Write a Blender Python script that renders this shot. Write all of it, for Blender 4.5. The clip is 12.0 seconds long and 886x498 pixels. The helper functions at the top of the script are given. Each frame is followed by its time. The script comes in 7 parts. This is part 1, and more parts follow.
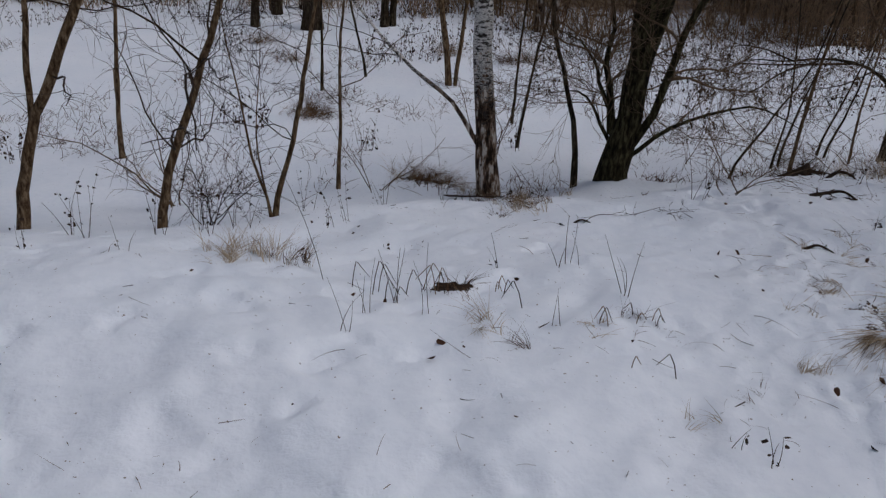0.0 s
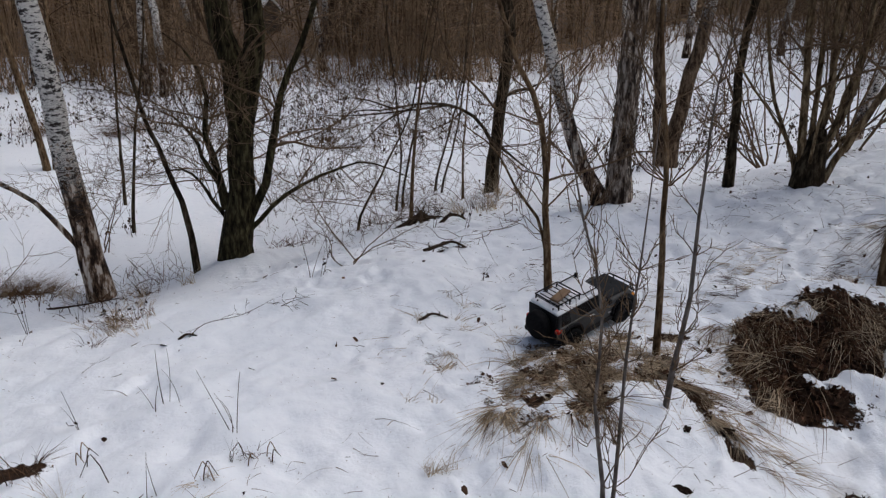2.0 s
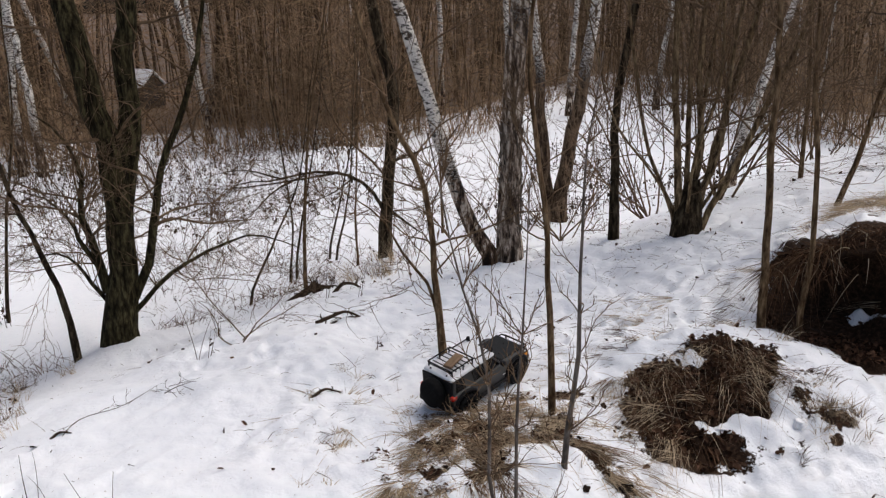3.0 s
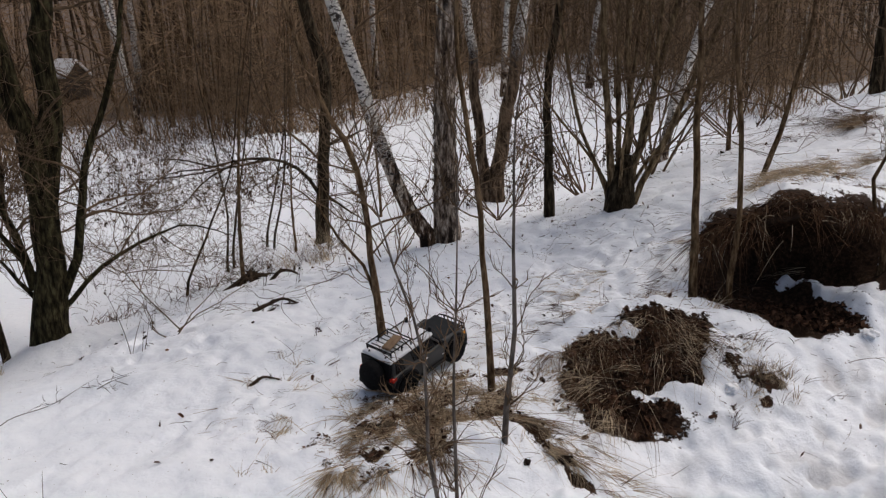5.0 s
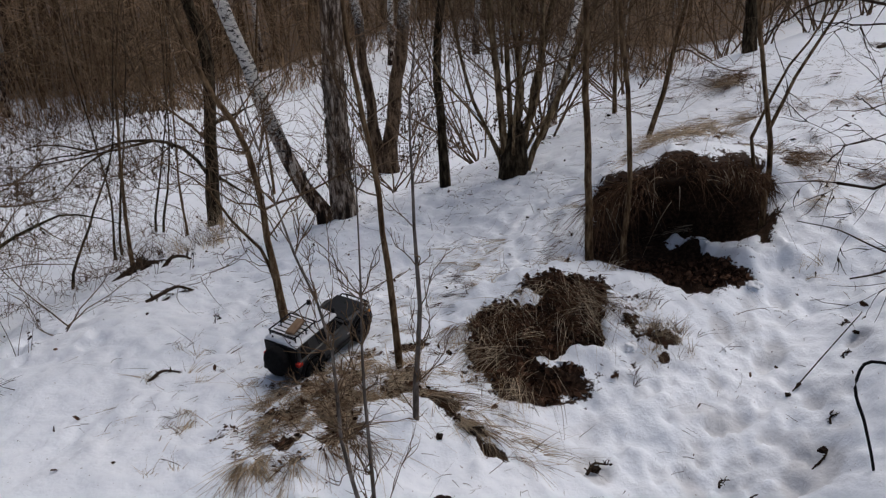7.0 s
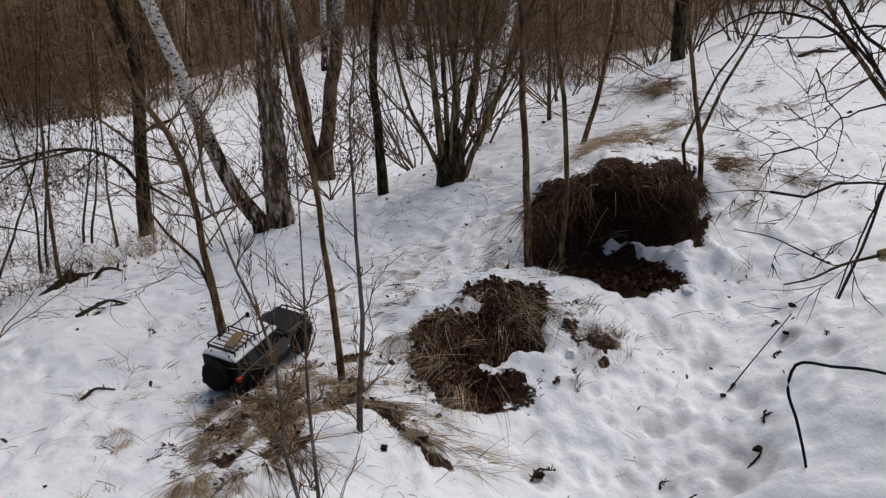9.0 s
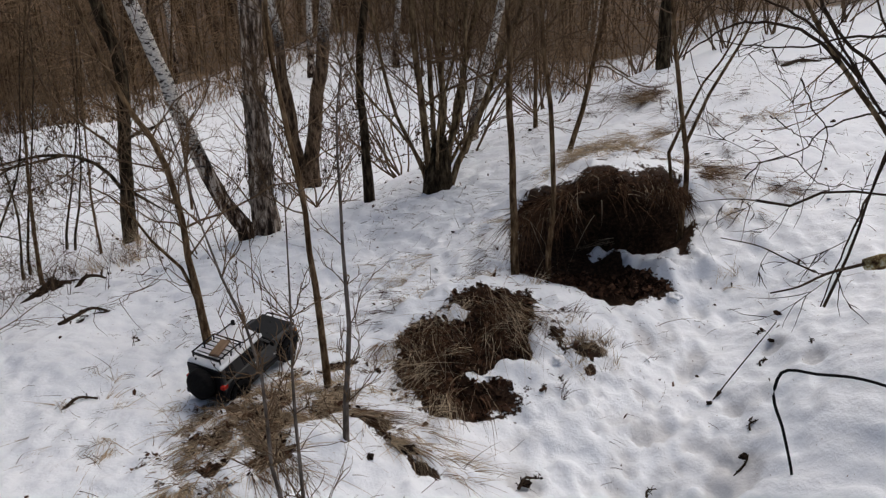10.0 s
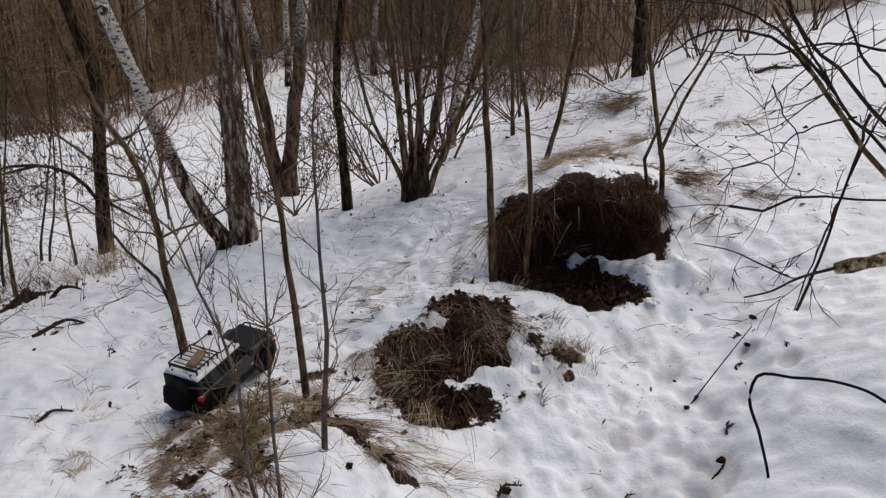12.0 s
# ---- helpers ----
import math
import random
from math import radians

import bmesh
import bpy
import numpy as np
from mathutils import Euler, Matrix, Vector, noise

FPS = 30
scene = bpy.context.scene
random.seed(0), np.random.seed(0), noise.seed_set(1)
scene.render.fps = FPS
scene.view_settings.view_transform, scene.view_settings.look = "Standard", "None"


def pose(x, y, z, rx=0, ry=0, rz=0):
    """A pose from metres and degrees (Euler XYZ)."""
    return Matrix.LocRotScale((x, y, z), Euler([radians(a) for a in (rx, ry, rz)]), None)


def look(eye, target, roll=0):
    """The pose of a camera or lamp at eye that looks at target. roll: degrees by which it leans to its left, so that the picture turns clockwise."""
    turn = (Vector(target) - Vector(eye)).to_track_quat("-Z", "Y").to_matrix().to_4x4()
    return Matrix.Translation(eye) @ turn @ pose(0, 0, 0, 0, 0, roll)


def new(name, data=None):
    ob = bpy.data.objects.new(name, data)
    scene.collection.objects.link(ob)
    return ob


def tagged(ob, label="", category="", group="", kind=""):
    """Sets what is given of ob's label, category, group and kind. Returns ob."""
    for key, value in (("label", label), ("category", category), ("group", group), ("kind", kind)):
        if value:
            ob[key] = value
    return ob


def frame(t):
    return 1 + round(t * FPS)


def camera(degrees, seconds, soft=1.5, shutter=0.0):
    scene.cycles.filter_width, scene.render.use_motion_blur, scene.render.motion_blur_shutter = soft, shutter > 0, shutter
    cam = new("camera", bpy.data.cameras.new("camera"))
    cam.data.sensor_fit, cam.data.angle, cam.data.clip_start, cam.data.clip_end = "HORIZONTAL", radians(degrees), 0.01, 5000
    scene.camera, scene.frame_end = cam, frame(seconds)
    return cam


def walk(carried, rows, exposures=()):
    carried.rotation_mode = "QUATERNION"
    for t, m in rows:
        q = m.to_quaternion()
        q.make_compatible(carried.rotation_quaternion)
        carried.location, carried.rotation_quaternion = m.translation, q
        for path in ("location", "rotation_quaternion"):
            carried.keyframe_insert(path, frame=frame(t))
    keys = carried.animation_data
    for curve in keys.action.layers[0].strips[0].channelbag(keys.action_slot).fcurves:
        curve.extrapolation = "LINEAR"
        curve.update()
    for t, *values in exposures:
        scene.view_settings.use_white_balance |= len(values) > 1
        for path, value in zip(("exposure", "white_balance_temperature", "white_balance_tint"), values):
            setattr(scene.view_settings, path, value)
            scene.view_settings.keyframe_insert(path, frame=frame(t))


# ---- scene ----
cam = camera(56.4, 12.0, soft=1.3)
PATH = [
    (0, (0.108, 0.155, 1.532), (0.082, 1.991, 0.738), 2.0),
    (0.5, (0.198, 0.227, 1.533), (0.581, 2.017, 0.727), 0.9),
    (1, (0.356, 0.413, 1.574), (0.816, 2.163, 0.722), 0.5),
    (1.5, (0.406, 0.483, 1.627), (1.002, 2.215, 0.824), 2.4),
    (2, (0.436, 0.504, 1.649), (1.177, 2.226, 0.953), -0.3),
    (2.5, (0.484, 0.512, 1.661), (1.405, 2.195, 1.094), -1.7),
    (3, (0.512, 0.524, 1.656), (1.484, 2.181, 1.098), -1.7),
    (4.8, (0.531, 0.522, 1.644), (1.594, 2.109, 1.052), -2.2),
    (5, (0.537, 0.516, 1.64), (1.619, 2.088, 1.04), -2.6),
    (5.5, (0.552, 0.517, 1.638), (1.681, 2.048, 1.019), -3.3),
    (6, (0.558, 0.527, 1.636), (1.731, 2.01, 0.986), -3.4),
    (6.5, (0.555, 0.537, 1.641), (1.773, 1.968, 0.954), -3.4),
    (7, (0.547, 0.546, 1.66), (1.803, 1.944, 0.976), -3.5),
    (7.5, (0.546, 0.554, 1.667), (1.844, 1.913, 0.982), -3.7),
    (9.5, (0.54, 0.569, 1.673), (1.923, 1.847, 0.999), -2.4),
    (10, (0.543, 0.572, 1.673), (1.939, 1.84, 1.007), -2.3),
    (10.5, (0.544, 0.569, 1.67), (1.947, 1.831, 1.008), -2.3),
    (11, (0.544, 0.57, 1.67), (1.954, 1.824, 1.007), -2.3),
    (11.5, (0.545, 0.572, 1.672), (1.967, 1.816, 1.015), -2.3),
    (12, (0.546, 0.566, 1.673), (1.979, 1.8, 1.023), -2.3),
]
EXPOSURES = [(0, -1.27, 5600, 8), (1.5, -1.02, 5660, 8), (2, -0.66, 5840, 7), (2.5, -0.26, 6180, 8), (3.2, -0.12, 6230, 8), (5.0, -0.47, 6230, 8), (5.5, -0.48, 6230, 8), (6.0, -0.55, 6180, 8), (6.5, -0.69, 5900, 8), (7.1, -0.71, 5930, 8), (7.6, -0.59, 6030, 8), (9.5, -0.53, 6200, 7), (12, -0.50, 6240, 7)]
walk(cam, [(t, look(eye, target, roll)) for t, eye, target, roll in PATH], EXPOSURES)

# ---- daylight: thin overcast, a wide weak sun ----
SUN_ELEVATION, SUN_AZIMUTH = 60.0, 97.0
world = bpy.data.worlds.new("winter_sky")
scene.world = world
world.use_nodes = True
sky = world.node_tree.nodes.new("ShaderNodeTexSky")
sky.sky_type, sky.sun_disc = "NISHITA", False
sky.sun_elevation, sky.sun_rotation = radians(SUN_ELEVATION), radians(SUN_AZIMUTH)
sky.air_density, sky.dust_density, sky.ozone_density = 0.7, 8.0, 0.3
world.node_tree.links.new(sky.outputs["Color"], world.node_tree.nodes["Background"].inputs["Color"])
world.node_tree.nodes["Background"].inputs["Strength"].default_value = 0.15
sun = new("sun", bpy.data.lights.new("sun", "SUN"))
sun.data.energy, sun.data.angle, sun.data.color = 0.4, radians(90), (1.0, 0.955, 0.90)
sun.matrix_world = look((0, 0, 0), (-math.sin(radians(SUN_AZIMUTH)) * math.cos(radians(SUN_ELEVATION)), -math.cos(radians(SUN_AZIMUTH)) * math.cos(radians(SUN_ELEVATION)), -math.sin(radians(SUN_ELEVATION))))


# ---- materials ----
def tree_of(name, rough=0.8, spec=0.06):
    m = bpy.data.materials.new(name)
    m.use_nodes = True
    nodes, links = m.node_tree.nodes, m.node_tree.links
    shader = nodes["Principled BSDF"]
    shader.inputs["Roughness"].default_value = rough
    shader.inputs["Specular IOR Level"].default_value = spec
    return m, nodes, links, shader


def noise_node(nodes, links, coord, scale, detail=4.0, rough=0.6, stretch=(1, 1, 1)):
    mapping = nodes.new("ShaderNodeMapping")
    mapping.inputs["Scale"].default_value = stretch
    links.new(coord, mapping.inputs["Vector"])
    n = nodes.new("ShaderNodeTexNoise")
    n.inputs["Scale"].default_value, n.inputs["Detail"].default_value, n.inputs["Roughness"].default_value = scale, detail, rough
    links.new(mapping.outputs["Vector"], n.inputs["Vector"])
    return n.outputs["Fac"]


def ramp_node(nodes, links, fac, stops):
    r = nodes.new("ShaderNodeValToRGB")
    while len(r.color_ramp.elements) < len(stops):
        r.color_ramp.elements.new(0.5)
    for e, (at, colour) in zip(r.color_ramp.elements, stops):
        e.position, e.color = at, (*colour, 1)
    links.new(fac, r.inputs["Fac"])
    return r.outputs["Color"]


def mix_node(nodes, links, fac, a, b, kind="MIX"):
    m = nodes.new("ShaderNodeMix")
    m.data_type, m.blend_type = "RGBA", kind
    for socket, value in ((m.inputs[0], fac), (m.inputs[6], a), (m.inputs[7], b)):
        if isinstance(value, (int, float)):
            socket.default_value = value
        elif isinstance(value, tuple):
            socket.default_value = (*value, 1)
        else:
            links.new(value, socket)
    return m.outputs[2]


def bump_node(nodes, links, shader, fac, strength, distance):
    b = nodes.new("ShaderNodeBump")
    b.inputs["Strength"].default_value, b.inputs["Distance"].default_value = strength, distance
    links.new(fac, b.inputs["Height"])
    links.new(b.outputs["Normal"], shader.inputs["Normal"])


def rough_surface(name, stops, scale, rough=0.85, stretch=(1, 1, 1), bump=0.5, depth=0.004, vary=0.25, per_island=False, spec=0.06, metal=0.0):
    """A material whose colour runs through stops by noise at two scales, varied from piece to piece."""
    m, nodes, links, shader = tree_of(name, rough, spec)
    shader.inputs["Metallic"].default_value = metal
    coord = nodes.new("ShaderNodeTexCoord").outputs["Object"]
    fine = noise_node(nodes, links, coord, scale, 6, 0.65, stretch)
    broad = noise_node(nodes, links, coord, scale * 0.13, 3, 0.5, stretch)
    colour = ramp_node(nodes, links, fine, stops)
    shade = ramp_node(nodes, links, broad, [(0.3, (1 - vary,) * 3), (0.7, (1.0, 1.0, 1.0))])
    colour = mix_node(nodes, links, 1.0, colour, shade, "MULTIPLY")
    if per_island:
        g = nodes.new("ShaderNodeNewGeometry")
        each = ramp_node(nodes, links, g.outputs["Random Per Island"], [(0.0, (1 - per_island,) * 3), (1.0, (1.0, 1.0, 1.0))])
        colour = mix_node(nodes, links, 1.0, colour, each, "MULTIPLY")
    links.new(colour, shader.inputs["Base Color"])
    if bump:
        bump_node(nodes, links, shader, fine, bump, depth)
    return m


def snow_surface():
    """Old snow, with bare earth and leaf litter where the ground's 'bare' mask says so."""
    m, nodes, links, shader = tree_of("old_snow", 0.6, 0.12)
    coord = nodes.new("ShaderNodeTexCoord").outputs["Object"]
    grain = noise_node(nodes, links, coord, 160, 4, 0.7)
    crust = noise_node(nodes, links, coord, 22, 5, 0.6)
    broad = noise_node(nodes, links, coord, 1.6, 4, 0.55)
    snow = ramp_node(nodes, links, broad, [(0.3, (0.82, 0.857, 0.905)), (0.7, (0.882, 0.905, 0.94))])
    snow = mix_node(nodes, links, 1.0, snow, ramp_node(nodes, links, crust, [(0.3, (0.95, 0.955, 0.965)), (0.6, (1.0, 1.0, 1.0))]), "MULTIPLY")
    # trodden snow is wet, icy and a little soiled; the grey also paints shade into dents
    trod_shade = nodes.new("ShaderNodeAttribute")
    trod_shade.attribute_name = "trodden"
    snow = mix_node(nodes, links, ramp_node(nodes, links, trod_shade.outputs["Fac"], [(0.05, (0, 0, 0)), (0.9, (0.85, 0.85, 0.85))]), snow, (0.56, 0.565, 0.58))
    # crumbs of bark and leaf that lie on the snow
    crumbs = noise_node(nodes, links, coord, 75, 2, 0.5)
    where = noise_node(nodes, links, coord, 3.1, 4, 0.7)
    many = nodes.new("ShaderNodeMath")
    many.operation = "MULTIPLY_ADD"
    links.new(where, many.inputs[0])
    many.inputs[1].default_value = 0.16
    links.new(crumbs, many.inputs[2])
    snow = mix_node(nodes, links, ramp_node(nodes, links, many.outputs[0], [(0.81, (0, 0, 0)), (0.84, (1, 1, 1))]), snow, (0.20, 0.15, 0.11))
    earth_fine = noise_node(nodes, links, coord, 55, 6, 0.75)
    earth = ramp_node(nodes, links, earth_fine, [(0.3, (0.010, 0.007, 0.005)), (0.5, (0.031, 0.018, 0.011)), (0.68, (0.078, 0.045, 0.028)), (0.8, (0.16, 0.10, 0.066))])
    mask = nodes.new("ShaderNodeAttribute")
    mask.attribute_name = "bare"
    ragged = nodes.new("ShaderNodeMath")
    ragged.operation = "MULTIPLY_ADD"
    links.new(noise_node(nodes, links, coord, 26, 5, 0.75), ragged.inputs[0])
    ragged.inputs[1].default_value = 1.1
    links.new(mask.outputs["Fac"], ragged.inputs[2])
    half = nodes.new("ShaderNodeMath")
    half.operation = "MULTIPLY"
    half.inputs[1].default_value = 0.95
    links.new(ragged.outputs[0], half.inputs[0])
    cover = ramp_node(nodes, links, half.outputs[0], [(0.94, (0, 0, 0)), (0.985, (1, 1, 1))])
    woods = nodes.new("ShaderNodeAttribute")
    woods.attribute_name = "woodland"
    floor = ramp_node(nodes, links, noise_node(nodes, links, coord, 2.5, 6, 0.7), [(0.3, (0.08, 0.055, 0.034)), (0.7, (0.22, 0.15, 0.098))])
    drift = nodes.new("ShaderNodeMath")
    drift.operation = "MULTIPLY_ADD"
    links.new(noise_node(nodes, links, coord, 1.2, 6, 0.7), drift.inputs[0])
    drift.inputs[1].default_value = 0.6
    links.new(woods.outputs["Fac"], drift.inputs[2])
    snow = mix_node(nodes, links, ramp_node(nodes, links, drift.outputs[0], [(0.62, (0, 0, 0)), (0.78, (1, 1, 1))]), snow, floor)
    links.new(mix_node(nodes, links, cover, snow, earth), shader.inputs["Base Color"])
    rough = nodes.new("ShaderNodeMix")
    links.new(cover, rough.inputs[0])
    rough.inputs[2].default_value, rough.inputs[3].default_value = 0.5, 0.95
    links.new(rough.outputs[0], shader.inputs["Roughness"])
    add = nodes.new("ShaderNodeMath")
    add.operation = "MULTIPLY_ADD"
    links.new(grain, add.inputs[0])
    add.inputs[1].default_value = 0.03
    links.new(crust, add.inputs[2])
    bump_node(nodes, links, shader, add.outputs[0], 0.5, 0.016)
    return m


def birch_surface(name, rise, cork_stops):
    """White birch bark with dark dashes, cracked and corky up to a height near rise."""
    m, nodes, links, shader = tree_of(name, 0.7, 0.08)
    coord = nodes.new("ShaderNodeTexCoord").outputs["Object"]
    dash = noise_node(nodes, links, coord, 19, 5, 0.75, (1, 1, 2.4))
    fine = noise_node(nodes, links, coord, 60, 5, 0.7, (1, 1, 3))
    white = ramp_node(nodes, links, fine, [(0.3, (0.50, 0.47, 0.42)), (0.6, (0.80, 0.77, 0.71))])
    bark = mix_node(nodes, links, ramp_node(nodes, links, dash, [(0.51, (0, 0, 0)), (0.555, (1, 1, 1))]), white, (0.045, 0.037, 0.032))
    split = nodes.new("ShaderNodeSeparateXYZ")
    links.new(coord, split.inputs[0])
    foot = nodes.new("ShaderNodeMath")
    foot.operation = "MULTIPLY_ADD"
    links.new(dash, foot.inputs[0])
    foot.inputs[1].default_value = 3.2
    lifted = nodes.new("ShaderNodeMath")
    lifted.operation = "SUBTRACT"
    lifted.inputs[1].default_value = rise - 0.55
    links.new(split.outputs["Z"], lifted.inputs[0])
    links.new(lifted.outputs[0], foot.inputs[2])
    halved = nodes.new("ShaderNodeMath")
    halved.operation = "MULTIPLY"
    halved.inputs[1].default_value = 0.42
    links.new(foot.outputs[0], halved.inputs[0])
    old = ramp_node(nodes, links, halved.outputs[0], [(0.90, (1, 1, 1)), (0.94, (0, 0, 0))])
    plates = noise_node(nodes, links, coord, 24, 5, 0.65, (1, 1, 0.3))
    cork = ramp_node(nodes, links, plates, cork_stops)
    links.new(mix_node(nodes, links, old, bark, cork), shader.inputs["Base Color"])
    both = nodes.new("ShaderNodeMath")
    both.operation = "MULTIPLY_ADD"
    links.new(plates, both.inputs[0])
    both.inputs[1].default_value = 2.0
    links.new(fine, both.inputs[2])
    bump_node(nodes, links, shader, both.outputs[0], 0.8, 0.012)
    return m


SNOW = snow_surface()
BIRCH = birch_surface("birch_bark", 0.55, [(0.45, (0.014, 0.009, 0.006)), (0.50, (0.072, 0.045, 0.030)), (0.545, (0.17, 0.115, 0.08)), (0.58, (0.50, 0.44, 0.37))])
BIRCH_RED = birch_surface("birch_bark_red_foot", 0.80, [(0.42, (0.020, 0.013, 0.009)), (0.49, (0.10, 0.063, 0.041)), (0.54, (0.27, 0.19, 0.13)), (0.60, (0.60, 0.54, 0.46))])
BIRCH_THIN = birch_surface("thin_birch_bark", -6.0, [(0.4, (0.02, 0.015, 0.01)), (0.6, (0.3, 0.27, 0.22))])
BIRCH_BROWN = birch_surface("birch_bark_brown_foot", 1.5, [(0.40, (0.020, 0.013, 0.008)), (0.50, (0.070, 0.046, 0.028)), (0.60, (0.17, 0.12, 0.08))])
BIRCH_FLAKY = birch_surface("birch_bark_flaky_foot", 1.5, [(0.42, (0.022, 0.015, 0.011)), (0.49, (0.108, 0.078, 0.057)), (0.56, (0.365, 0.297, 0.236)), (0.62, (0.567, 0.499, 0.419))])
BARK_DARK = rough_surface("dark_bark", [(0.38, (0.010, 0.007, 0.004)), (0.5, (0.034, 0.025, 0.015)), (0.62, (0.095, 0.074, 0.046))], 42, 0.9, (1, 1, 0.25), 1.0, 0.014)
BARK_MOSS = rough_surface("mossy_bark", [(0.38, (0.009, 0.007, 0.004)), (0.5, (0.034, 0.028, 0.014)), (0.64, (0.095, 0.082, 0.040))], 40, 0.9, (1, 1, 0.25), 1.0, 0.018)
BARK_BROWN = rough_surface("brown_bark", [(0.36, (0.037, 0.022, 0.011)), (0.5, (0.115, 0.073, 0.039)), (0.64, (0.250, 0.175, 0.103))], 55, 0.85, (1, 1, 0.3), 0.9, 0.007)
BARK_GREY = rough_surface("grey_sapling_bark", [(0.36, (0.060, 0.048, 0.040)), (0.5, (0.125, 0.105, 0.090)), (0.64, (0.23, 0.20, 0.175))], 55, 0.8, (1, 1, 0.3), 0.8, 0.004)
BARK_HAZEL = rough_surface("hazel_bark", [(0.36, (0.038, 0.025, 0.013)), (0.5, (0.132, 0.090, 0.049)), (0.64, (0.320, 0.236, 0.136))], 48, 0.88, (1, 1, 0.3), 0.9, 0.007)
HUMUS = rough_surface("rotten_roots", [(0.3, (0.024, 0.013, 0.008)), (0.7, (0.24, 0.14, 0.08))], 14, 0.85, bump=0, per_island=0.75)
BARK_FLAKE = rough_surface("loose_bark_flake", [(0.35, (0.05, 0.036, 0.026)), (0.65, (0.34, 0.28, 0.22))], 20, 0.9, bump=0, per_island=0.6)
TWIG = rough_surface("bare_twig", [(0.3, (0.089, 0.057, 0.035)), (0.7, (0.261, 0.179, 0.109))], 30, 0.8, bump=0, per_island=0.5)
TWIG_DARK = rough_surface("dark_twig", [(0.3, (0.024, 0.016, 0.011)), (0.7, (0.084, 0.057, 0.038))], 30, 0.8, bump=0, per_island=0.4)
WOODS = rough_surface("distant_brushwood", [(0.3, (0.25, 0.166, 0.100)), (0.7, (0.54, 0.377, 0.231))], 3, 0.95, bump=0, per_island=0.5, vary=0.1)
WOODS_DEEP = rough_surface("deep_woods_twig", [(0.3, (0.28, 0.183, 0.110)), (0.7, (0.58, 0.392, 0.241))], 3, 0.95, bump=0, per_island=0.55, vary=0.1)
WOODS_DARK = rough_surface("deep_woods_trunk", [(0.3, (0.051, 0.036, 0.024)), (0.7, (0.170, 0.119, 0.078))], 6, 0.95, (1, 1, 0.4), bump=0, per_island=0.5, vary=0.1)
STRAW = rough_surface("dead_straw", [(0.3, (0.40, 0.295, 0.185)), (0.7, (0.78, 0.64, 0.455))], 14, 0.75, bump=0, per_island=0.4)
STRAW_DARK = rough_surface("rotten_straw", [(0.3, (0.060, 0.031, 0.017)), (0.7, (0.225, 0.128, 0.070))], 14, 0.8, bump=0, per_island=0.6)
STRAW_BROWN = rough_surface("brown_straw", [(0.3, (0.16, 0.095, 0.052)), (0.7, (0.46, 0.31, 0.19))], 14, 0.8, bump=0, per_island=0.55)
LITTER = rough_surface("dead_leaf", [(0.3, (0.030, 0.017, 0.011)), (0.55, (0.130, 0.068, 0.041)), (0.75, (0.28, 0.175, 0.115))], 20, 0.75, bump=0, per_island=0.85)
WEED = rough_surface("dry_weed", [(0.3, (0.036, 0.025, 0.018)), (0.7, (0.14, 0.095, 0.066))], 10, 0.85, bump=0, per_island=0.6)
CLOD = rough_surface("clean_snow_lump", [(0.3, (0.82, 0.84, 0.87)), (0.7, (0.90, 0.91, 0.92))], 40, 0.55, bump=0.5, depth=0.006, vary=0.05)
SOIL = rough_surface("wet_soil", [(0.3, (0.01, 0.007, 0.005)), (0.6, (0.03, 0.02, 0.014)), (0.8, (0.08, 0.055, 0.04))], 60, 0.95, bump=1.0, depth=0.01)
LICHEN = rough_surface("lichen_bark", [(0.38, (0.030, 0.017, 0.009)), (0.48, (0.13, 0.085, 0.04)), (0.56, (0.30, 0.25, 0.12)), (0.64, (0.50, 0.48, 0.38))], 60, 0.9, bump=1.0, depth=0.008)
RUBBER = rough_surface("black_rubber", [(0.3, (0.006, 0.006, 0.006)), (0.7, (0.014, 0.014, 0.015))], 90, 0.8, bump=0.3, depth=0.001)
PLASTIC = rough_surface("black_plastic", [(0.3, (0.006, 0.006, 0.007)), (0.7, (0.013, 0.013, 0.015))], 120, 0.5, bump=0.15, depth=0.0005, spec=0.1)
GREY_PAINT = rough_surface("matt_grey_paint", [(0.3, (0.024, 0.024, 0.024)), (0.7, (0.034, 0.034, 0.034))], 50, 0.42, bump=0, vary=0.1, spec=0.45)
HOOD_PAINT = rough_surface("dark_grey_paint", [(0.3, (0.011, 0.012, 0.013)), (0.7, (0.018, 0.019, 0.021))], 50, 0.55, bump=0, vary=0.12, spec=0.14)
WHITE_PAINT = rough_surface("white_paint", [(0.3, (0.74, 0.76, 0.79)), (0.7, (0.82, 0.83, 0.85))], 40, 0.4, bump=0, vary=0.06, spec=0.45)
GLASS_DARK = rough_surface("tinted_window", [(0.3, (0.005, 0.005, 0.006)), (0.7, (0.008, 0.008, 0.009))], 20, 0.15, bump=0, spec=0.25)
RED_LENS = rough_surface("red_lens", [(0.3, (0.45, 0.02, 0.012)), (0.7, (0.60, 0.035, 0.02))], 60, 0.2, bump=0, spec=0.5)
AMBER_LENS = rough_surface("amber_lens", [(0.3, (0.7, 0.25, 0.02)), (0.7, (0.8, 0.32, 0.04))], 60, 0.2, bump=0, spec=0.5)
BOARD = rough_surface("plain_wood", [(0.3, (0.16, 0.105, 0.065)), (0.7, (0.30, 0.21, 0.14))], 60, 0.8, (0.25, 1, 1), 0.4, 0.002)
CHROME = rough_surface("bright_metal", [(0.3, (0.5, 0.5, 0.5)), (0.7, (0.6, 0.6, 0.6))], 20, 0.3, bump=0, metal=1.0)
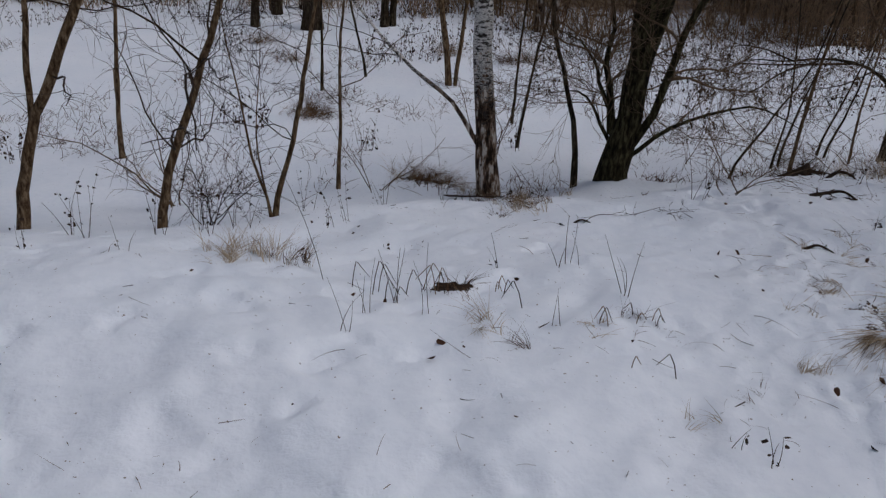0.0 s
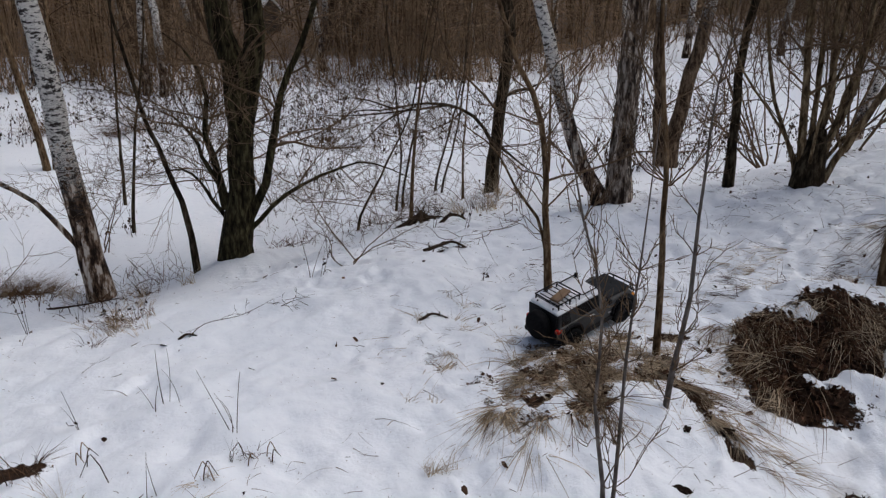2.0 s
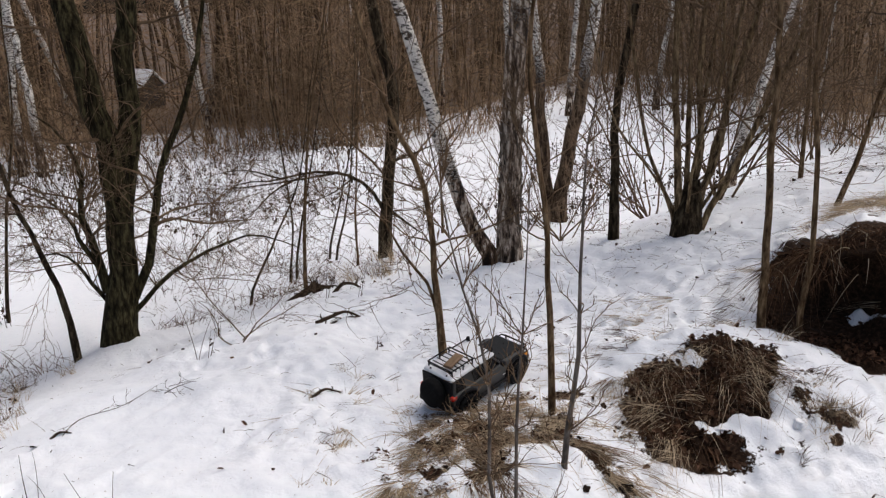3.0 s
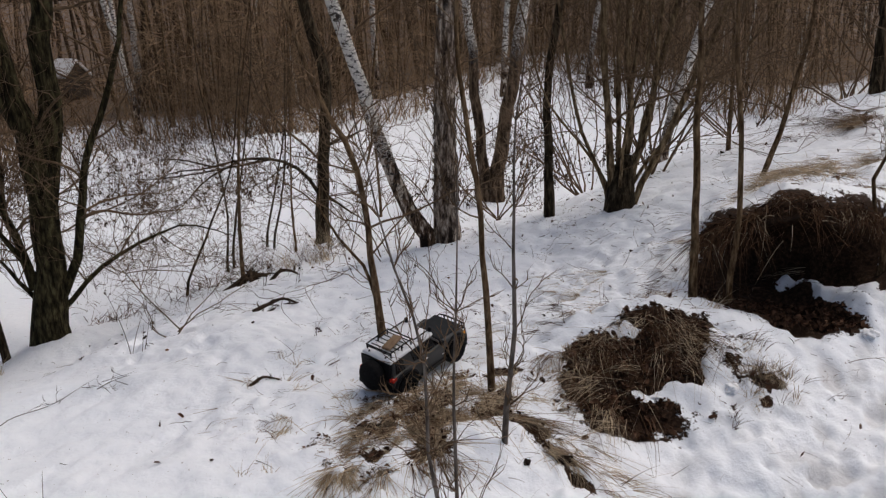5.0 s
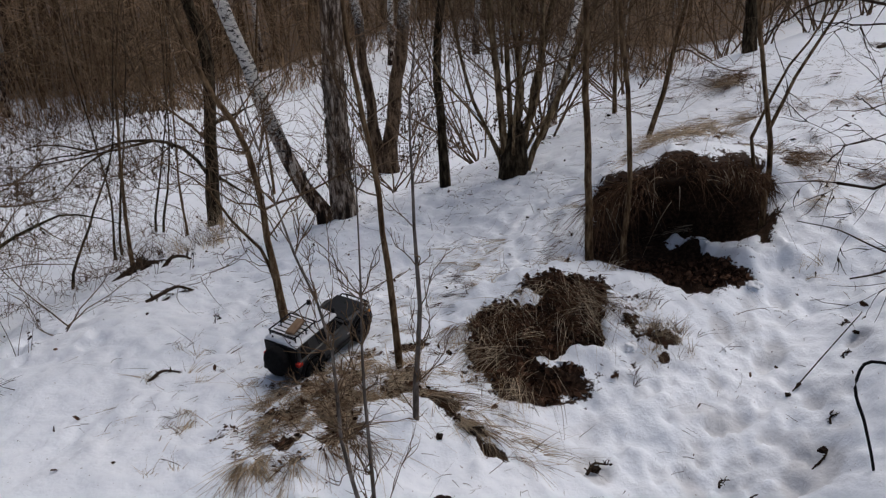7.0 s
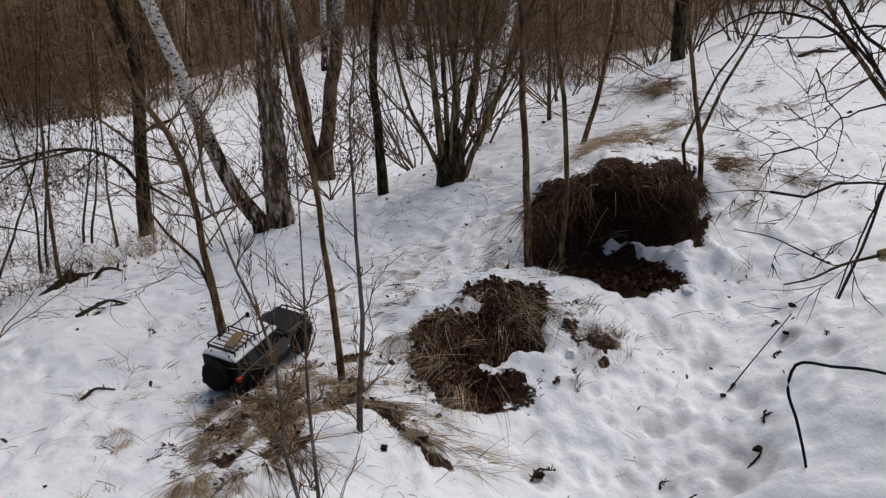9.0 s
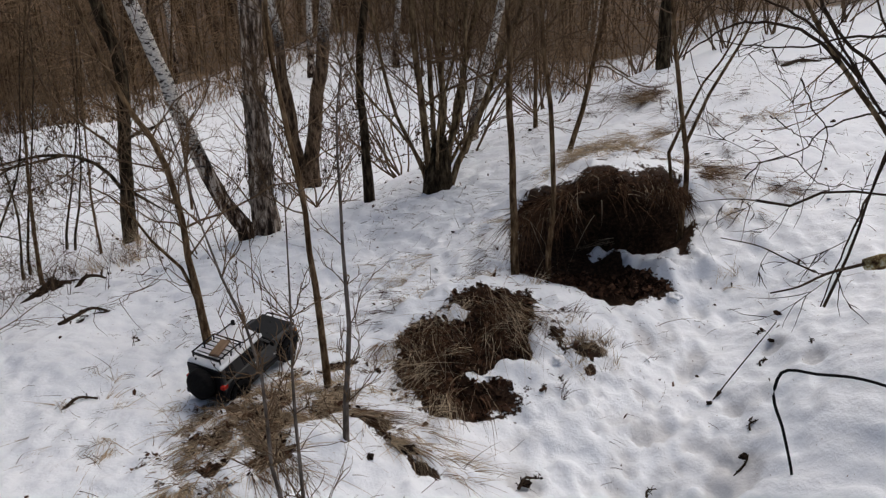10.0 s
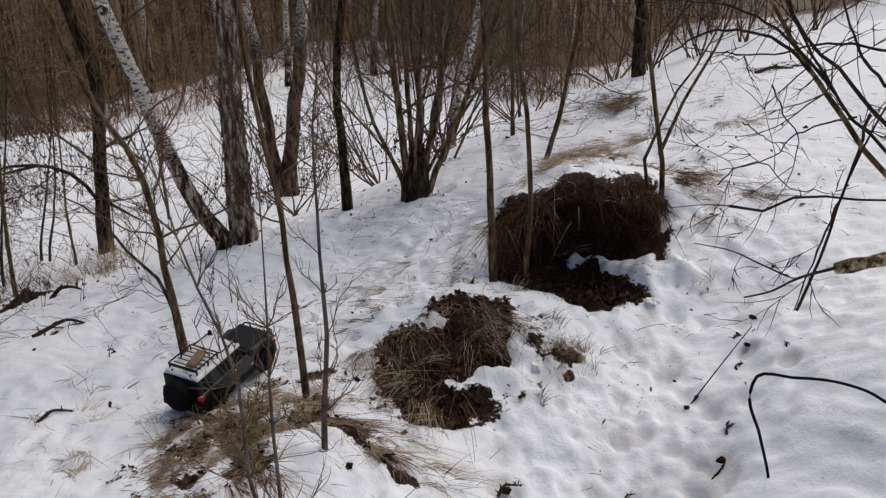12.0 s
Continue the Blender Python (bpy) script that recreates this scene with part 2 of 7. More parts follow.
SHED_WALL = rough_surface("weathered_boards", [(0.3, (0.05, 0.04, 0.035)), (0.7, (0.12, 0.10, 0.085))], 8, 0.9, (1, 1, 0.1), 0.4, 0.01)


# ---- shape of the ground ----
def lattice(i, j, seed):
    """A fixed pseudo-random number from 0 to 1 for every lattice corner."""
    v = np.sin(i * 127.1 + j * 311.7 + seed * 74.7) * 43758.5453
    return v - np.floor(v)


def lumps(x, y, size, seed):
    """Smooth value noise from -1 to 1 whose lumps are about size metres across."""
    x, y, turn = np.asarray(x, float), np.asarray(y, float), 0.7 + seed * 1.9
    u, v = (x * math.cos(turn) + y * math.sin(turn)) / size, (y * math.cos(turn) - x * math.sin(turn)) / size
    i, j = np.floor(u), np.floor(v)
    a, b = u - i, v - j
    a, b = a * a * a * (a * (a * 6 - 15) + 10), b * b * b * (b * (b * 6 - 15) + 10)
    low = lattice(i, j, seed) * (1 - a) + lattice(i + 1, j, seed) * a
    high = lattice(i, j + 1, seed) * (1 - a) + lattice(i + 1, j + 1, seed) * a
    return 2 * (low * (1 - b) + high * b) - 1


def soft(v, k):
    """A ramp that starts smoothly at 0."""
    return k * np.log1p(np.exp(np.clip(np.asarray(v, float) / k, -40, 40)))


def dome(x, y, cx, cy, rx, ry, turn=0.0):
    """A bell of height 1 with radii rx, ry, turned by so many degrees."""
    c, s = math.cos(math.radians(turn)), math.sin(math.radians(turn))
    u, v = (x - cx) * c + (y - cy) * s, -(x - cx) * s + (y - cy) * c
    return np.exp(-(u / rx) ** 2 - (v / ry) ** 2)


# the hollow of the burrow opens this way, straight at the camera
BURROW, BURROW_WAY = (3.60, 2.40), (-0.857, -0.515)


def burrow_axes(x, y):
    """Depth behind the burrow's wall line, and the distance along that line."""
    u, v = x - BURROW[0], y - BURROW[1]
    return -(u * BURROW_WAY[0] + v * BURROW_WAY[1]), u * -BURROW_WAY[1] + v * BURROW_WAY[0]


def wood_edge(x, y):
    """How far the woods begin from the middle of the bank, by direction."""
    az = np.degrees(np.arctan2(np.asarray(x, float) - 0.5, np.asarray(y, float) - 0.5))
    return 13.2 + 2.6 / (1 + np.exp((az + 3.0) / 3.0)) + 7.0 / (1 + np.exp(-(az - 37.0) / 3.0)) - 6.5 / (1 + np.exp(-(az - 49.0) / 2.5)) + 6.5 / (1 + np.exp(-(az - 63.5) / 1.2))


def tongue(x, y, flat=False):
    """Snow that has slid into the mouth of the burrow and into the pit."""
    m = 0
    for cx, cy, rx, ry, turn, tall in ((3.71, 2.08, 0.14, 0.08, 100, 1.0), (3.67, 2.20, 0.15, 0.07, 80, 1.0), (3.68, 2.36, 0.11, 0.05, 110, 1.0), (3.70, 2.45, 0.08, 0.04, 120, 1.0), (3.62, 2.10, 0.09, 0.06, 60, 1.0), (2.68, 2.20, 0.085, 0.05, -35, 0.14), (2.78, 2.15, 0.08, 0.035, 20, 0.14), (2.56, 2.27, 0.045, 0.02, -60, 0.14), (2.73, 2.50, 0.05, 0.025, -30, 0.14), (2.84, 2.20, 0.06, 0.03, 40, 0.14)):
        m = np.maximum(m, (1.0 if flat else tall) * dome(x, y, cx, cy, rx, ry, turn))
    return np.clip(m * (1 + 0.5 * lumps(x, y, 0.075, 45) + 0.6 * lumps(x, y, 0.04, 46)), 0, 1)


def bed(x, y):
    """The height of the land without the small lumps of the snow."""
    x, y = np.asarray(x, float), np.asarray(y, float)
    crest = 3.1 + 0.3 * np.maximum(x, -5.0) - 0.5 * soft(x - 3.4, 0.25)
    keep = 1 / (1 + np.exp(np.clip((y - crest - 1.45) / 0.5, -40, 40)))
    rise = soft((x - 2.6) - 0.5 * (y - 2.0), 0.25)
    rise = np.minimum(rise, 8.3)
    top = 0.28 + 0.235 * rise - 0.012 * rise ** 2 - 0.022 * soft(rise - 3.2, 0.4) ** 2
    top = top - 0.12 * soft(2.6 - y, 0.2) + 0.10 * soft(0.6 - y, 0.2)
    away = np.hypot(x - 0.5, y - 0.5)
    plain = -0.56 + 0.045 * soft(away - 7.5, 0.6) + 0.05 * soft(away - 19.0, 1.5) - 0.03 * soft(away - 45.0, 5.0) - 0.075 * soft(away - 70.0, 8.0)
    plain = plain + 0.20 * dome(x, y, 3.78, 17.0, 1.7, 1.5)
    z = plain + (top - plain) * keep
    # footpath trough, grassy hump under the saplings, bank of snow beside the path
    along = np.clip(((x - 1.9) * 0.95 + (y - 1.3) * 0.31), 0, 1.75)
    z = z - 0.17 * np.exp(-(np.hypot(x - 1.9 - 0.95 * along, y - 1.3 - 0.31 * along) / 0.36) ** 2)
    z = z + 0.07 * dome(x, y, 1.86, 2.5, 0.42, 0.30, 20) + 0.20 * dome(x, y, 3.15, 0.75, 1.0, 0.50, 12)
    z = z + 0.10 * dome(x, y, 2.84, 2.62, 0.34, 0.24, -38) - 0.07 * dome(x, y, 2.42, 2.05, 0.30, 0.20, 35)
    z = z + 0.35 * dome(x, y, 4.85, 10.7, 1.1, 0.8) + 0.05 * dome(x, y, 2.30, 5.22, 0.5, 0.35) + 0.17 * dome(x, y, 3.22, 6.0, 0.75, 0.45) + 0.10 * dome(x, y, 1.25, 5.90, 0.6, 0.45)
    # mound and hollow of the burrow
    q, w = burrow_axes(x, y)
    side = np.exp(-(w / 0.38) ** 4)
    z = z + 0.310 * dome(x, y, BURROW[0] + 0.34, BURROW[1] + 0.205, 0.42, 0.36, 121)
    wall = 1 / (1 + np.exp(-np.clip((q - 0.30) / 0.03, -30, 30)))
    floor = 0.27 + 0.10 * np.clip(q + 0.2, -0.3, 0.3)
    dug = side * np.exp(-(np.minimum(q + 0.05, 0) / (0.22 + 0.10 * np.exp(-((w - 0.05) / 0.25) ** 2))) ** 2) * (1 - wall)
    z = z * (1 - dug) + np.minimum(floor, z) * dug
    return z + 0.075 * tongue(x, y)


def height(x, y):
    """The height of the snow."""
    off = np.hypot(np.asarray(x, float) - 1.8, np.asarray(y, float) - 2.8)
    near, middle = np.exp(-(off / 4.5) ** 4), np.exp(-(off / 11.0) ** 2)
    calm = 1 - 0.75 * dome(x, y, 1.98, 2.86, 0.34, 0.24, 16)
    walked = np.clip(1.6 * dome(x, y, 2.80, 1.60, 1.0, 0.55, 18), 0, 1)
    rough = 0.36 + 0.84 / (1 + np.exp(np.clip((1.5 - x + 0.15 * (y - 2.5)) / 0.3, -40, 40)))
    z = bed(x, y) + calm * 0.045 * lumps(x, y, 0.9, 1) + calm * middle * ((0.022 - 0.017 * walked) * lumps(x, y, 0.42, 2) + 0.010 * (1 - 0.7 * walked) * (0.35 - np.abs(lumps(x, y, 0.30, 9)))) + calm * near * rough * (0.007 * (1 - 0.6 * walked) * lumps(x, y, 0.19, 3) + 0.010 * (1 - 0.75 * walked) * (0.35 - np.abs(lumps(x, y, 0.13, 8))) + 0.010 * lumps(x, y, 0.065, 4))
    z = z + near * (1 - rough / 1.2) * calm * (0.021 * lumps(x, y, 0.24, 61) + 0.018 * np.abs(lumps(x, y, 0.12, 62)) + 0.008 * lumps(x, y, 0.06, 63))
    pits = np.clip((lumps(x, y, 0.15, 5) + 0.35 * lumps(x, y, 0.06, 6) - 0.42) / 0.25, 0, 1)
    some = np.clip(0.5 + 0.9 * lumps(x, y, 0.8, 7), 0, 1)
    z = z + dome(x, y, 1.70, 2.58, 0.50, 0.40, 30) * (0.014 * lumps(x, y, 0.10, 68) + 0.010 * lumps(x, y, 0.05, 69))
    return z - near * (0.026 - 0.021 * walked) * some * pits * pits * (3 - 2 * pits) * calm


def ground_z(x, y):
    return float(height(np.array([x]), np.array([y]))[0])


# ---- mesh helpers ----
def mesh_of(name, verts, faces, material, smooth=True):
    """A mesh from arrays; faces is a list of index tuples or of arrays with one face a row."""
    me = bpy.data.meshes.new(name)
    blocks = [np.asarray(f) for f in faces if len(f)]
    verts = np.asarray(verts, np.float32)
    me.vertices.add(len(verts))
    me.vertices.foreach_set("co", verts.ravel())
    total = np.concatenate([np.full(len(b), b.shape[1]) for b in blocks])
    loops = np.concatenate([b.ravel() for b in blocks])
    me.loops.add(len(loops))
    me.loops.foreach_set("vertex_index", loops.astype(np.int32))
    me.polygons.add(len(total))
    starts = np.concatenate([[0], np.cumsum(total)[:-1]])
    me.polygons.foreach_set("loop_start", starts.astype(np.int32))
    me.update(calc_edges=True)
    me.polygons.foreach_set("use_smooth", np.full(len(total), smooth))
    if material:
        me.materials.append(material)
    me.validate()
    me.update()
    return me


class Heap:
    """Gathers vertices, quads and triangles for one mesh."""

    def __init__(self):
        self.v, self.q, self.t, self.n = [], [], [], 0

    def add(self, verts, quads=None, tris=None):
        verts = np.asarray(verts, float).reshape(-1, 3)
        if quads is not None and len(quads):
            self.q.append(np.asarray(quads, int).reshape(-1, 4) + self.n)
        if tris is not None and len(tris):
            self.t.append(np.asarray(tris, int).reshape(-1, 3) + self.n)
        self.v.append(verts)
        self.n += len(verts)

    def tube(self, points, radii, sides=6, flat=1.0):
        """A tapering tube along points, closed at its ends."""
        p = np.asarray(points, float)
        k = len(p)
        d = np.gradient(p, axis=0)
        d /= np.linalg.norm(d, axis=1)[:, None] + 1e-9
        ref = np.array([0.0, 0.0, 1.0]) if abs(d[:, 2]).mean() < 0.8 else np.array([1.0, 0.0, 0.0])
        a = np.cross(d, ref)
        a /= np.linalg.norm(a, axis=1)[:, None] + 1e-9
        b = np.cross(d, a)
        ang = np.arange(sides) * 2 * math.pi / sides
        r = np.asarray(radii, float)[:, None, None]
        ring = p[:, None, :] + r * (np.cos(ang)[None, :, None] * a[:, None, :] + flat * np.sin(ang)[None, :, None] * b[:, None, :])
        i, j = np.meshgrid(np.arange(k - 1), np.arange(sides), indexing="ij")
        n = (j + 1) % sides
        quads = np.stack([i * sides + j, i * sides + n, (i + 1) * sides + n, (i + 1) * sides + j], -1).reshape(-1, 4)
        verts = np.concatenate([ring.reshape(-1, 3), p[:1], p[-1:]])
        s = np.arange(sides)
        caps = np.concatenate([np.stack([(s + 1) % sides, s, np.full(sides, k * sides)], -1), np.stack([(k - 1) * sides + s, (k - 1) * sides + (s + 1) % sides, np.full(sides, k * sides + 1)], -1)])
        self.add(verts, quads, caps)

    def stalks(self, foot, way, length, radius, bend=0.0, sides=3, steps=3, tip=0.35):
        """Many thin tapering stalks at once: feet, directions, lengths and radii by row; bend lets them curve over."""
        foot, way = np.asarray(foot, float), np.asarray(way, float)
        n = len(foot)
        length, radius = np.broadcast_to(length, n).astype(float), np.broadcast_to(radius, n).astype(float)
        way = way / np.linalg.norm(way, axis=1)[:, None]
        bend = np.broadcast_to(np.asarray(bend, float), (n, 3)) if np.ndim(bend) else np.zeros((n, 3))
        u = np.linspace(0, 1, steps + 1)
        centre = foot[:, None, :] + length[:, None, None] * (u[None, :, None] * way[:, None, :] + (u ** 2)[None, :, None] * bend[:, None, :])
        a = np.cross(way, np.array([0.31, 0.87, 0.38]))
        a /= np.linalg.norm(a, axis=1)[:, None] + 1e-9
        b = np.cross(way, a)
        ang = np.arange(sides) * 2 * math.pi / sides
        rr = radius[:, None] * (1 - (1 - tip) * u)[None, :]
        ring = centre[:, :, None, :] + rr[:, :, None, None] * (np.cos(ang)[None, None, :, None] * a[:, None, None, :] + np.sin(ang)[None, None, :, None] * b[:, None, None, :])
        m = (steps + 1) * sides
        i, j = np.meshgrid(np.arange(steps), np.arange(sides), indexing="ij")
        one = np.stack([i * sides + j, i * sides + (j + 1) % sides, (i + 1) * sides + (j + 1) % sides, (i + 1) * sides + j], -1).reshape(-1, 4)
        quads = (one[None] + (np.arange(n) * m)[:, None, None]).reshape(-1, 4)
        self.add(ring.reshape(-1, 3), quads)
        return centre

    def blades(self, foot, way, length, width, bend, steps=3):
        """Many flat grass blades at once, that taper to a point and curve by bend."""
        foot, way = np.asarray(foot, float), np.asarray(way, float)
        n = len(foot)
        if n == 0:
            return
        way = way / np.linalg.norm(way, axis=1)[:, None]
        length, width = np.broadcast_to(length, n).astype(float), np.broadcast_to(width, n).astype(float)
        u = np.linspace(0, 1, steps + 1)
        centre = foot[:, None, :] + length[:, None, None] * (u[None, :, None] * way[:, None, :] + (u ** 2)[None, :, None] * np.asarray(bend)[:, None, :])
        a = np.cross(way, np.random.normal(size=(n, 3)))
        a /= np.linalg.norm(a, axis=1)[:, None] + 1e-9
        half = width[:, None] * (1 - 0.85 * u ** 1.5)[None, :] * 0.5
        left, right = centre - half[:, :, None] * a[:, None, :], centre + half[:, :, None] * a[:, None, :]
        both = np.stack([left, right], 2).reshape(n, -1, 3)
        i = np.arange(steps)
        one = np.stack([2 * i, 2 * i + 1, 2 * i + 3, 2 * i + 2], -1)
        quads = (one[None] + (np.arange(n) * 2 * (steps + 1))[:, None, None]).reshape(-1, 4)
        self.add(both.reshape(-1, 3), quads)

    def leaves(self, place, size, lie=0.0):
        """Many small curled leaves; lie = 1 lets them lie flat."""
        place = np.asarray(place, float)
        n = len(place)
        a = np.random.normal(size=(n, 3))
        a[:, 2] *= 1 - lie
        a /= np.linalg.norm(a, axis=1)[:, None]
        b = np.random.normal(size=(n, 3))
        b[:, 2] *= 1 - lie
        b -= (b * a).sum(1)[:, None] * a
        b /= np.linalg.norm(b, axis=1)[:, None]
        c = np.cross(a, b)
        s = np.broadcast_to(size, n).astype(float)[:, None]
        ang = np.arange(6) * math.pi / 3
        rim = np.random.uniform(0.55, 1.1, (n, 6)) * s
        curl = np.random.uniform(-0.1, 0.45, (n, 6)) * s
        pts = place[:, None, :] + (rim * np.cos(ang))[..., None] * a[:, None, :] + (rim * np.sin(ang) * 0.55)[..., None] * b[:, None, :] + curl[..., None] * c[:, None, :]
        pts = np.concatenate([pts, place[:, None, :]], 1)
        one = np.array([[k, (k + 1) % 6, 6] for k in range(6)])
        tris = (one[None] + (np.arange(n) * 7)[:, None, None]).reshape(-1, 3)
        self.add(pts.reshape(-1, 3), None, tris)

    def mesh(self, name, material, origin=(0, 0, 0), smooth=True):
        v = np.concatenate(self.v) - np.asarray(origin, float)
        faces = ([np.concatenate(self.q)] if self.q else []) + ([np.concatenate(self.t)] if self.t else [])
        return mesh_of(name, v, faces, material, smooth)


def thing(name, at, label, category, group="", kind=""):
    ob = new(name)
    ob.empty_display_size = 0.05
    ob.location = at
    return tagged(ob, label, category, group, kind)


def piece(name, heap, material, parent, label="", smooth=True):
    """Links a heap, given in world metres, as one part of a thing."""
    top = parent
    origin = Vector((0, 0, 0))
    while top is not None:
        origin = origin + top.location
        top = top.parent
    ob = new(name, heap.mesh(name, material, origin, smooth))
    ob.parent = parent
    return tagged(ob, label) if label else ob


def part(name, bm, material, parent, label="", smooth=False):
    """Links a bmesh, given in its thing's own axes, as one part."""
    me = bpy.data.meshes.new(name)
    bm.normal_update()
    bm.to_mesh(me)
    bm.free()
    me.materials.append(material)
    for p in me.polygons:
        p.use_smooth = smooth
    ob = new(name, me)
    ob.parent = parent
    return tagged(ob, label) if label else ob


def stuff(name, heap, material, label, category, smooth=True):
    return tagged(new(name, heap.mesh(name, material, smooth=smooth)), label, category, "", "stuff")


# ---- the ground: one sheet of snow out to the horizon ----
def bare(x, y):
    """Where earth shows through and where shade under the slope's straw is painted (0 snow, 1 bare; the edge runs at
    about 0.45), and where the woods' leaf litter lies.
    """
    q, w = burrow_axes(x, y)
    m = 1.5 * dome(x, y, 2.685, 2.345, 0.385, 0.25, -4) ** 1.2
    m = np.maximum(m, 1.5 * np.exp(-(w / 0.38) ** 4) * np.exp(-((q - 0.04) / np.where(q > 0.04, 0.44, 0.25 + 0.17 * np.exp(-((w - 0.06) / 0.26) ** 2))) ** 4))
    patchy = 0.27 + 0.34 * lumps(x, y, 0.10, 66) + 0.22 * lumps(x, y, 0.045, 67)
    m = np.maximum(m, np.clip(patchy, 0, 0.8) * np.clip(1.9 * dome(x, y, 1.80, 2.62, 0.37, 0.25, 28), 0, 1))
    for cx, cy, rx, ry, turn in ((2.07, 2.48, 0.12, 0.06, 20), (2.10, 2.33, 0.12, 0.05, -70), (2.08, 2.20, 0.10, 0.035, -80), (2.07, 2.08, 0.08, 0.028, -85), (1.66, 2.66, 0.08, 0.05, 30), (1.72, 2.37, 0.07, 0.03, -40), (1.80, 2.46, 0.07, 0.03, -30), (1.60, 2.46, 0.06, 0.03, -30), (1.93, 2.60, 0.10, 0.05, 20), (2.25, 2.66, 0.10, 0.04, -20)):
        m = np.maximum(m, 0.78 * dome(x, y, cx, cy, rx, ry, turn))
    for cx, cy, rx, ry, turn in ((2.94, 2.03, 0.055, 0.09, 20), (2.77, 2.055, 0.05, 0.05, 0), (2.86, 1.98, 0.05, 0.03, 30), (2.70, 2.07, 0.06, 0.025, 20)):
        m = np.maximum(m, 0.74 * dome(x, y, cx, cy, rx, ry, turn))
    m = np.maximum(m, 0.74 * dome(x, y, 0.10, 2.80, 0.10, 0.05, -10))
    for cx, cy, r in ((1.58, 2.38, 0.07), (0.42, 4.20, 0.07), (-0.2, 4.35, 0.08), (3.73, 3.63, 0.07), (2.30, 1.86, 0.05), (1.60, 3.24, 0.06), (2.75, 2.78, 0.07)):
        m = np.maximum(m, 0.49 * dome(x, y, cx, cy, r, r * 0.6, -25))
    m = np.maximum(m, 0.70 * dome(x, y, 2.34, 5.24, 0.15, 0.10))
    m = np.maximum(m, 0.60 * dome(x, y, 2.46, 4.97, 0.12, 0.05))
    # dark patches on the upper slope; under straw they paint the shade of its hollows
    for cx, cy, rx, ry, turn, deep in ((6.52, 2.55, 0.30, 0.10, -60, 0.72), (5.72, 3.32, 0.15, 0.10, -30, 0.60), (4.36, 2.29, 0.17, 0.07, -50, 0.58), (5.02, 2.82, 0.13, 0.07, -40, 0.54), (5.67, 2.62, 0.13, 0.06, -50, 0.50)):
        m = np.maximum(m, deep * dome(x, y, cx, cy, rx, ry, turn))
    m = np.maximum(m, 0.66 * dome(x, y, -0.15, 6.22, 0.34, 0.14))
    m = np.maximum(m, 0.56 * dome(x, y, 0.60, 5.77, 0.14, 0.08))
    m = np.maximum(m, 0.60 * dome(x, y, 2.04, 4.18, 0.15, 0.05, 20))
    m = m * (1 - 0.9 * np.clip(1.6 * tongue(x, y, True), 0, 1) * (1 + 0.5 * lumps(x, y, 0.05, 44)))
    m = m * (1 + 0.32 * lumps(x, y, 0.19, 41) + 0.25 * lumps(x, y, 0.075, 42))
    away = np.hypot(x - 0.5, y - 0.5)
    wood = np.clip((away - wood_edge(x, y) - 0.3) / 2.0, 0, 1) * 0.8 * (away > 12)
    return m, wood


def footprints(x, y):
    """Dents that feet have trodden into the path."""
    z = 0
    for cx, cy, rx, ry, turn, deep in ((2.786, 1.69, 0.095, 0.05, -35, 0.032), (2.70, 1.37, 0.12, 0.085, 10, 0.055), (2.30, 1.87, 0.08, 0.06, 60, 0.035), (2.62, 1.56, 0.13, 0.06, 15, 0.022), (3.21, 1.74, 0.08, 0.04, 35, 0.028), (3.13, 1.75, 0.07, 0.04, 30, 0.028), (3.17, 1.94, 0.09, 0.045, 35, 0.028), (3.28, 1.90, 0.08, 0.04, 40, 0.025), (3.31, 1.50, 0.05, 0.04, 0, 0.04), (3.21, 1.33, 0.06, 0.04, 20, 0.04), (2.58, 1.70, 0.12, 0.05, 20, 0.02), (2.45, 1.60, 0.10, 0.06, 40, 0.022), (2.98, 1.50, 0.05, 0.035, 60, 0.025), (3.50, 1.88, 0.07, 0.04, 40, 0.022), (3.40, 1.95, 0.07, 0.04, 30, 0.022), (2.92, 1.81, 0.05, 0.03, 40, 0.02), (2.90, 1.62, 0.06, 0.03, 20, 0.02), (3.05, 1.62, 0.05, 0.03, 70, 0.02)):
        z = z - 0.65 * deep * np.tanh(6.0 * dome(x, y, cx, cy, rx * 0.8, ry * 0.8, turn) ** 2) + 0.15 * deep * dome(x, y, cx, cy, rx * 1.6, ry * 1.6, turn)
    return z


def spread(low, dense, high, step, fine, far, grow):
    """Grid lines: even between low and high, finer within dense, ever wider beyond, out to far."""
    lines = list(np.arange(low, dense[0], step)) + list(np.arange(dense[0], dense[1], fine)) + list(np.arange(dense[1], high, step))
    gap, at, after = step, high, []
    while at < far:
        after.append(at)
        gap *= grow
        at += gap
    gap, at, before = step, low, []
    while at > -far:
        gap *= grow
        at -= gap
        before.append(at)
    return np.array(before[::-1] + lines + after + [far])


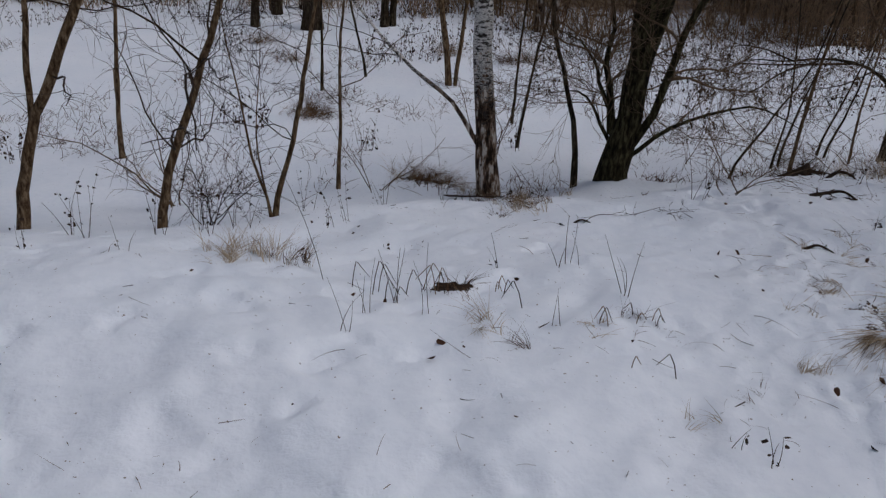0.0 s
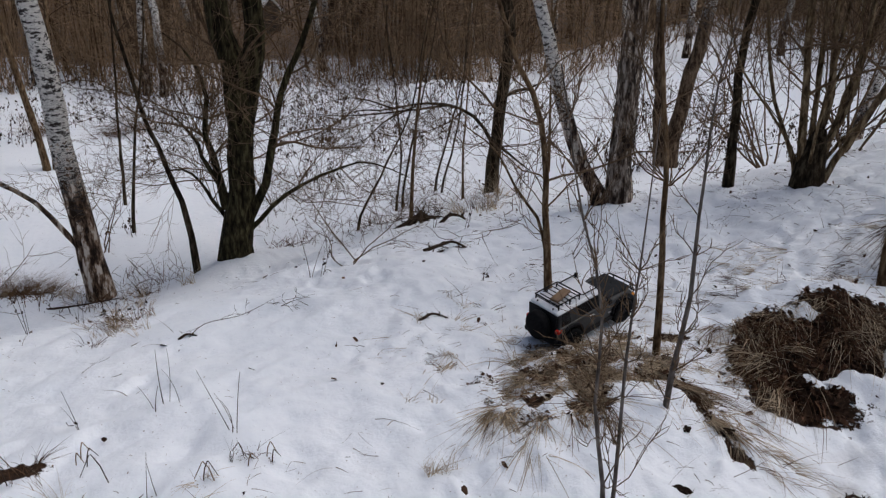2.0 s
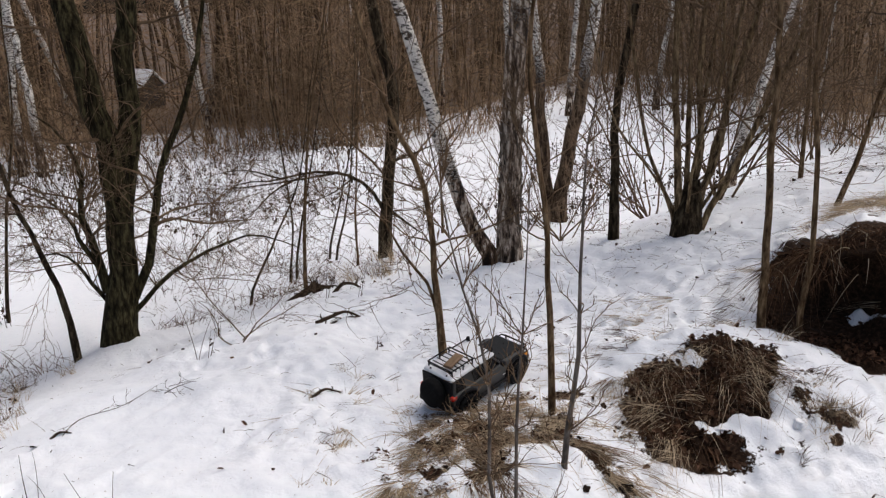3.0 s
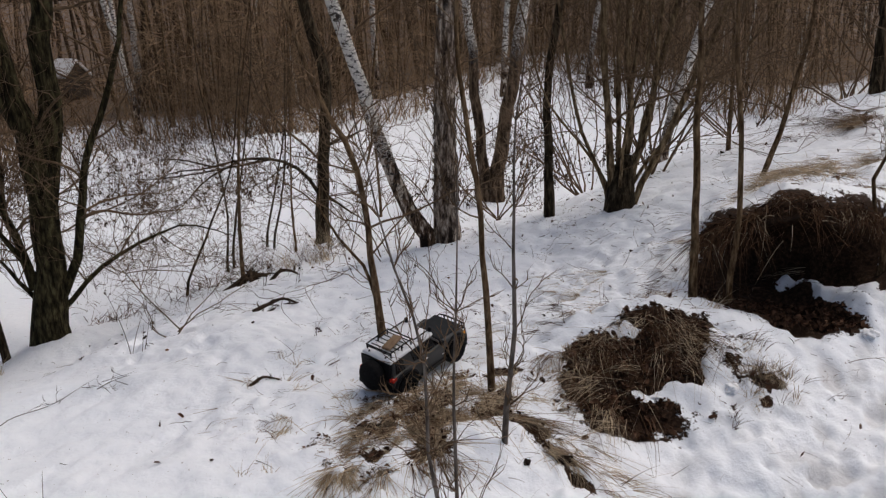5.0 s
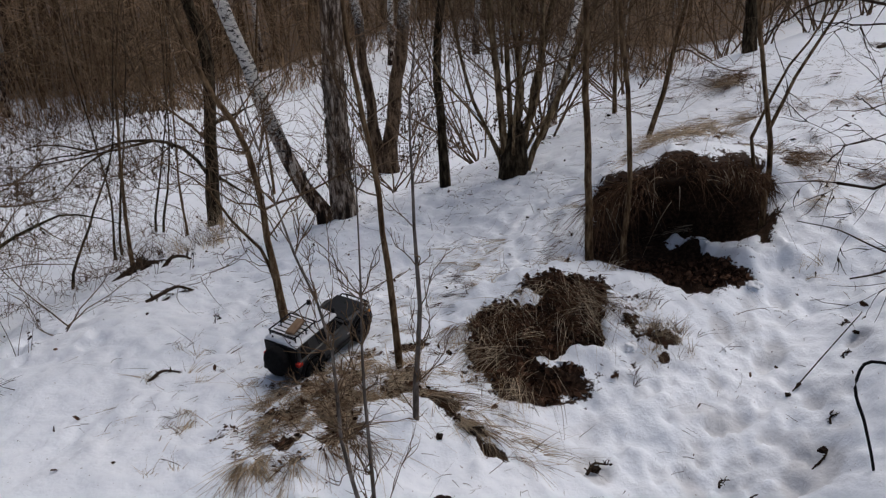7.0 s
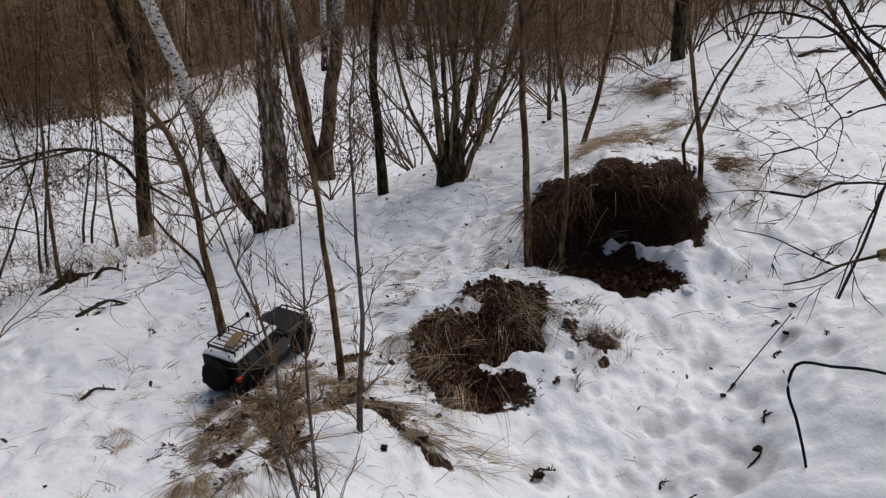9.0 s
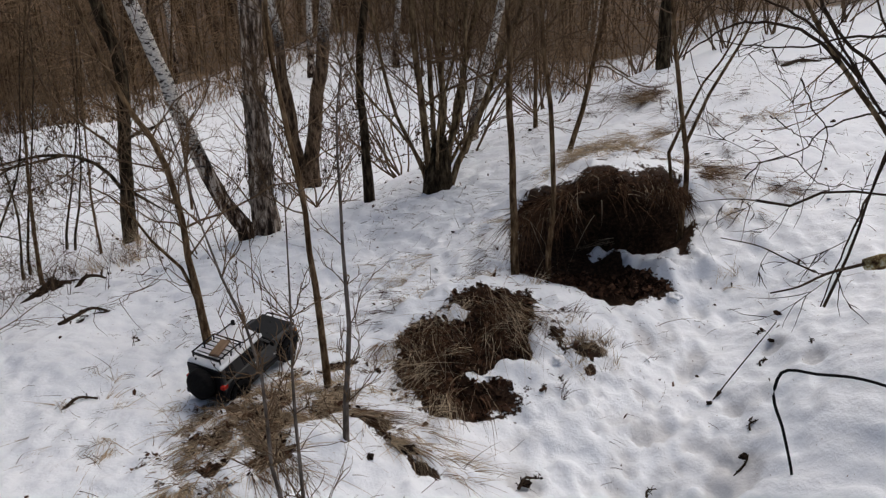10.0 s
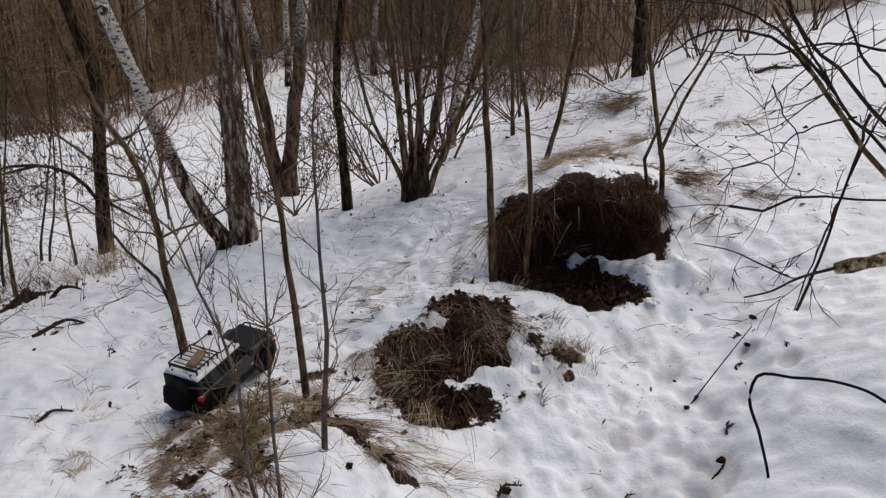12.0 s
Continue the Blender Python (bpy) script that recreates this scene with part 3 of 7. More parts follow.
def build_ground():
    xs, ys = spread(-2.2, (1.2, 4.1), 5.2, 0.026, 0.014, 900, 1.08), spread(-0.4, (1.2, 3.3), 5.0, 0.027, 0.014, 900, 1.08)
    x, y = np.meshgrid(xs, ys, indexing="ij")
    z = height(x, y) + footprints(x, y)
    z = z + np.exp(-(np.hypot(x - 2.9, y - 2.5) / 2.6) ** 4) * (0.009 * (0.35 - np.abs(lumps(x, y, 0.07, 14))) + 0.006 * lumps(x, y, 0.035, 15))
    path = np.exp(-(np.hypot(x - 2.75, y - 1.55) / 0.9) ** 2)
    z = z + path * (0.004 * lumps(x, y, 0.30, 11) + 0.005 * (np.abs(lumps(x, y, 0.075, 12)) - 0.3) - 0.009 * np.clip(0.2 + 1.4 * lumps(x, y, 0.6, 10), 0, 1) * np.clip((lumps(x, y, 0.11, 18) + 0.5 * lumps(x, y, 0.05, 19) - 0.30) / 0.12, 0, 1))
    dents = np.clip((lumps(x, y, 0.085, 101) + 0.5 * lumps(x, y, 0.04, 102) - 0.34) / 0.10, 0, 1) * np.clip(0.4 + 1.2 * lumps(x, y, 0.45, 103), 0, 1)
    z = z - path * 0.013 * dents
    b, wood = bare(x, y)
    z = z + np.clip(b - 0.35, 0, 0.6) * (0.025 * lumps(x, y, 0.09, 13) - 0.02)
    # the mound's lip hangs over the hollow
    q, w = burrow_axes(x, y)
    lip = 0.54 / (1 + np.exp(-np.clip((q - 0.335) / 0.012, -40, 40))) * np.exp(-(np.maximum(q - 0.37, 0) / 0.26) ** 2) * np.exp(-(w / 0.31) ** 4) * (np.hypot(x - BURROW[0], y - BURROW[1]) < 1.5)
    px, py = x + lip * BURROW_WAY[0], y + lip * BURROW_WAY[1]
    n, m = len(xs), len(ys)
    i, j = np.meshgrid(np.arange(n - 1), np.arange(m - 1), indexing="ij")
    quads = np.stack([i * m + j, (i + 1) * m + j, (i + 1) * m + j + 1, i * m + j + 1], -1).reshape(-1, 4)
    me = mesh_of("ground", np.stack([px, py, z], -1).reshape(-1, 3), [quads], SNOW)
    mask = me.attributes.new("bare", "FLOAT", "POINT")
    mask.data.foreach_set("value", b.ravel().astype(np.float32))
    # greyed where trodden; follows the dents, so their shade is painted in as well
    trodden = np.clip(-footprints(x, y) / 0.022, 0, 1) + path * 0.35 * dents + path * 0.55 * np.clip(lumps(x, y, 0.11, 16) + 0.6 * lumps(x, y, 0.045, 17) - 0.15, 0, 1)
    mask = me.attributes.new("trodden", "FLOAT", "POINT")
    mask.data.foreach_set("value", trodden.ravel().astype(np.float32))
    mask = me.attributes.new("woodland", "FLOAT", "POINT")
    mask.data.foreach_set("value", wood.ravel().astype(np.float32))
    return tagged(new("ground", me), "old lumpy snow over a bank, bare brown earth showing in places", "snow", "", "structure")


build_ground()


# ---- trees ----
def smooth_line(points, steps):
    """A rounder line with that many pieces through a few points."""
    p = np.asarray(points, float)
    at = np.concatenate([[0], np.cumsum(np.linalg.norm(np.diff(p, axis=0), axis=1))])
    u = np.linspace(0, at[-1], steps + 1)
    slope = np.gradient(p, at, axis=0) if len(p) > 2 else np.repeat((p[1:] - p[:1]) / at[-1], len(p), 0)
    k = np.clip(np.searchsorted(at, u, "right") - 1, 0, len(p) - 2)
    h = (at[k + 1] - at[k])[:, None]
    s = ((u - at[k])[:, None]) / h
    a, b = p[k], p[k + 1]
    return (2 * s ** 3 - 3 * s ** 2 + 1) * a + (s ** 3 - 2 * s ** 2 + s) * h * slope[k] + (-2 * s ** 3 + 3 * s ** 2) * b + (s ** 3 - s ** 2) * h * slope[k + 1]


def grow(heap, rng, start, way, length, radius, level, up=0.25, spread_out=0.9, kids=5, crook=0.23):
    """A crooked branch with side twigs, thinner at each level."""
    steps = 8 if level > 1 else 5
    p, d = [np.array(start, float)], np.array(way, float) / np.linalg.norm(way)
    for i in range(steps):
        d = d + rng.normal(size=3) * crook + np.array([0, 0, up / steps])
        d /= np.linalg.norm(d)
        p.append(p[-1] + d * length / steps)
    p = np.array(p)
    r = radius * np.linspace(1, 0.35 if level > 0 else 0.25, steps + 1)
    heap.tube(p, r, 5 if radius > 0.012 else (4 if radius > 0.005 else 3))
    if level <= 0:
        return
    for _ in range(kids):
        u = rng.uniform(0.2, 1.0)
        k = min(int(u * steps), steps - 1)
        at = p[k] + (p[k + 1] - p[k]) * (u * steps - k)
        along = (p[k + 1] - p[k]) / np.linalg.norm(p[k + 1] - p[k])
        side = rng.normal(size=3)
        side -= side.dot(along) * along
        side /= np.linalg.norm(side)
        w = along + side * spread_out * rng.uniform(0.6, 1.3) + np.array([0, 0, up * 0.5])
        grow(heap, rng, at, w, length * rng.uniform(0.35, 0.65) * (1.1 - 0.4 * u), max(radius * (1 - 0.6 * u) * rng.uniform(0.4, 0.6), 0.0015), level - 1, up, spread_out, max(kids - 1, 2), crook)


def tree(name, stems, label, category="tree", bark=None, twig=None, reach=(), seed=1, limbs=12, limb_length=0.9, low=0.25, up=0.35, level=2, kids=5, spread_out=0.9, group="", sides=9, split=True):
    """A bare tree. stems: [(points from foot to crown, radius at the foot)], each carried on upwards to the height in reach."""
    rng = np.random.default_rng(seed)
    foot = np.array(stems[0][0][0], float)
    foot[2] = ground_z(foot[0], foot[1])
    root = thing(name, tuple(foot), label, category, group)
    crown = Heap()
    for k, (points, radius) in enumerate(stems):
        p = [np.array(q, float) for q in points]
        if k == 0 or np.hypot(*(p[0][:2] - foot[:2])) < 0.3 and p[0][2] < foot[2] + 0.12:
            p[0][2] = ground_z(p[0][0], p[0][1])
            p.insert(0, p[0] - np.array([0, 0, 0.12]))
        tall = reach[k] if k < len(reach) else 0
        if tall and p[-1][2] < tall:
            d = (p[-1] - p[-2]) / np.linalg.norm(p[-1] - p[-2])
            while p[-1][2] < tall:
                d = d * 0.8 + np.array([rng.normal() * 0.05, rng.normal() * 0.05, 0.25])
                d /= np.linalg.norm(d)
                p.append(p[-1] + d * max(0.35, (tall - p[-1][2]) / 4))
        count = max(10, int(np.linalg.norm(np.diff(p, axis=0), axis=1).sum() / 0.12))
        line = smooth_line(p, min(count, 36))
        line[2:] += rng.normal(size=line[2:].shape) * radius * 0.12
        sway = np.linspace(0, rng.uniform(5, 9), len(line))
        for axis in (0, 1):
            line[:, axis] += (0.3 * radius + 0.004) * (np.sin(sway + rng.uniform(0, 6)) + 0.5 * np.sin(2.3 * sway + rng.uniform(0, 6))) * np.clip(np.linspace(0, 6, len(line)), 0, 1)
        u = np.linspace(0, 1, len(line))
        flare = 1 + 0.45 * np.exp(-u * len(line) * 0.12 / 0.14) * (k == 0)
        r = radius * (1 - 0.85 * u) ** 1.1 * flare * (1 + rng.normal(size=len(line)) * 0.035)
        h = Heap()
        h.tube(line, np.maximum(r, 0.0015), sides if radius > 0.02 else 6)
        piece("trunk" if k == 0 else "stem", h, BARK_DARK if bark in (BIRCH, BIRCH_BROWN) and radius < 0.02 else bark or BARK_BROWN, root)
        n = limbs if k == 0 else max(2, int(limbs * 0.6))
        for _ in range(n):
            s = rng.uniform(low, 0.98)
            i = int(s * (len(line) - 1))
            if line[i][2] > foot[2] + 3.0 and rng.uniform() < 0.7:
                continue
            along = line[min(i + 1, len(line) - 1)] - line[i - 1]
            along /= np.linalg.norm(along) + 1e-9
            side = rng.normal(size=3)
            side[2] *= 0.4
            side -= side.dot(along) * along
            side /= np.linalg.norm(side)
            crown = Heap() if split else crown
            grow(crown, rng, line[i], along * 0.55 + side * spread_out, limb_length * rng.uniform(0.5, 1.25) * (1.15 - 0.5 * s), max(min(r[i] * rng.uniform(0.22, 0.42), 0.011), 0.002), level, up, spread_out, kids)
            if split:
                piece("limb", crown, twig or TWIG, root)
    if not split:
        piece("crown", crown, twig or TWIG, root)
    return root


# the trees on and behind the bank, placed to fit the camera's view, depths estimated
tree("broad_tree", [([(1.216, 5.865, -0.327), (1.281, 5.819, 0.243), (1.327, 5.782, 0.676), (1.299, 5.800, 1.191), (1.198, 5.865, 1.770)], 0.0950),
                    ([(1.327, 5.791, 0.547), (1.419, 5.745, 0.952), (1.446, 5.736, 1.375), (1.502, 5.699, 1.761)], 0.0712),
                    ([(1.262, 5.809, -0.143), (1.345, 5.791, -0.005), (1.446, 5.727, 0.308), (1.557, 5.662, 0.768), (1.732, 5.561, 1.172)], 0.0323),
                    ([(1.189, 5.883, -0.005), (1.124, 5.920, 0.501), (1.088, 5.938, 0.924), (0.940, 6.021, 1.136)], 0.0323),
                    ([(1.290, 5.800, -0.162), (1.594, 5.727, 0.105), (1.879, 5.653, 0.243), (2.054, 5.625, 0.289), (2.155, 5.561, 0.271), (2.339, 5.469, 0.179)], 0.0190),
                    ([(1.216, 5.865, 0.041), (1.152, 5.901, 0.179), (1.032, 5.975, 0.482), (0.931, 6.030, 0.602), (0.784, 6.122, 0.666)], 0.0209), ([(1.216, 5.865, -0.143), (1.152, 5.901, -0.005), (1.023, 5.975, 0.206), (0.950, 6.021, 0.252), (0.747, 6.141, 0.216)], 0.0171)],
     "dark mossy tree with low spreading limbs in the snow", bark=BARK_MOSS, twig=TWIG, reach=(6.5, 6.0, 2.4), seed=3, limbs=36, limb_length=1.0, low=0.2, level=2, kids=6, up=0.15)
tree("thin_tree", [([(0.950, 5.819, -0.336), (0.839, 5.883, 0.308), (0.747, 5.938, 0.694), (0.701, 5.929, 0.961)], 0.0240)], "thin dark leaning tree beside the broad tree", bark=BARK_DARK, twig=TWIG_DARK, reach=(1.9,), seed=4, limbs=9, limb_length=0.6)
tree("birch_tree", [([(0.35, 5.97, -0.5), (0.32, 5.98, -0.08), (0.29, 5.98, 0.34), (0.27, 5.99, 0.77)], 0.078), ([(0.26, 5.93, -0.15), (0.07, 5.97, 0.13), (-0.22, 6.05, 0.35), (-0.64, 6.16, 0.77)], 0.018)],
     "white birch with a brown flaking foot", bark=BIRCH_RED, twig=TWIG_DARK, reach=(6.5, 1.6), seed=5, limbs=9, limb_length=1.2, low=0.3)
tree("leaning_birch", [([(3.234, 4.562, 0.167), (3.135, 4.633, 0.373), (2.992, 4.741, 0.865), (2.885, 4.812, 1.330), (2.786, 4.875, 1.715)], 0.0460)], "white birch leaning over the slope", bark=BIRCH, twig=TWIG, reach=(6.5,), seed=6, limbs=12, limb_length=1.2, low=0.3)
rough_birch = tree("rough_birch", [([(3.332, 4.526, 0.158), (3.332, 4.535, 0.614), (3.359, 4.526, 1.124), (3.395, 4.499, 1.697)], 0.0725)], "old birch with flaky grey bark, white higher up", bark=BIRCH_FLAKY, twig=TWIG, reach=(6.5,), seed=7, limbs=24, limb_length=0.8, low=0.32, kids=6)
def bark_flakes(root, low, high, radius, tall, count, seed):
    """Loose strips of bark that curl off a trunk."""
    rng = np.random.default_rng(seed)
    np.random.seed(seed)
    u, a = rng.uniform(0, 1, count), rng.uniform(0, 2 * math.pi, count)
    out = np.stack([np.cos(a), np.sin(a), np.zeros(count)], -1)
    core = np.asarray(low) + u[:, None] * (np.asarray(high) - np.asarray(low))
    h = Heap()
    h.blades(core + out * (radius * (1 - 0.2 * u) + 0.001)[:, None], rng.normal(size=(count, 3)) * 0.08 + np.array([0, 0, 1]) * np.sign(rng.normal(size=count))[:, None], tall * rng.uniform(0.4, 1.2, count), rng.uniform(0.006, 0.014, count), out * rng.uniform(0.0, 0.35, (count, 1)), 3)
    tagged(piece("bark_flake", h, BARK_FLAKE, root), kind="stuff")


bark_flakes(rough_birch, (3.332, 4.526, ground_z(3.332, 4.526)), (3.355, 4.526, 1.071), 0.075, 0.06, 420, 77)
tree("dark_tree", [([(3.220, 6.025, -0.174), (3.246, 5.973, 0.522), (3.280, 5.946, 1.027), (3.176, 6.007, 1.731)], 0.0504), ([(3.220, 6.025, 0.217), (3.124, 6.103, 0.400), (3.046, 6.164, 0.452), (2.898, 6.277, 0.496), (2.576, 6.529, 0.435), (2.324, 6.729, 0.391), (2.193, 6.834, 0.235)], 0.0155), ([(2.95, 6.24, 0.488), (2.62, 6.50, 0.42), (2.32, 6.74, 0.37), (1.98, 7.02, 0.37)], 0.0110), ([(2.75, 6.39, 0.472), (2.52, 6.55, 0.33), (2.41, 6.60, 0.20), (2.20, 6.75, 0.13)], 0.0090), ([(2.62, 6.50, 0.44), (2.36, 6.74, 0.51), (2.10, 6.95, 0.43)], 0.0080), ([(3.05, 6.16, 0.45), (2.86, 6.30, 0.30), (2.66, 6.44, 0.24)], 0.0070), ([(3.254, 5.990, 0.217), (3.472, 5.825, -0.009)], 0.0144), ([(3.254, 5.973, 0.565), (3.542, 5.746, 0.705)], 0.0162)], "dark upright tree at the foot of the bank", bark=BARK_DARK, twig=TWIG, reach=(6.0,), seed=8, limbs=15, limb_length=1.1, low=0.12)
tree("twin_birch", [([(5.72, 7.04, -0.49), (5.79, 7.02, 0.06), (5.92, 6.94, 0.9), (6.01, 6.9, 1.7)], 0.075), ([(5.64, 7.10, -0.49), (5.62, 7.15, 0.32), (5.60, 7.20, 1.17), (5.56, 7.22, 1.71)], 0.060)], "two birch trunks from one foot, brown below and white above", bark=BIRCH_BROWN, twig=TWIG, reach=(7.0, 6.5), seed=9, limbs=16, limb_length=1.2)
tree("slim_tree", [([(3.89, 4.21, 0.24), (3.90, 4.21, 0.6), (3.91, 4.20, 1.17), (3.98, 4.16, 1.67)], 0.031)], "slim dark tree on the back of the bank", bark=BARK_DARK, twig=TWIG, reach=(4.5,), seed=10, limbs=12, limb_length=0.8)
hazel = tree("hazel_clump", [([(4.04, 3.82, 0.38), (4.02, 3.85, 0.74), (3.98, 3.88, 1.37), (3.98, 3.88, 1.67)], 0.0239), ([(4.09, 3.85, 0.38), (4.15, 3.81, 0.8), (4.13, 3.82, 1.3), (4.14, 3.81, 1.66)], 0.0226),
                     ([(4.12, 3.78, 0.38), (4.19, 3.74, 0.77), (4.27, 3.69, 1.21), (4.35, 3.65, 1.65)], 0.0226), ([(4.14, 3.75, 0.38), (4.25, 3.67, 0.7), (4.40, 3.59, 1.05), (4.53, 3.51, 1.38), (4.59, 3.47, 1.65)], 0.0201),
                     ([(4.07, 3.80, 0.38), (4.08, 3.83, 0.73), (4.07, 3.84, 1.37), (4.06, 3.85, 1.67)], 0.0176), ([(4.08, 3.76, 0.4), (4.20, 3.70, 0.9), (4.22, 3.66, 1.5), (4.3, 3.6, 1.9)], 0.0151),
                     ([(4.03, 3.84, 0.4), (3.88, 3.95, 0.9), (3.80, 4.0, 1.4), (3.75, 4.05, 1.8)], 0.0126), ([(4.10, 3.82, 0.4), (4.20, 3.84, 1.0), (4.32, 3.86, 1.7)], 0.0138), ([(4.12, 3.80, 0.4), (4.36, 3.72, 0.75), (4.52, 3.62, 1.0), (4.78, 3.5, 1.25), (5.0, 3.4, 1.6)], 0.0126), ([(4.05, 3.78, 0.4), (4.0, 3.70, 0.8), (4.12, 3.66, 1.2), (4.05, 3.6, 1.7)], 0.0114), ([(4.06, 3.83, 0.4), (3.92, 3.92, 0.7), (3.72, 4.02, 1.0), (3.6, 4.1, 1.5)], 0.0088)],
     "clump of many brown stems rising from one black stool", bark=BARK_HAZEL, twig=TWIG, reach=(4.5, 4.6, 4.2, 4.0, 4.4, 3.6, 3.4, 3.8, 2.6, 3.0, 2.4), seed=11, limbs=34, limb_length=0.95, low=0.14, kids=6)
h = Heap()
h.tube([(4.07, 3.80, 0.25), (4.075, 3.80, 0.40), (4.085, 3.80, 0.50), (4.10, 3.79, 0.60), (4.11, 3.79, 0.68)], [0.105, 0.090, 0.078, 0.062, 0.03], 12)
piece("stool", h, BARK_DARK, hazel, "black stool")
tree("young_tree", [([(2.14, 3.33, 0.30), (2.12, 3.34, 0.54), (2.11, 3.35, 0.79), (2.08, 3.36, 1.05), (2.01, 3.40, 1.24)], 0.0165), ([(2.13, 3.34, 0.42), (2.10, 3.37, 0.56), (2.03, 3.42, 0.69), (1.96, 3.47, 0.83), (1.77, 3.62, 1.01)], 0.0085)], "young brown tree leaning beside the toy car", bark=BARK_BROWN, twig=TWIG, reach=(2.6,), seed=12, limbs=24, limb_length=0.55, low=0.12)
tree("young_tree", [([(2.12, 2.56, 0.3), (2.12, 2.56, 0.7), (2.11, 2.57, 0.96), (2.09, 2.59, 1.2), (2.07, 2.61, 1.48)], 0.0125)], "young tree with many thin twigs on the grassy hump", bark=BARK_BROWN, twig=TWIG, reach=(2.6,), seed=13, limbs=34, limb_length=0.45, low=0.3, up=0.5)
tree("thin_sapling", [([(1.96, 2.29, 0.27), (1.97, 2.27, 0.63), (1.99, 2.26, 0.94), (1.99, 2.25, 1.19)], 0.010)], "thin bare sapling on the grassy hump", category="sapling", bark=BARK_GREY, twig=TWIG, reach=(1.5,), seed=14, limbs=34, limb_length=0.20, spread_out=0.6, up=0.5, level=1, kids=3, low=0.15)
tree("thin_sapling", [([(1.51, 1.97, 0.2), (1.48, 1.98, 0.57), (1.47, 1.98, 0.88), (1.43, 2.0, 1.07)], 0.007), ([(1.525, 1.96, 0.2), (1.54, 1.96, 0.51), (1.55, 1.95, 0.77), (1.56, 1.95, 0.94)], 0.007)], "forked bare sapling rising from clean snow", category="sapling", bark=BARK_GREY, twig=TWIG, reach=(1.35, 1.25), seed=15, limbs=34, limb_length=0.20, spread_out=0.6, up=0.5, level=1, kids=4, low=0.2)
tree("pole_tree", [([(3.20, 2.57, 0.35), (3.21, 2.58, 0.76), (3.21, 2.6, 1.07), (3.2, 2.61, 1.51)], 0.018)], "straight young tree at the mouth of the burrow", bark=BARK_BROWN, twig=TWIG, reach=(3.4,), seed=16, limbs=20, limb_length=0.7, low=0.3)
tree("pole_tree", [([(3.30, 2.47, 0.34), (3.31, 2.45, 0.76), (3.30, 2.46, 1.09), (3.28, 2.48, 1.32)], 0.014)], "thin young tree at the mouth of the burrow", bark=BARK_BROWN, twig=TWIG, reach=(2.8,), seed=17, limbs=20, limb_length=0.6, low=0.3)
tree("forked_tree", [([(3.90, 2.16, 0.52), (3.87, 2.14, 0.76), (3.83, 2.16, 1.01), (3.82, 2.18, 1.23), (3.8, 2.2, 1.48)], 0.015), ([(3.90, 2.19, 0.6), (3.86, 2.22, 0.85), (3.9, 2.17, 0.96), (3.95, 2.11, 1.12), (4.02, 2.03, 1.3)], 0.010), ([(3.86, 2.15, 0.85), (3.95, 2.08, 1.08), (4.05, 1.98, 1.35)], 0.009)],
     "small forked tree on top of the burrow", bark=BARK_BROWN, twig=TWIG, reach=(2.6, 1.6, 1.9), seed=18, limbs=10, limb_length=0.5, low=0.35)
tree("crooked_tree", [([(4.66, 3.26, 0.57), (4.71, 3.21, 0.78), (4.75, 3.16, 1.04), (4.79, 3.12, 1.36)], 0.018)], "small crooked tree on the crest of the slope", bark=BARK_BROWN, twig=TWIG, reach=(2.6,), seed=19, limbs=12, limb_length=0.6)
tree("thin_tree", [([(5.16, 3.86, 0.56), (5.16, 3.86, 0.85), (5.15, 3.87, 1.18)], 0.016)], "thin bare tree behind the crest", bark=BARK_BROWN, twig=TWIG, reach=(2.8,), seed=20, limbs=12, limb_length=0.6)
tree("dark_tree", [([(6.39, 3.56, 0.8), (6.38, 3.57, 1.08), (6.38, 3.56, 1.32)], 0.05)], "dark trunk on the upper slope", bark=BARK_DARK, twig=TWIG_DARK, reach=(4.5,), seed=21, limbs=16, limb_length=0.9, low=0.1)
tree("forked_tree", [([(-2.37, 4.5, -0.31), (-2.26, 4.5, 0.1), (-2.21, 4.5, 0.26), (-2.0, 4.5, 0.67), (-1.88, 4.51, 0.96)], 0.036), ([(-2.22, 4.5, 0.22), (-2.23, 4.57, 0.59), (-2.18, 4.57, 0.94)], 0.019)], "forked brown tree behind the bank", bark=BARK_BROWN, twig=TWIG_DARK, reach=(3.4, 3.0), seed=22, limbs=18, limb_length=1.0, low=0.2, kids=4, up=0.0, spread_out=1.1)
tree("leaning_tree", [([(-1.47, 4.26, -0.22), (-1.40, 4.26, 0.15), (-1.26, 4.27, 0.54), (-1.08, 4.27, 1.02)], 0.027)], "leaning brown tree with a tangle of fine branches", bark=BARK_BROWN, twig=TWIG_DARK, reach=(2.8,), seed=23, limbs=26, limb_length=1.0, low=0.15, kids=5, up=-0.10, spread_out=1.2)
tree("leaning_tree", [([(-0.97, 4.75, -0.33), (-0.86, 4.74, 0.16), (-0.77, 4.74, 0.58), (-0.68, 4.74, 0.97)], 0.019), ([(-0.99, 4.74, -0.33), (-1.08, 4.74, 0.1), (-1.15, 4.75, 0.5)], 0.010), ([(-1.0, 4.74, -0.33), (-1.05, 4.74, 0.1), (-1.02, 4.75, 0.5)], 0.008)], "slim tree with side shoots from its foot", bark=BARK_BROWN, twig=TWIG_DARK, reach=(2.6, 0.9, 0.8), seed=24, limbs=20, limb_length=0.85, low=0.2, kids=4, up=0.0, spread_out=1.1)
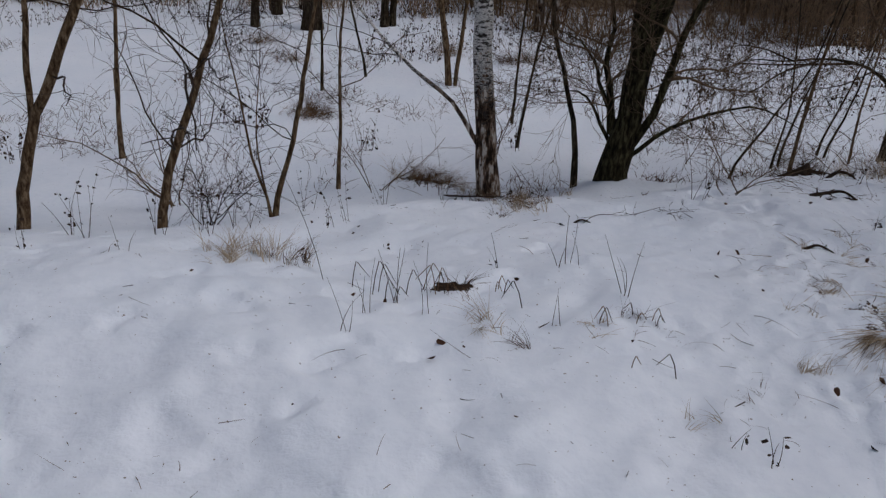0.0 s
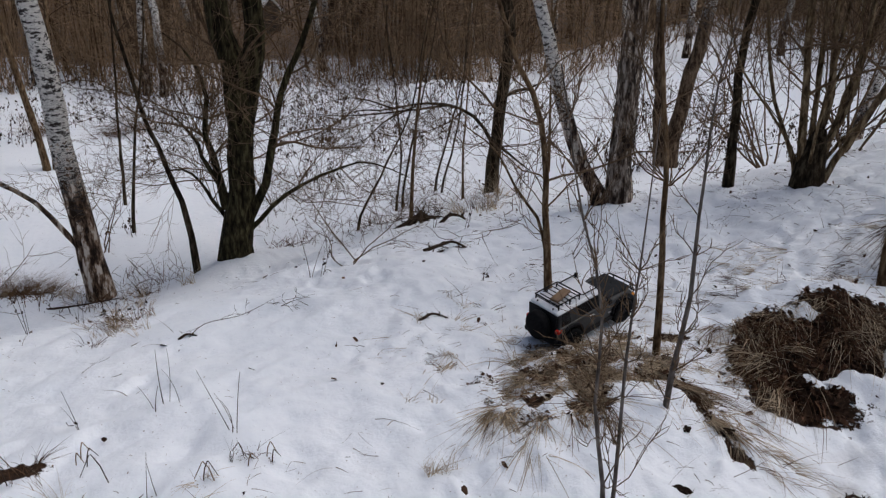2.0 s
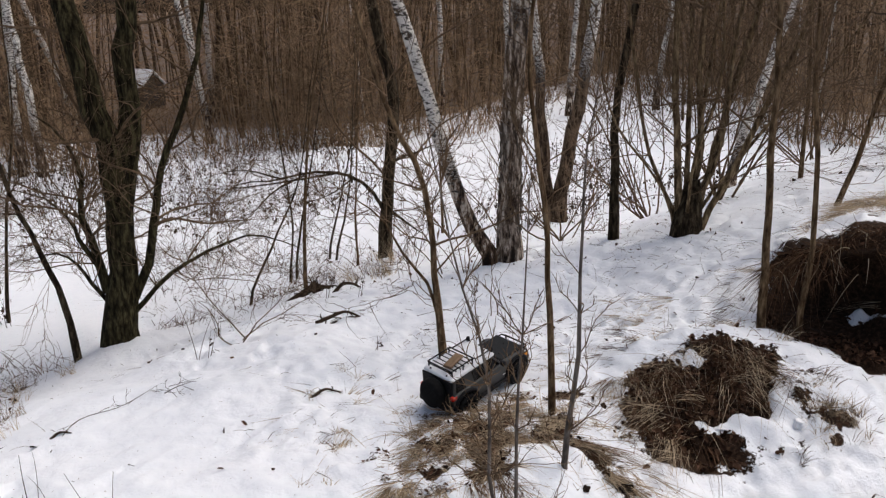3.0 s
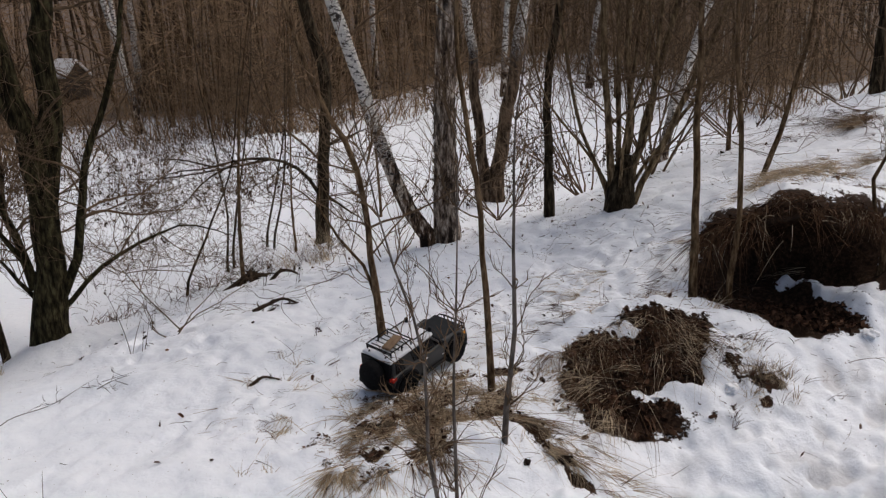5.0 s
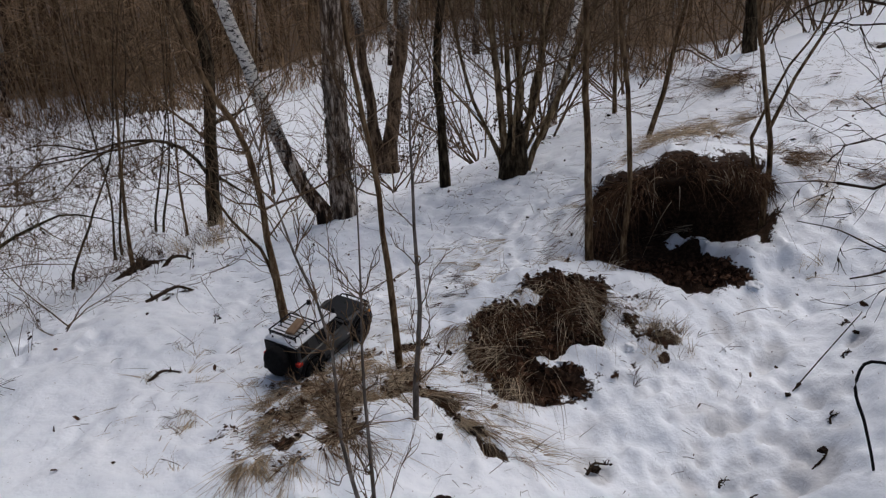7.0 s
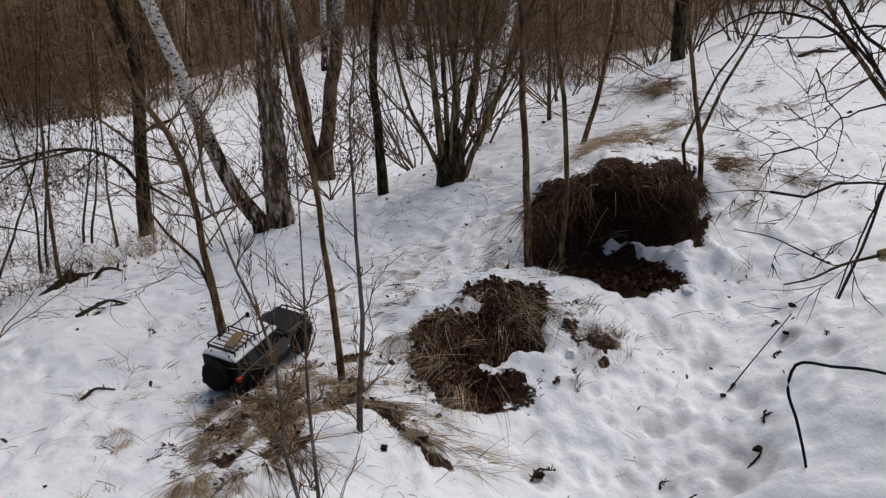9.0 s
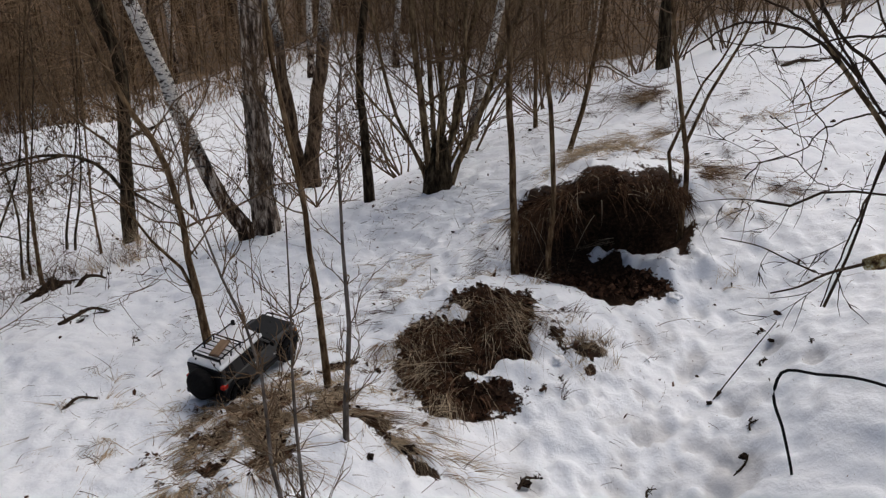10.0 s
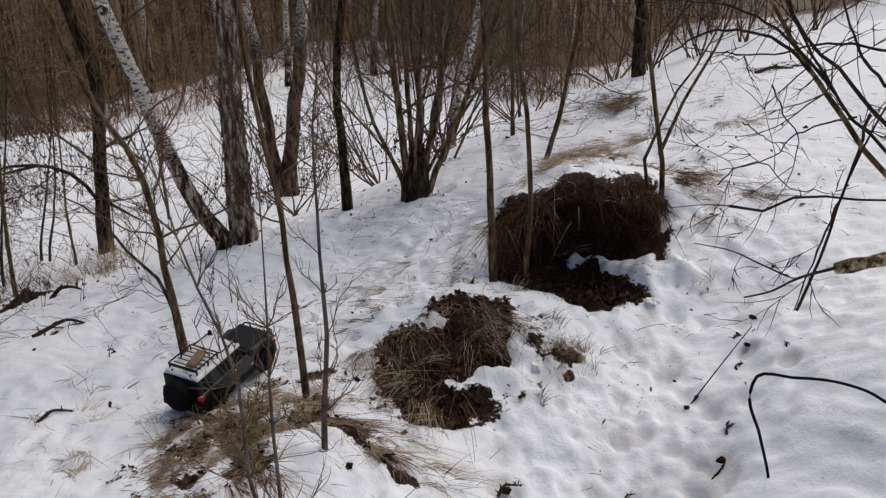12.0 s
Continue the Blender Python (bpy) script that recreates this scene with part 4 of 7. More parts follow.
tree("twin_tree", [([(-0.03, 9.54, -0.47), (-0.10, 9.54, 0.08), (-0.16, 9.54, 0.44)], 0.036), ([(0.05, 9.55, -0.47), (0.12, 9.55, 0.09), (0.15, 9.55, 0.45)], 0.026)], "two brown trunks from one foot on the snowy plain", bark=BARK_BROWN, twig=TWIG_DARK, reach=(5, 4.5), seed=25, limbs=12, limb_length=0.9, low=0.2)
for at, lean, tall, seed in (((4.02, 13.62), (-0.35, 0), 6.5, 31), ((1.48, 12.86), (-0.1, 0), 7, 32), ((1.25, 13.0), (0.1, 0), 7, 33), ((2.3, 15.5), (-0.6, 0), 7, 34), ((4.5, 15.2), (0.1, 0), 7, 35), ((9.0, 12.5), (-0.1, 0), 7, 36), ((9.9, 12.0), (0.2, 0), 7, 37), ((8.2, 13.5), (0, 0), 7, 38), ((11.5, 11.5), (0.4, 0), 7, 39), ((7.4, 6.3), (0.9, 0), 5, 40), ((-0.2, 14.2), (0.1, 0), 7, 41), ((-2.5, 14.0), (-0.2, 0), 7, 42)):
    z = ground_z(*at)
    tree("birch_tree", [([(at[0], at[1], z), (at[0] + lean[0] * 0.3, at[1], z + 1.0), (at[0] + lean[0], at[1], z + 2.4)], 0.06)], "white birch at the edge of the brown woods", bark=BIRCH, twig=WOODS, reach=(tall,), seed=seed, limbs=8, limb_length=1.2, level=1, low=0.35, group="birches at the wood's edge", split=False)


def scrub(seed, at, stems, tall, label, material=TWIG, arch=0.5, name="bush"):
    """A bare bush: arching stems out of one stool."""
    rng = np.random.default_rng(seed)
    z = ground_z(*at)
    root = thing(name, (at[0], at[1], z), label, "bush")
    for _ in range(stems):
        h = Heap()
        a = rng.uniform(0, 2 * math.pi)
        w = np.array([math.cos(a) * arch, math.sin(a) * arch, 1.0])
        grow(h, rng, (at[0] + rng.normal() * 0.03, at[1] + rng.normal() * 0.03, z - 0.03), w, tall * rng.uniform(0.6, 1.15), tall * 0.0065, 2, 0.1, 0.8, 4, 0.14)
        piece("stem", h, material, root)
    return root


scrub(51, (1.55, 4.24), 4, 0.62, "bare arching bush on the bank with shrivelled leaves", arch=0.7)
scrub(52, (2.67, 3.69), 2, 0.55, "small bare bush on the snow slope", arch=0.6)
scrub(53, (2.05, 6.9), 2, 0.6, "tangled bare bush at the foot of the bank", arch=0.9)
scrub(54, (2.7, 7.2), 2, 0.6, "tangled bare bush on the plain", arch=0.9)
scrub(55, (3.2, 6.4), 2, 0.6, "bare bush beside the dark tree", arch=0.8)
scrub(56, (0.4, 6.9), 5, 0.8, "bare bush behind the birch", arch=0.8)
scrub(57, (-1.9, 5.6), 6, 1.0, "tangled bare bush behind the bank", arch=0.9)
scrub(58, (-0.5, 5.9), 4, 0.7, "bare bush on the snowy plain", arch=0.9)
scrub(59, (4.6, 5.6), 7, 1.2, "bare bush behind the birches", arch=0.7)
scrub(60, (5.2, 5.2), 10, 1.5, "bare bush behind the crest", arch=0.7, material=TWIG)
scrub(61, (4.9, 4.3), 10, 1.4, "bare bush behind the clump", arch=0.6, material=TWIG)
scrub(62, (3.60, 4.90), 6, 1.1, "bare upright shoots round the birches", arch=0.22, material=TWIG)
scrub(63, (2.95, 4.6), 3, 0.7, "bare shoots on the back of the bank", arch=0.5, material=TWIG)
scrub(64, (-1.3, 4.5), 8, 0.6, "bare shoots at the foot of the leaning tree", arch=0.5, material=TWIG_DARK)
scrub(65, (2.15, 8.0), 3, 1.0, "tangled bare bush on the plain", arch=1.0)
scrub(66, (6.3, 4.6), 9, 1.2, "bare bush on the upper slope", arch=0.6, material=TWIG)
scrub(67, (7.2, 4.2), 9, 1.2, "bare bush on the upper slope", arch=0.6, material=TWIG)


scrub(68, (6.95, 3.75), 8, 1.3, "brown bare bush on the crest of the slope", arch=0.35, material=TWIG)
scrub(69, (7.3, 3.5), 8, 1.3, "brown bare bush on the crest of the slope", arch=0.35, material=TWIG)
scrub(70, (7.7, 3.25), 7, 1.2, "brown bare bush on the crest of the slope", arch=0.35, material=TWIG)
scrub(72, (8.1, 2.8), 7, 1.2, "brown bare bush on the crest of the slope", arch=0.4, material=TWIG)
# thin stems at the foot of the bank
for k, points in enumerate(([(3.25, 7.22, -0.52), (3.35, 7.14, 0.0), (3.46, 7.05, 0.62)], [(3.29, 7.15, -0.52), (3.36, 7.1, -0.15), (3.41, 7.05, 0.2)], [(2.79, 7.0, -0.52), (2.83, 6.97, 0.04), (2.81, 6.99, 0.36)], [(2.25, 6.4, -0.49), (2.43, 6.26, 0.04), (2.59, 6.13, 0.48)], [(2.87, 7.06, -0.52), (2.93, 7.02, -0.13), (3.0, 6.96, 0.29)])):
    tree("thin_sapling", [(points, 0.011)], "thin dark sapling at the foot of the bank", category="sapling", bark=BARK_DARK, twig=TWIG_DARK, reach=(1.2 + 0.2 * (k % 3),), seed=130 + k, limbs=8, limb_length=0.35, level=1, kids=3, low=0.3, group="saplings at the foot of the bank")


# the tree beside the path whose limbs hang into view
def path_tree():
    rng = np.random.default_rng(71)
    at = (2.75, 0.42, ground_z(2.75, 0.42))
    root = thing("overhanging_tree", at, "bare tree beside the path, its limbs hanging over", "tree")
    h = Heap()
    h.tube(smooth_line([(at[0], at[1], at[2] - 0.1), (2.73, 0.5, 0.6), (2.68, 0.62, 0.95), (2.75, 0.6, 1.5), (2.9, 0.5, 2.4)], 16), np.linspace(0.05, 0.02, 17), 9)
    piece("trunk", h, BARK_BROWN, root)
    cut = Heap()
    line = smooth_line([(2.69, 0.60, 0.90), (2.45, 0.74, 1.08), (2.32, 0.84, 1.105), (2.24, 0.92, 1.09), (2.195, 0.97, 1.08)], 22)
    cut.tube(line, 0.0135 * (1 + rng.normal(size=23) * 0.13), 9)
    piece("broken_limb", cut, LICHEN, root, "lichen-covered broken limb")
    limbs = Heap()
    for pts, r in (([(2.2, 0.97, 1.08), (2.14, 1.03, 1.06), (2.11, 1.06, 1.04), (2.07, 1.10, 1.03)], 0.0048), ([(2.165, 1.05, 1.055), (2.14, 1.1, 1.08), (2.1, 1.14, 1.11), (2.05, 1.2, 1.13)], 0.0028),
                   ([(2.18, 1.03, 0.98), (2.21, 1.0, 1.11), (2.22, 0.98, 1.23), (2.24, 0.96, 1.31), (2.34, 0.9, 1.5)], 0.0045), ([(2.14, 1.17, 1.19), (2.18, 1.11, 1.18), (2.21, 1.08, 1.2), (2.32, 0.97, 1.19), (2.6, 0.7, 1.15)], 0.0042),
                   ([(2.14, 1.17, 1.19), (2.09, 1.2, 1.20), (2.03, 1.25, 1.20)], 0.002)):
        r *= 0.75
        limbs.tube(smooth_line(pts, 10), np.linspace(r, r * 0.45, 11), 5)
        for _ in range(2):
            k = rng.integers(2, len(pts) * 2)
            p = smooth_line(pts, 10)[min(k, 10)]
            w = rng.normal(size=3)
            w[2] = -abs(w[2]) * 0.6
            grow(limbs, rng, p, w, rng.uniform(0.05, 0.13), r * 0.4, 1, -0.1, 0.8, 3, 0.2)
    piece("hanging_limb", limbs, TWIG_DARK, root)
    fork = (2.72, 0.60, 0.95)
    for pts, r, shoots in (([fork, (2.60, 0.86, 1.08), (2.58, 1.05, 1.26), (2.60, 1.12, 1.34), (2.62, 1.18, 1.40), (2.63, 1.24, 1.48), (2.66, 1.36, 1.65), (2.66, 1.5, 1.95)], 0.0125, 7), ([fork, (2.62, 0.84, 1.16), (2.57, 1.05, 1.35), (2.59, 1.11, 1.41), (2.61, 1.17, 1.45), (2.62, 1.23, 1.53), (2.64, 1.3, 1.7)], 0.0105, 6),
                           ([(2.61, 1.15, 1.37), (2.63, 1.24, 1.45), (2.65, 1.31, 1.48), (2.66, 1.39, 1.49), (2.68, 1.47, 1.48), (2.69, 1.55, 1.44), (2.70, 1.62, 1.39)], 0.0058, 5), ([(2.60, 1.12, 1.36), (2.63, 1.23, 1.46), (2.64, 1.3, 1.51), (2.66, 1.38, 1.54), (2.67, 1.46, 1.56), (2.68, 1.6, 1.57)], 0.0052, 5),
                           ([fork, (2.60, 0.88, 1.12), (2.57, 1.03, 1.28), (2.59, 1.09, 1.32), (2.60, 1.14, 1.39), (2.63, 1.2, 1.47), (2.66, 1.3, 1.62)], 0.0085, 6), ([(2.56, 1.0, 1.46), (2.60, 1.15, 1.47), (2.64, 1.26, 1.44), (2.66, 1.37, 1.43), (2.68, 1.52, 1.44)], 0.0040, 4),
                           ([(2.57, 1.03, 1.32), (2.60, 1.07, 1.14), (2.62, 1.12, 0.96), (2.65, 1.17, 0.78)], 0.0045, 5), ([(2.65, 1.28, 1.36), (2.64, 1.24, 1.29), (2.63, 1.20, 1.24), (2.64, 1.21, 1.15), (2.64, 1.23, 1.11)], 0.0026, 4),
                           ([(2.66, 1.35, 1.26), (2.65, 1.27, 1.22), (2.64, 1.20, 1.18)], 0.0022, 2), ([(2.68, 1.41, 1.08), (2.67, 1.35, 1.14), (2.66, 1.28, 1.16), (2.64, 1.23, 1.12), (2.60, 1.08, 1.12)], 0.0024, 3), ([(2.58, 1.06, 1.31), (2.63, 1.20, 1.25), (2.66, 1.28, 1.17), (2.68, 1.41, 1.12)], 0.0030, 6),
                           ([(2.6, 0.9, 1.3), (2.57, 1.04, 1.42), (2.60, 1.1, 1.5), (2.62, 1.14, 1.62)], 0.007, 6)):
        r *= 0.68 if r > 0.006 else 0.85
        line = smooth_line(pts, 18)
        line[1:-1] += rng.normal(size=line[1:-1].shape) * 0.0022
        h = Heap()
        h.tube(line, np.linspace(r, r * 0.4, 19), 7)
        for _ in range(shoots + 3 if r > 0.0055 else (shoots + 1) // 2):
            p = line[rng.integers(9, 19)]
            w = rng.normal(size=3) * np.array([0.5, 0.7, 0.8]) + np.array([0.0, 0.35, 0.0])
            grow(h, rng, p, w, rng.uniform(0.10, 0.30), max(r * 0.28, 0.0013), 1, 0.0, 0.8, 4, 0.15)
        piece("limb", h, BARK_HAZEL if r > 0.008 else TWIG_DARK, root)


path_tree()


def plain_saplings():
    """Thin bare trees scattered over the plain and behind the crest."""
    rng = np.random.default_rng(91)
    made = 0
    while made < 13:
        az, away = radians(rng.uniform(-45, 62)), rng.uniform(5.2, 14.5)
        x, y = 0.5 + math.sin(az) * away, 0.5 + math.cos(az) * away
        crest = 3.1 + 0.3 * max(x, -5.0) - 0.5 * float(soft(x - 3.4, 0.25))
        if y - crest < 1.2 or away > float(wood_edge(x, y)):
            continue
        z, tall = ground_z(x, y), rng.uniform(1.2, 3.6)
        lean = rng.normal(size=2) * 0.12 * tall
        tree("thin_tree", [([(x, y, z), (x + lean[0] * 0.3, y + lean[1] * 0.3, z + tall * 0.5), (x + lean[0], y + lean[1], z + tall)], tall * rng.uniform(0.004, 0.008))], "thin bare young tree on the snowy plain", bark=BARK_BROWN, twig=TWIG, seed=900 + made, limbs=9, limb_length=0.3 * tall, level=1, kids=4, low=0.15, group="thin trees on the plain", split=False)
        made += 1


plain_saplings()
for k, (x, y, radius, lean) in enumerate(((-2.92, 12.43, 0.06, 0.05), (-2.82, 13.49, 0.08, 0.0), (-2.13, 12.38, 0.10, 0.05), (-2.00, 12.45, 0.07, -0.05), (-1.04, 12.55, 0.06, 0.05), (-0.93, 12.6, 0.05, 0.12))):
    z = ground_z(x, y)
    tree("dark_tree", [([(x, y, z - 0.1), (x + lean, y, z + 1.0), (x + lean * 2.5, y, z + 2.4)], radius)], "dark trunk on the far side of the plain", bark=BARK_DARK, twig=TWIG_DARK, reach=(6.0,), seed=940 + k, limbs=8, limb_length=1.0, level=1, kids=4, low=0.3, group="dark trunks behind the plain", split=False)
for k, (x, y, dx, tall) in enumerate(((-0.98, 9.61, -0.35, 1.6), (0.64, 7.36, 0.25, 1.5), (0.62, 8.07, 0.10, 1.5), (-1.38, 8.96, 0.03, 1.0))):
    z = ground_z(x, y)
    tree("thin_sapling", [([(x, y, z - 0.05), (x + dx * 0.4, y, z + tall * 0.45), (x + dx, y, z + tall)], 0.016)], "thin dark sapling on the snowy plain", category="sapling", bark=BARK_DARK, twig=TWIG_DARK, reach=(tall + 0.8,), seed=960 + k, limbs=10, limb_length=0.4, level=1, kids=3, low=0.3, group="dark saplings on the plain", split=False)


def far_woods():
    """The brown woods round the plain: a dark depth of trunks, a paler twiggy fringe, brushwood below."""
    rng = np.random.default_rng(81)

    def stand(count, near, deep, low, high, thin, thick, twigs, twig_length, side_share=0.05):
        """Trunks with their twigs between two depths behind the edge of the woods."""
        side_count = int(count * side_share)
        az = np.radians(np.concatenate([rng.uniform(-48, 68, count - side_count), rng.uniform(68, 88, side_count)]))
        u = rng.uniform(0, 1, count) ** 1.3
        dx, dy = np.sin(az), np.cos(az)
        away = wood_edge(0.5 + dx * 10, 0.5 + dy * 10) + near + (deep - near) * u + 0.7 * lumps(dx * 60, dy * 60, 3.0, 83)
        x, y = 0.5 + dx * away, 0.5 + dy * away
        foot = np.stack([x, y, height(x, y) - 0.1], -1)
        way = rng.normal(size=(count, 3)) * np.array([0.10, 0.10, 0]) + np.array([0, 0, 1])
        gap = ((np.abs(np.degrees(az) - 11.3) < 2.2) & (away < 18.5)) | (np.hypot(x - 3.78, y - 17.0) < 1.6)
        tall = np.where(gap, 0.08, 1.0) * rng.uniform(low, high, count)
        radius = thin + (thick - thin) * rng.uniform(0, 1, count) ** 2.2
        trunks, crown = Heap(), Heap()
        trunks.stalks(foot, way, tall, radius, bend=rng.normal(size=(count, 3)) * np.array([0.05, 0.05, 0]), sides=4, steps=4, tip=0.3)
        s = rng.uniform(0.05, 0.95, (count, twigs))
        way1 = way / np.linalg.norm(way, axis=1)[:, None]
        at = foot[:, None, :] + way1[:, None, :] * (tall[:, None] * s)[..., None]
        side = rng.normal(size=(count, twigs, 3)) * np.array([1, 1, 0.5]) + np.array([0, 0, 0.45])
        length = twig_length * rng.uniform(0.35, 1.25, (count, twigs)) * (1.1 - 0.6 * s) * np.where(gap, 0.1, 1.0)[:, None]
        crown.stalks(at.reshape(-1, 3), side.reshape(-1, 3), length.ravel(), np.repeat(np.minimum(radius * 0.22, 0.006), twigs) + 0.0018, bend=rng.normal(size=(count * twigs, 3)) * 0.35, sides=3, steps=3, tip=0.3)
        return trunks, crown

    trunks, crown = stand(1300, 1.6, 16.0, 3.6, 6.5, 0.012, 0.060, 19, 1.9)
    stuff("distant_trunks", trunks, WOODS_DARK, "dark bare trunks deep in the woods", "woods")
    stuff("distant_woods", crown, WOODS_DEEP, "dense leafless brown woods behind the snowy plain", "woods")
    trunks, crown = stand(620, -0.3, 2.6, 1.6, 4.2, 0.008, 0.034, 26, 1.3)
    stuff("fringe_trunks", trunks, BARK_BROWN, "slim brown trunks at the edge of the woods", "woods")
    stuff("fringe_twigs", crown, WOODS, "pale brown twigs at the edge of the woods", "woods")
    trunks, crown = stand(46, 0.4, 6.0, 5.0, 7.0, 0.022, 0.060, 10, 1.1, 0.2)
    stuff("pale_trunks", trunks, BIRCH_THIN, "thin white birch trunks among the brown woods", "woods")
    stuff("birch_twigs", crown, WOODS_DARK, "dark fine twigs of the thin birches", "woods")
    m = 11000
    az = np.radians(np.concatenate([rng.uniform(-48, 58, m - 500), rng.uniform(58, 88, 500)]))
    edge = wood_edge(0.5 + np.sin(az) * 10, 0.5 + np.cos(az) * 10) + 0.9 * lumps(np.sin(az) * 60, np.cos(az) * 60, 2.4, 84)
    away = edge - 1.2 + 8 * rng.uniform(0, 1, m) ** 1.8
    x, y = 0.5 + np.sin(az) * away, 0.5 + np.cos(az) * away
    foot = np.stack([x, y, height(x, y) - 0.05], -1)
    clump = 0.55 + 0.6 * lumps(x, y, 1.1, 85)
    h = Heap()
    h.stalks(foot, rng.normal(size=(m, 3)) * 0.32 + np.array([0, 0, 1]), rng.uniform(0.4, 1.7, m) * np.clip(clump, 0.25, 1.2) * np.where((np.abs(np.degrees(az) - 11.3) < 3.0) & (away < 18.5), 0.3, 1.0), rng.uniform(0.003, 0.009, m), bend=rng.normal(size=(m, 3)) * 0.25, sides=3, steps=3)
    stuff("brushwood", h, WOODS, "brown brushwood along the edge of the woods", "brushwood")


far_woods()


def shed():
    """The hut among the trees, its roof under snow, shrunk and set near to fit the camera's view."""
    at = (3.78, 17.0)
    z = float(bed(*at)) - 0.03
    root = thing("shelter", (at[0], at[1], z), "dark wooden hut with snow on its roof, scaled down to fit the view", "shelter")
    # far below full size, stretched upwards to look right from the camera
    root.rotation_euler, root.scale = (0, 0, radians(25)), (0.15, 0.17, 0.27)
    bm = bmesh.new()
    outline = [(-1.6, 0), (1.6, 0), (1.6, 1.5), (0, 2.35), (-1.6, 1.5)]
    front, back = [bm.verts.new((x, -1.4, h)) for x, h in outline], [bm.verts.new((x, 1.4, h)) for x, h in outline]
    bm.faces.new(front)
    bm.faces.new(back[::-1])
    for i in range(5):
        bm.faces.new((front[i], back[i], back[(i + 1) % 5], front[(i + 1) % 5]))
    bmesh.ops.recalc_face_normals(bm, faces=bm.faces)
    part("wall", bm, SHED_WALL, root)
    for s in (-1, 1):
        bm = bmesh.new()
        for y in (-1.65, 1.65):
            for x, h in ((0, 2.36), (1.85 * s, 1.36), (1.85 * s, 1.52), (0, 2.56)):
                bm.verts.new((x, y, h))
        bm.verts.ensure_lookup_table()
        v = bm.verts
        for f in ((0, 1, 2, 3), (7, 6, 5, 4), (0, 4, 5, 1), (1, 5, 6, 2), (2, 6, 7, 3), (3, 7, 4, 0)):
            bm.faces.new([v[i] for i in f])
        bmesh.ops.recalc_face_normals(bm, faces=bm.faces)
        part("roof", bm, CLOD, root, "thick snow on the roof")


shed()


# ---- dead grass, weeds and litter ----
def downhill(x, y):
    """The direction in which the ground falls."""
    d = np.array([height(np.array([x - 0.15]), np.array([y]))[0] - height(np.array([x + 0.15]), np.array([y]))[0], height(np.array([x]), np.array([y - 0.15]))[0] - height(np.array([x]), np.array([y + 0.15]))[0], 0.0])
    return d / (np.linalg.norm(d) + 1e-6)


def tuft(at, tall, count, material=STRAW, spread_out=0.03, seed=1, flat=0.5, label="small tuft of dead straw in the snow", name="grass_tuft"):
    """One tuft of dead grass: wisps that share a foot; flat = 1 combs them down the slope."""
    rng = np.random.default_rng(seed)
    np.random.seed(seed)
    z = ground_z(*at)
    root = thing(name, (at[0], at[1], z), label, "grass")
    wisps = max(2, count // 8)
    fall = downhill(*at)
    centre = rng.normal(size=(wisps, 2)) * spread_out
    lie = rng.normal(size=(wisps, 3)) * np.array([0.6, 0.6, 0]) + fall * 1.1 * flat
    k = rng.integers(0, wisps, count)
    x, y = at[0] + centre[k, 0] + rng.normal(size=count) * 0.008, at[1] + centre[k, 1] + rng.normal(size=count) * 0.008
    foot = np.stack([x, y, height(x, y) - 0.012], -1)
    way = lie[k] * (0.35 + 0.75 * flat) + rng.normal(size=(count, 3)) * np.array([0.18, 0.18, 0.1]) + np.array([0, 0, 1.0 - 0.62 * flat])
    bend = lie[k] * 0.35 + np.array([0, 0, -0.25 - 0.3 * flat]) * rng.uniform(0.3, 1.3, (count, 1)) + rng.normal(size=(count, 3)) * np.array([0.3, 0.3, 0.1])
    h = Heap()
    h.blades(foot, way, tall * rng.uniform(0.4, 1.15, count), rng.uniform(0.0012, 0.0028, count), bend, 5)
    tagged(piece("clump", h, material, root), kind="stuff")


# x, y, length of the straw, number of straws; upright ones on the near snow
UPRIGHT = ((0.71, 2.55, 0.08, 26), (0.57, 2.48, 0.09, 14), (0.21, 2.50, 0.14, 40), (0.32, 2.42, 0.11, 16), (1.19, 2.34, 0.09, 30), (1.25, 2.63, 0.07, 14), (0.10, 2.80, 0.09, 60), (-0.74, 2.99, 0.13, 150), (-0.62, 2.98, 0.14, 170), (-0.50, 3.00, 0.11, 90), (0.50, 5.31, 0.16, 60), (0.40, 5.22, 0.14, 40), (-0.05, 6.1, 0.22, 90), (0.12, 6.0, 0.2, 60), (-0.3, 6.2, 0.2, 90), (0.62, 5.75, 0.2, 90), (0.52, 5.8, 0.16, 60), (-2.24, 6.0, 0.22, 60), (-1.44, 8.3, 0.3, 120), (0.86, 5.55, 0.18, 40), (0.20, 5.95, 0.20, 60),
           (2.9, 5.6, 0.24, 120), (2.75, 5.55, 0.22, 90), (3.1, 5.75, 0.24, 120), (2.62, 5.75, 0.22, 90), (3.0, 5.5, 0.2, 90), (2.20, 2.40, 0.10, 60), (2.99, 2.05, 0.10, 130), (2.94, 2.03, 0.10, 150), (2.96, 2.08, 0.09, 110), (2.72, 1.98, 0.08, 30), (2.83, 2.0, 0.08, 30), (3.72, 1.86, 0.11, 40), (3.10, 2.22, 0.10, 30), (3.16, 2.45, 0.10, 40), (0.78, 2.10, 0.07, 14), (0.98, 2.20, 0.06, 12), (0.44, 3.87, 0.12, 90), (0.50, 3.93, 0.10, 50), (0.34, 3.80, 0.09, 40), (1.55, 3.20, 0.08, 30), (1.73, 3.31, 0.08, 30))
for k, (x, y, tall, count) in enumerate(UPRIGHT):
    tuft((x, y), tall, count * 2 if x < 1.4 and y < 2.8 else count, STRAW if k % 3 else STRAW_DARK, 0.03 if count < 50 else 0.06, 100 + k, 0.15)
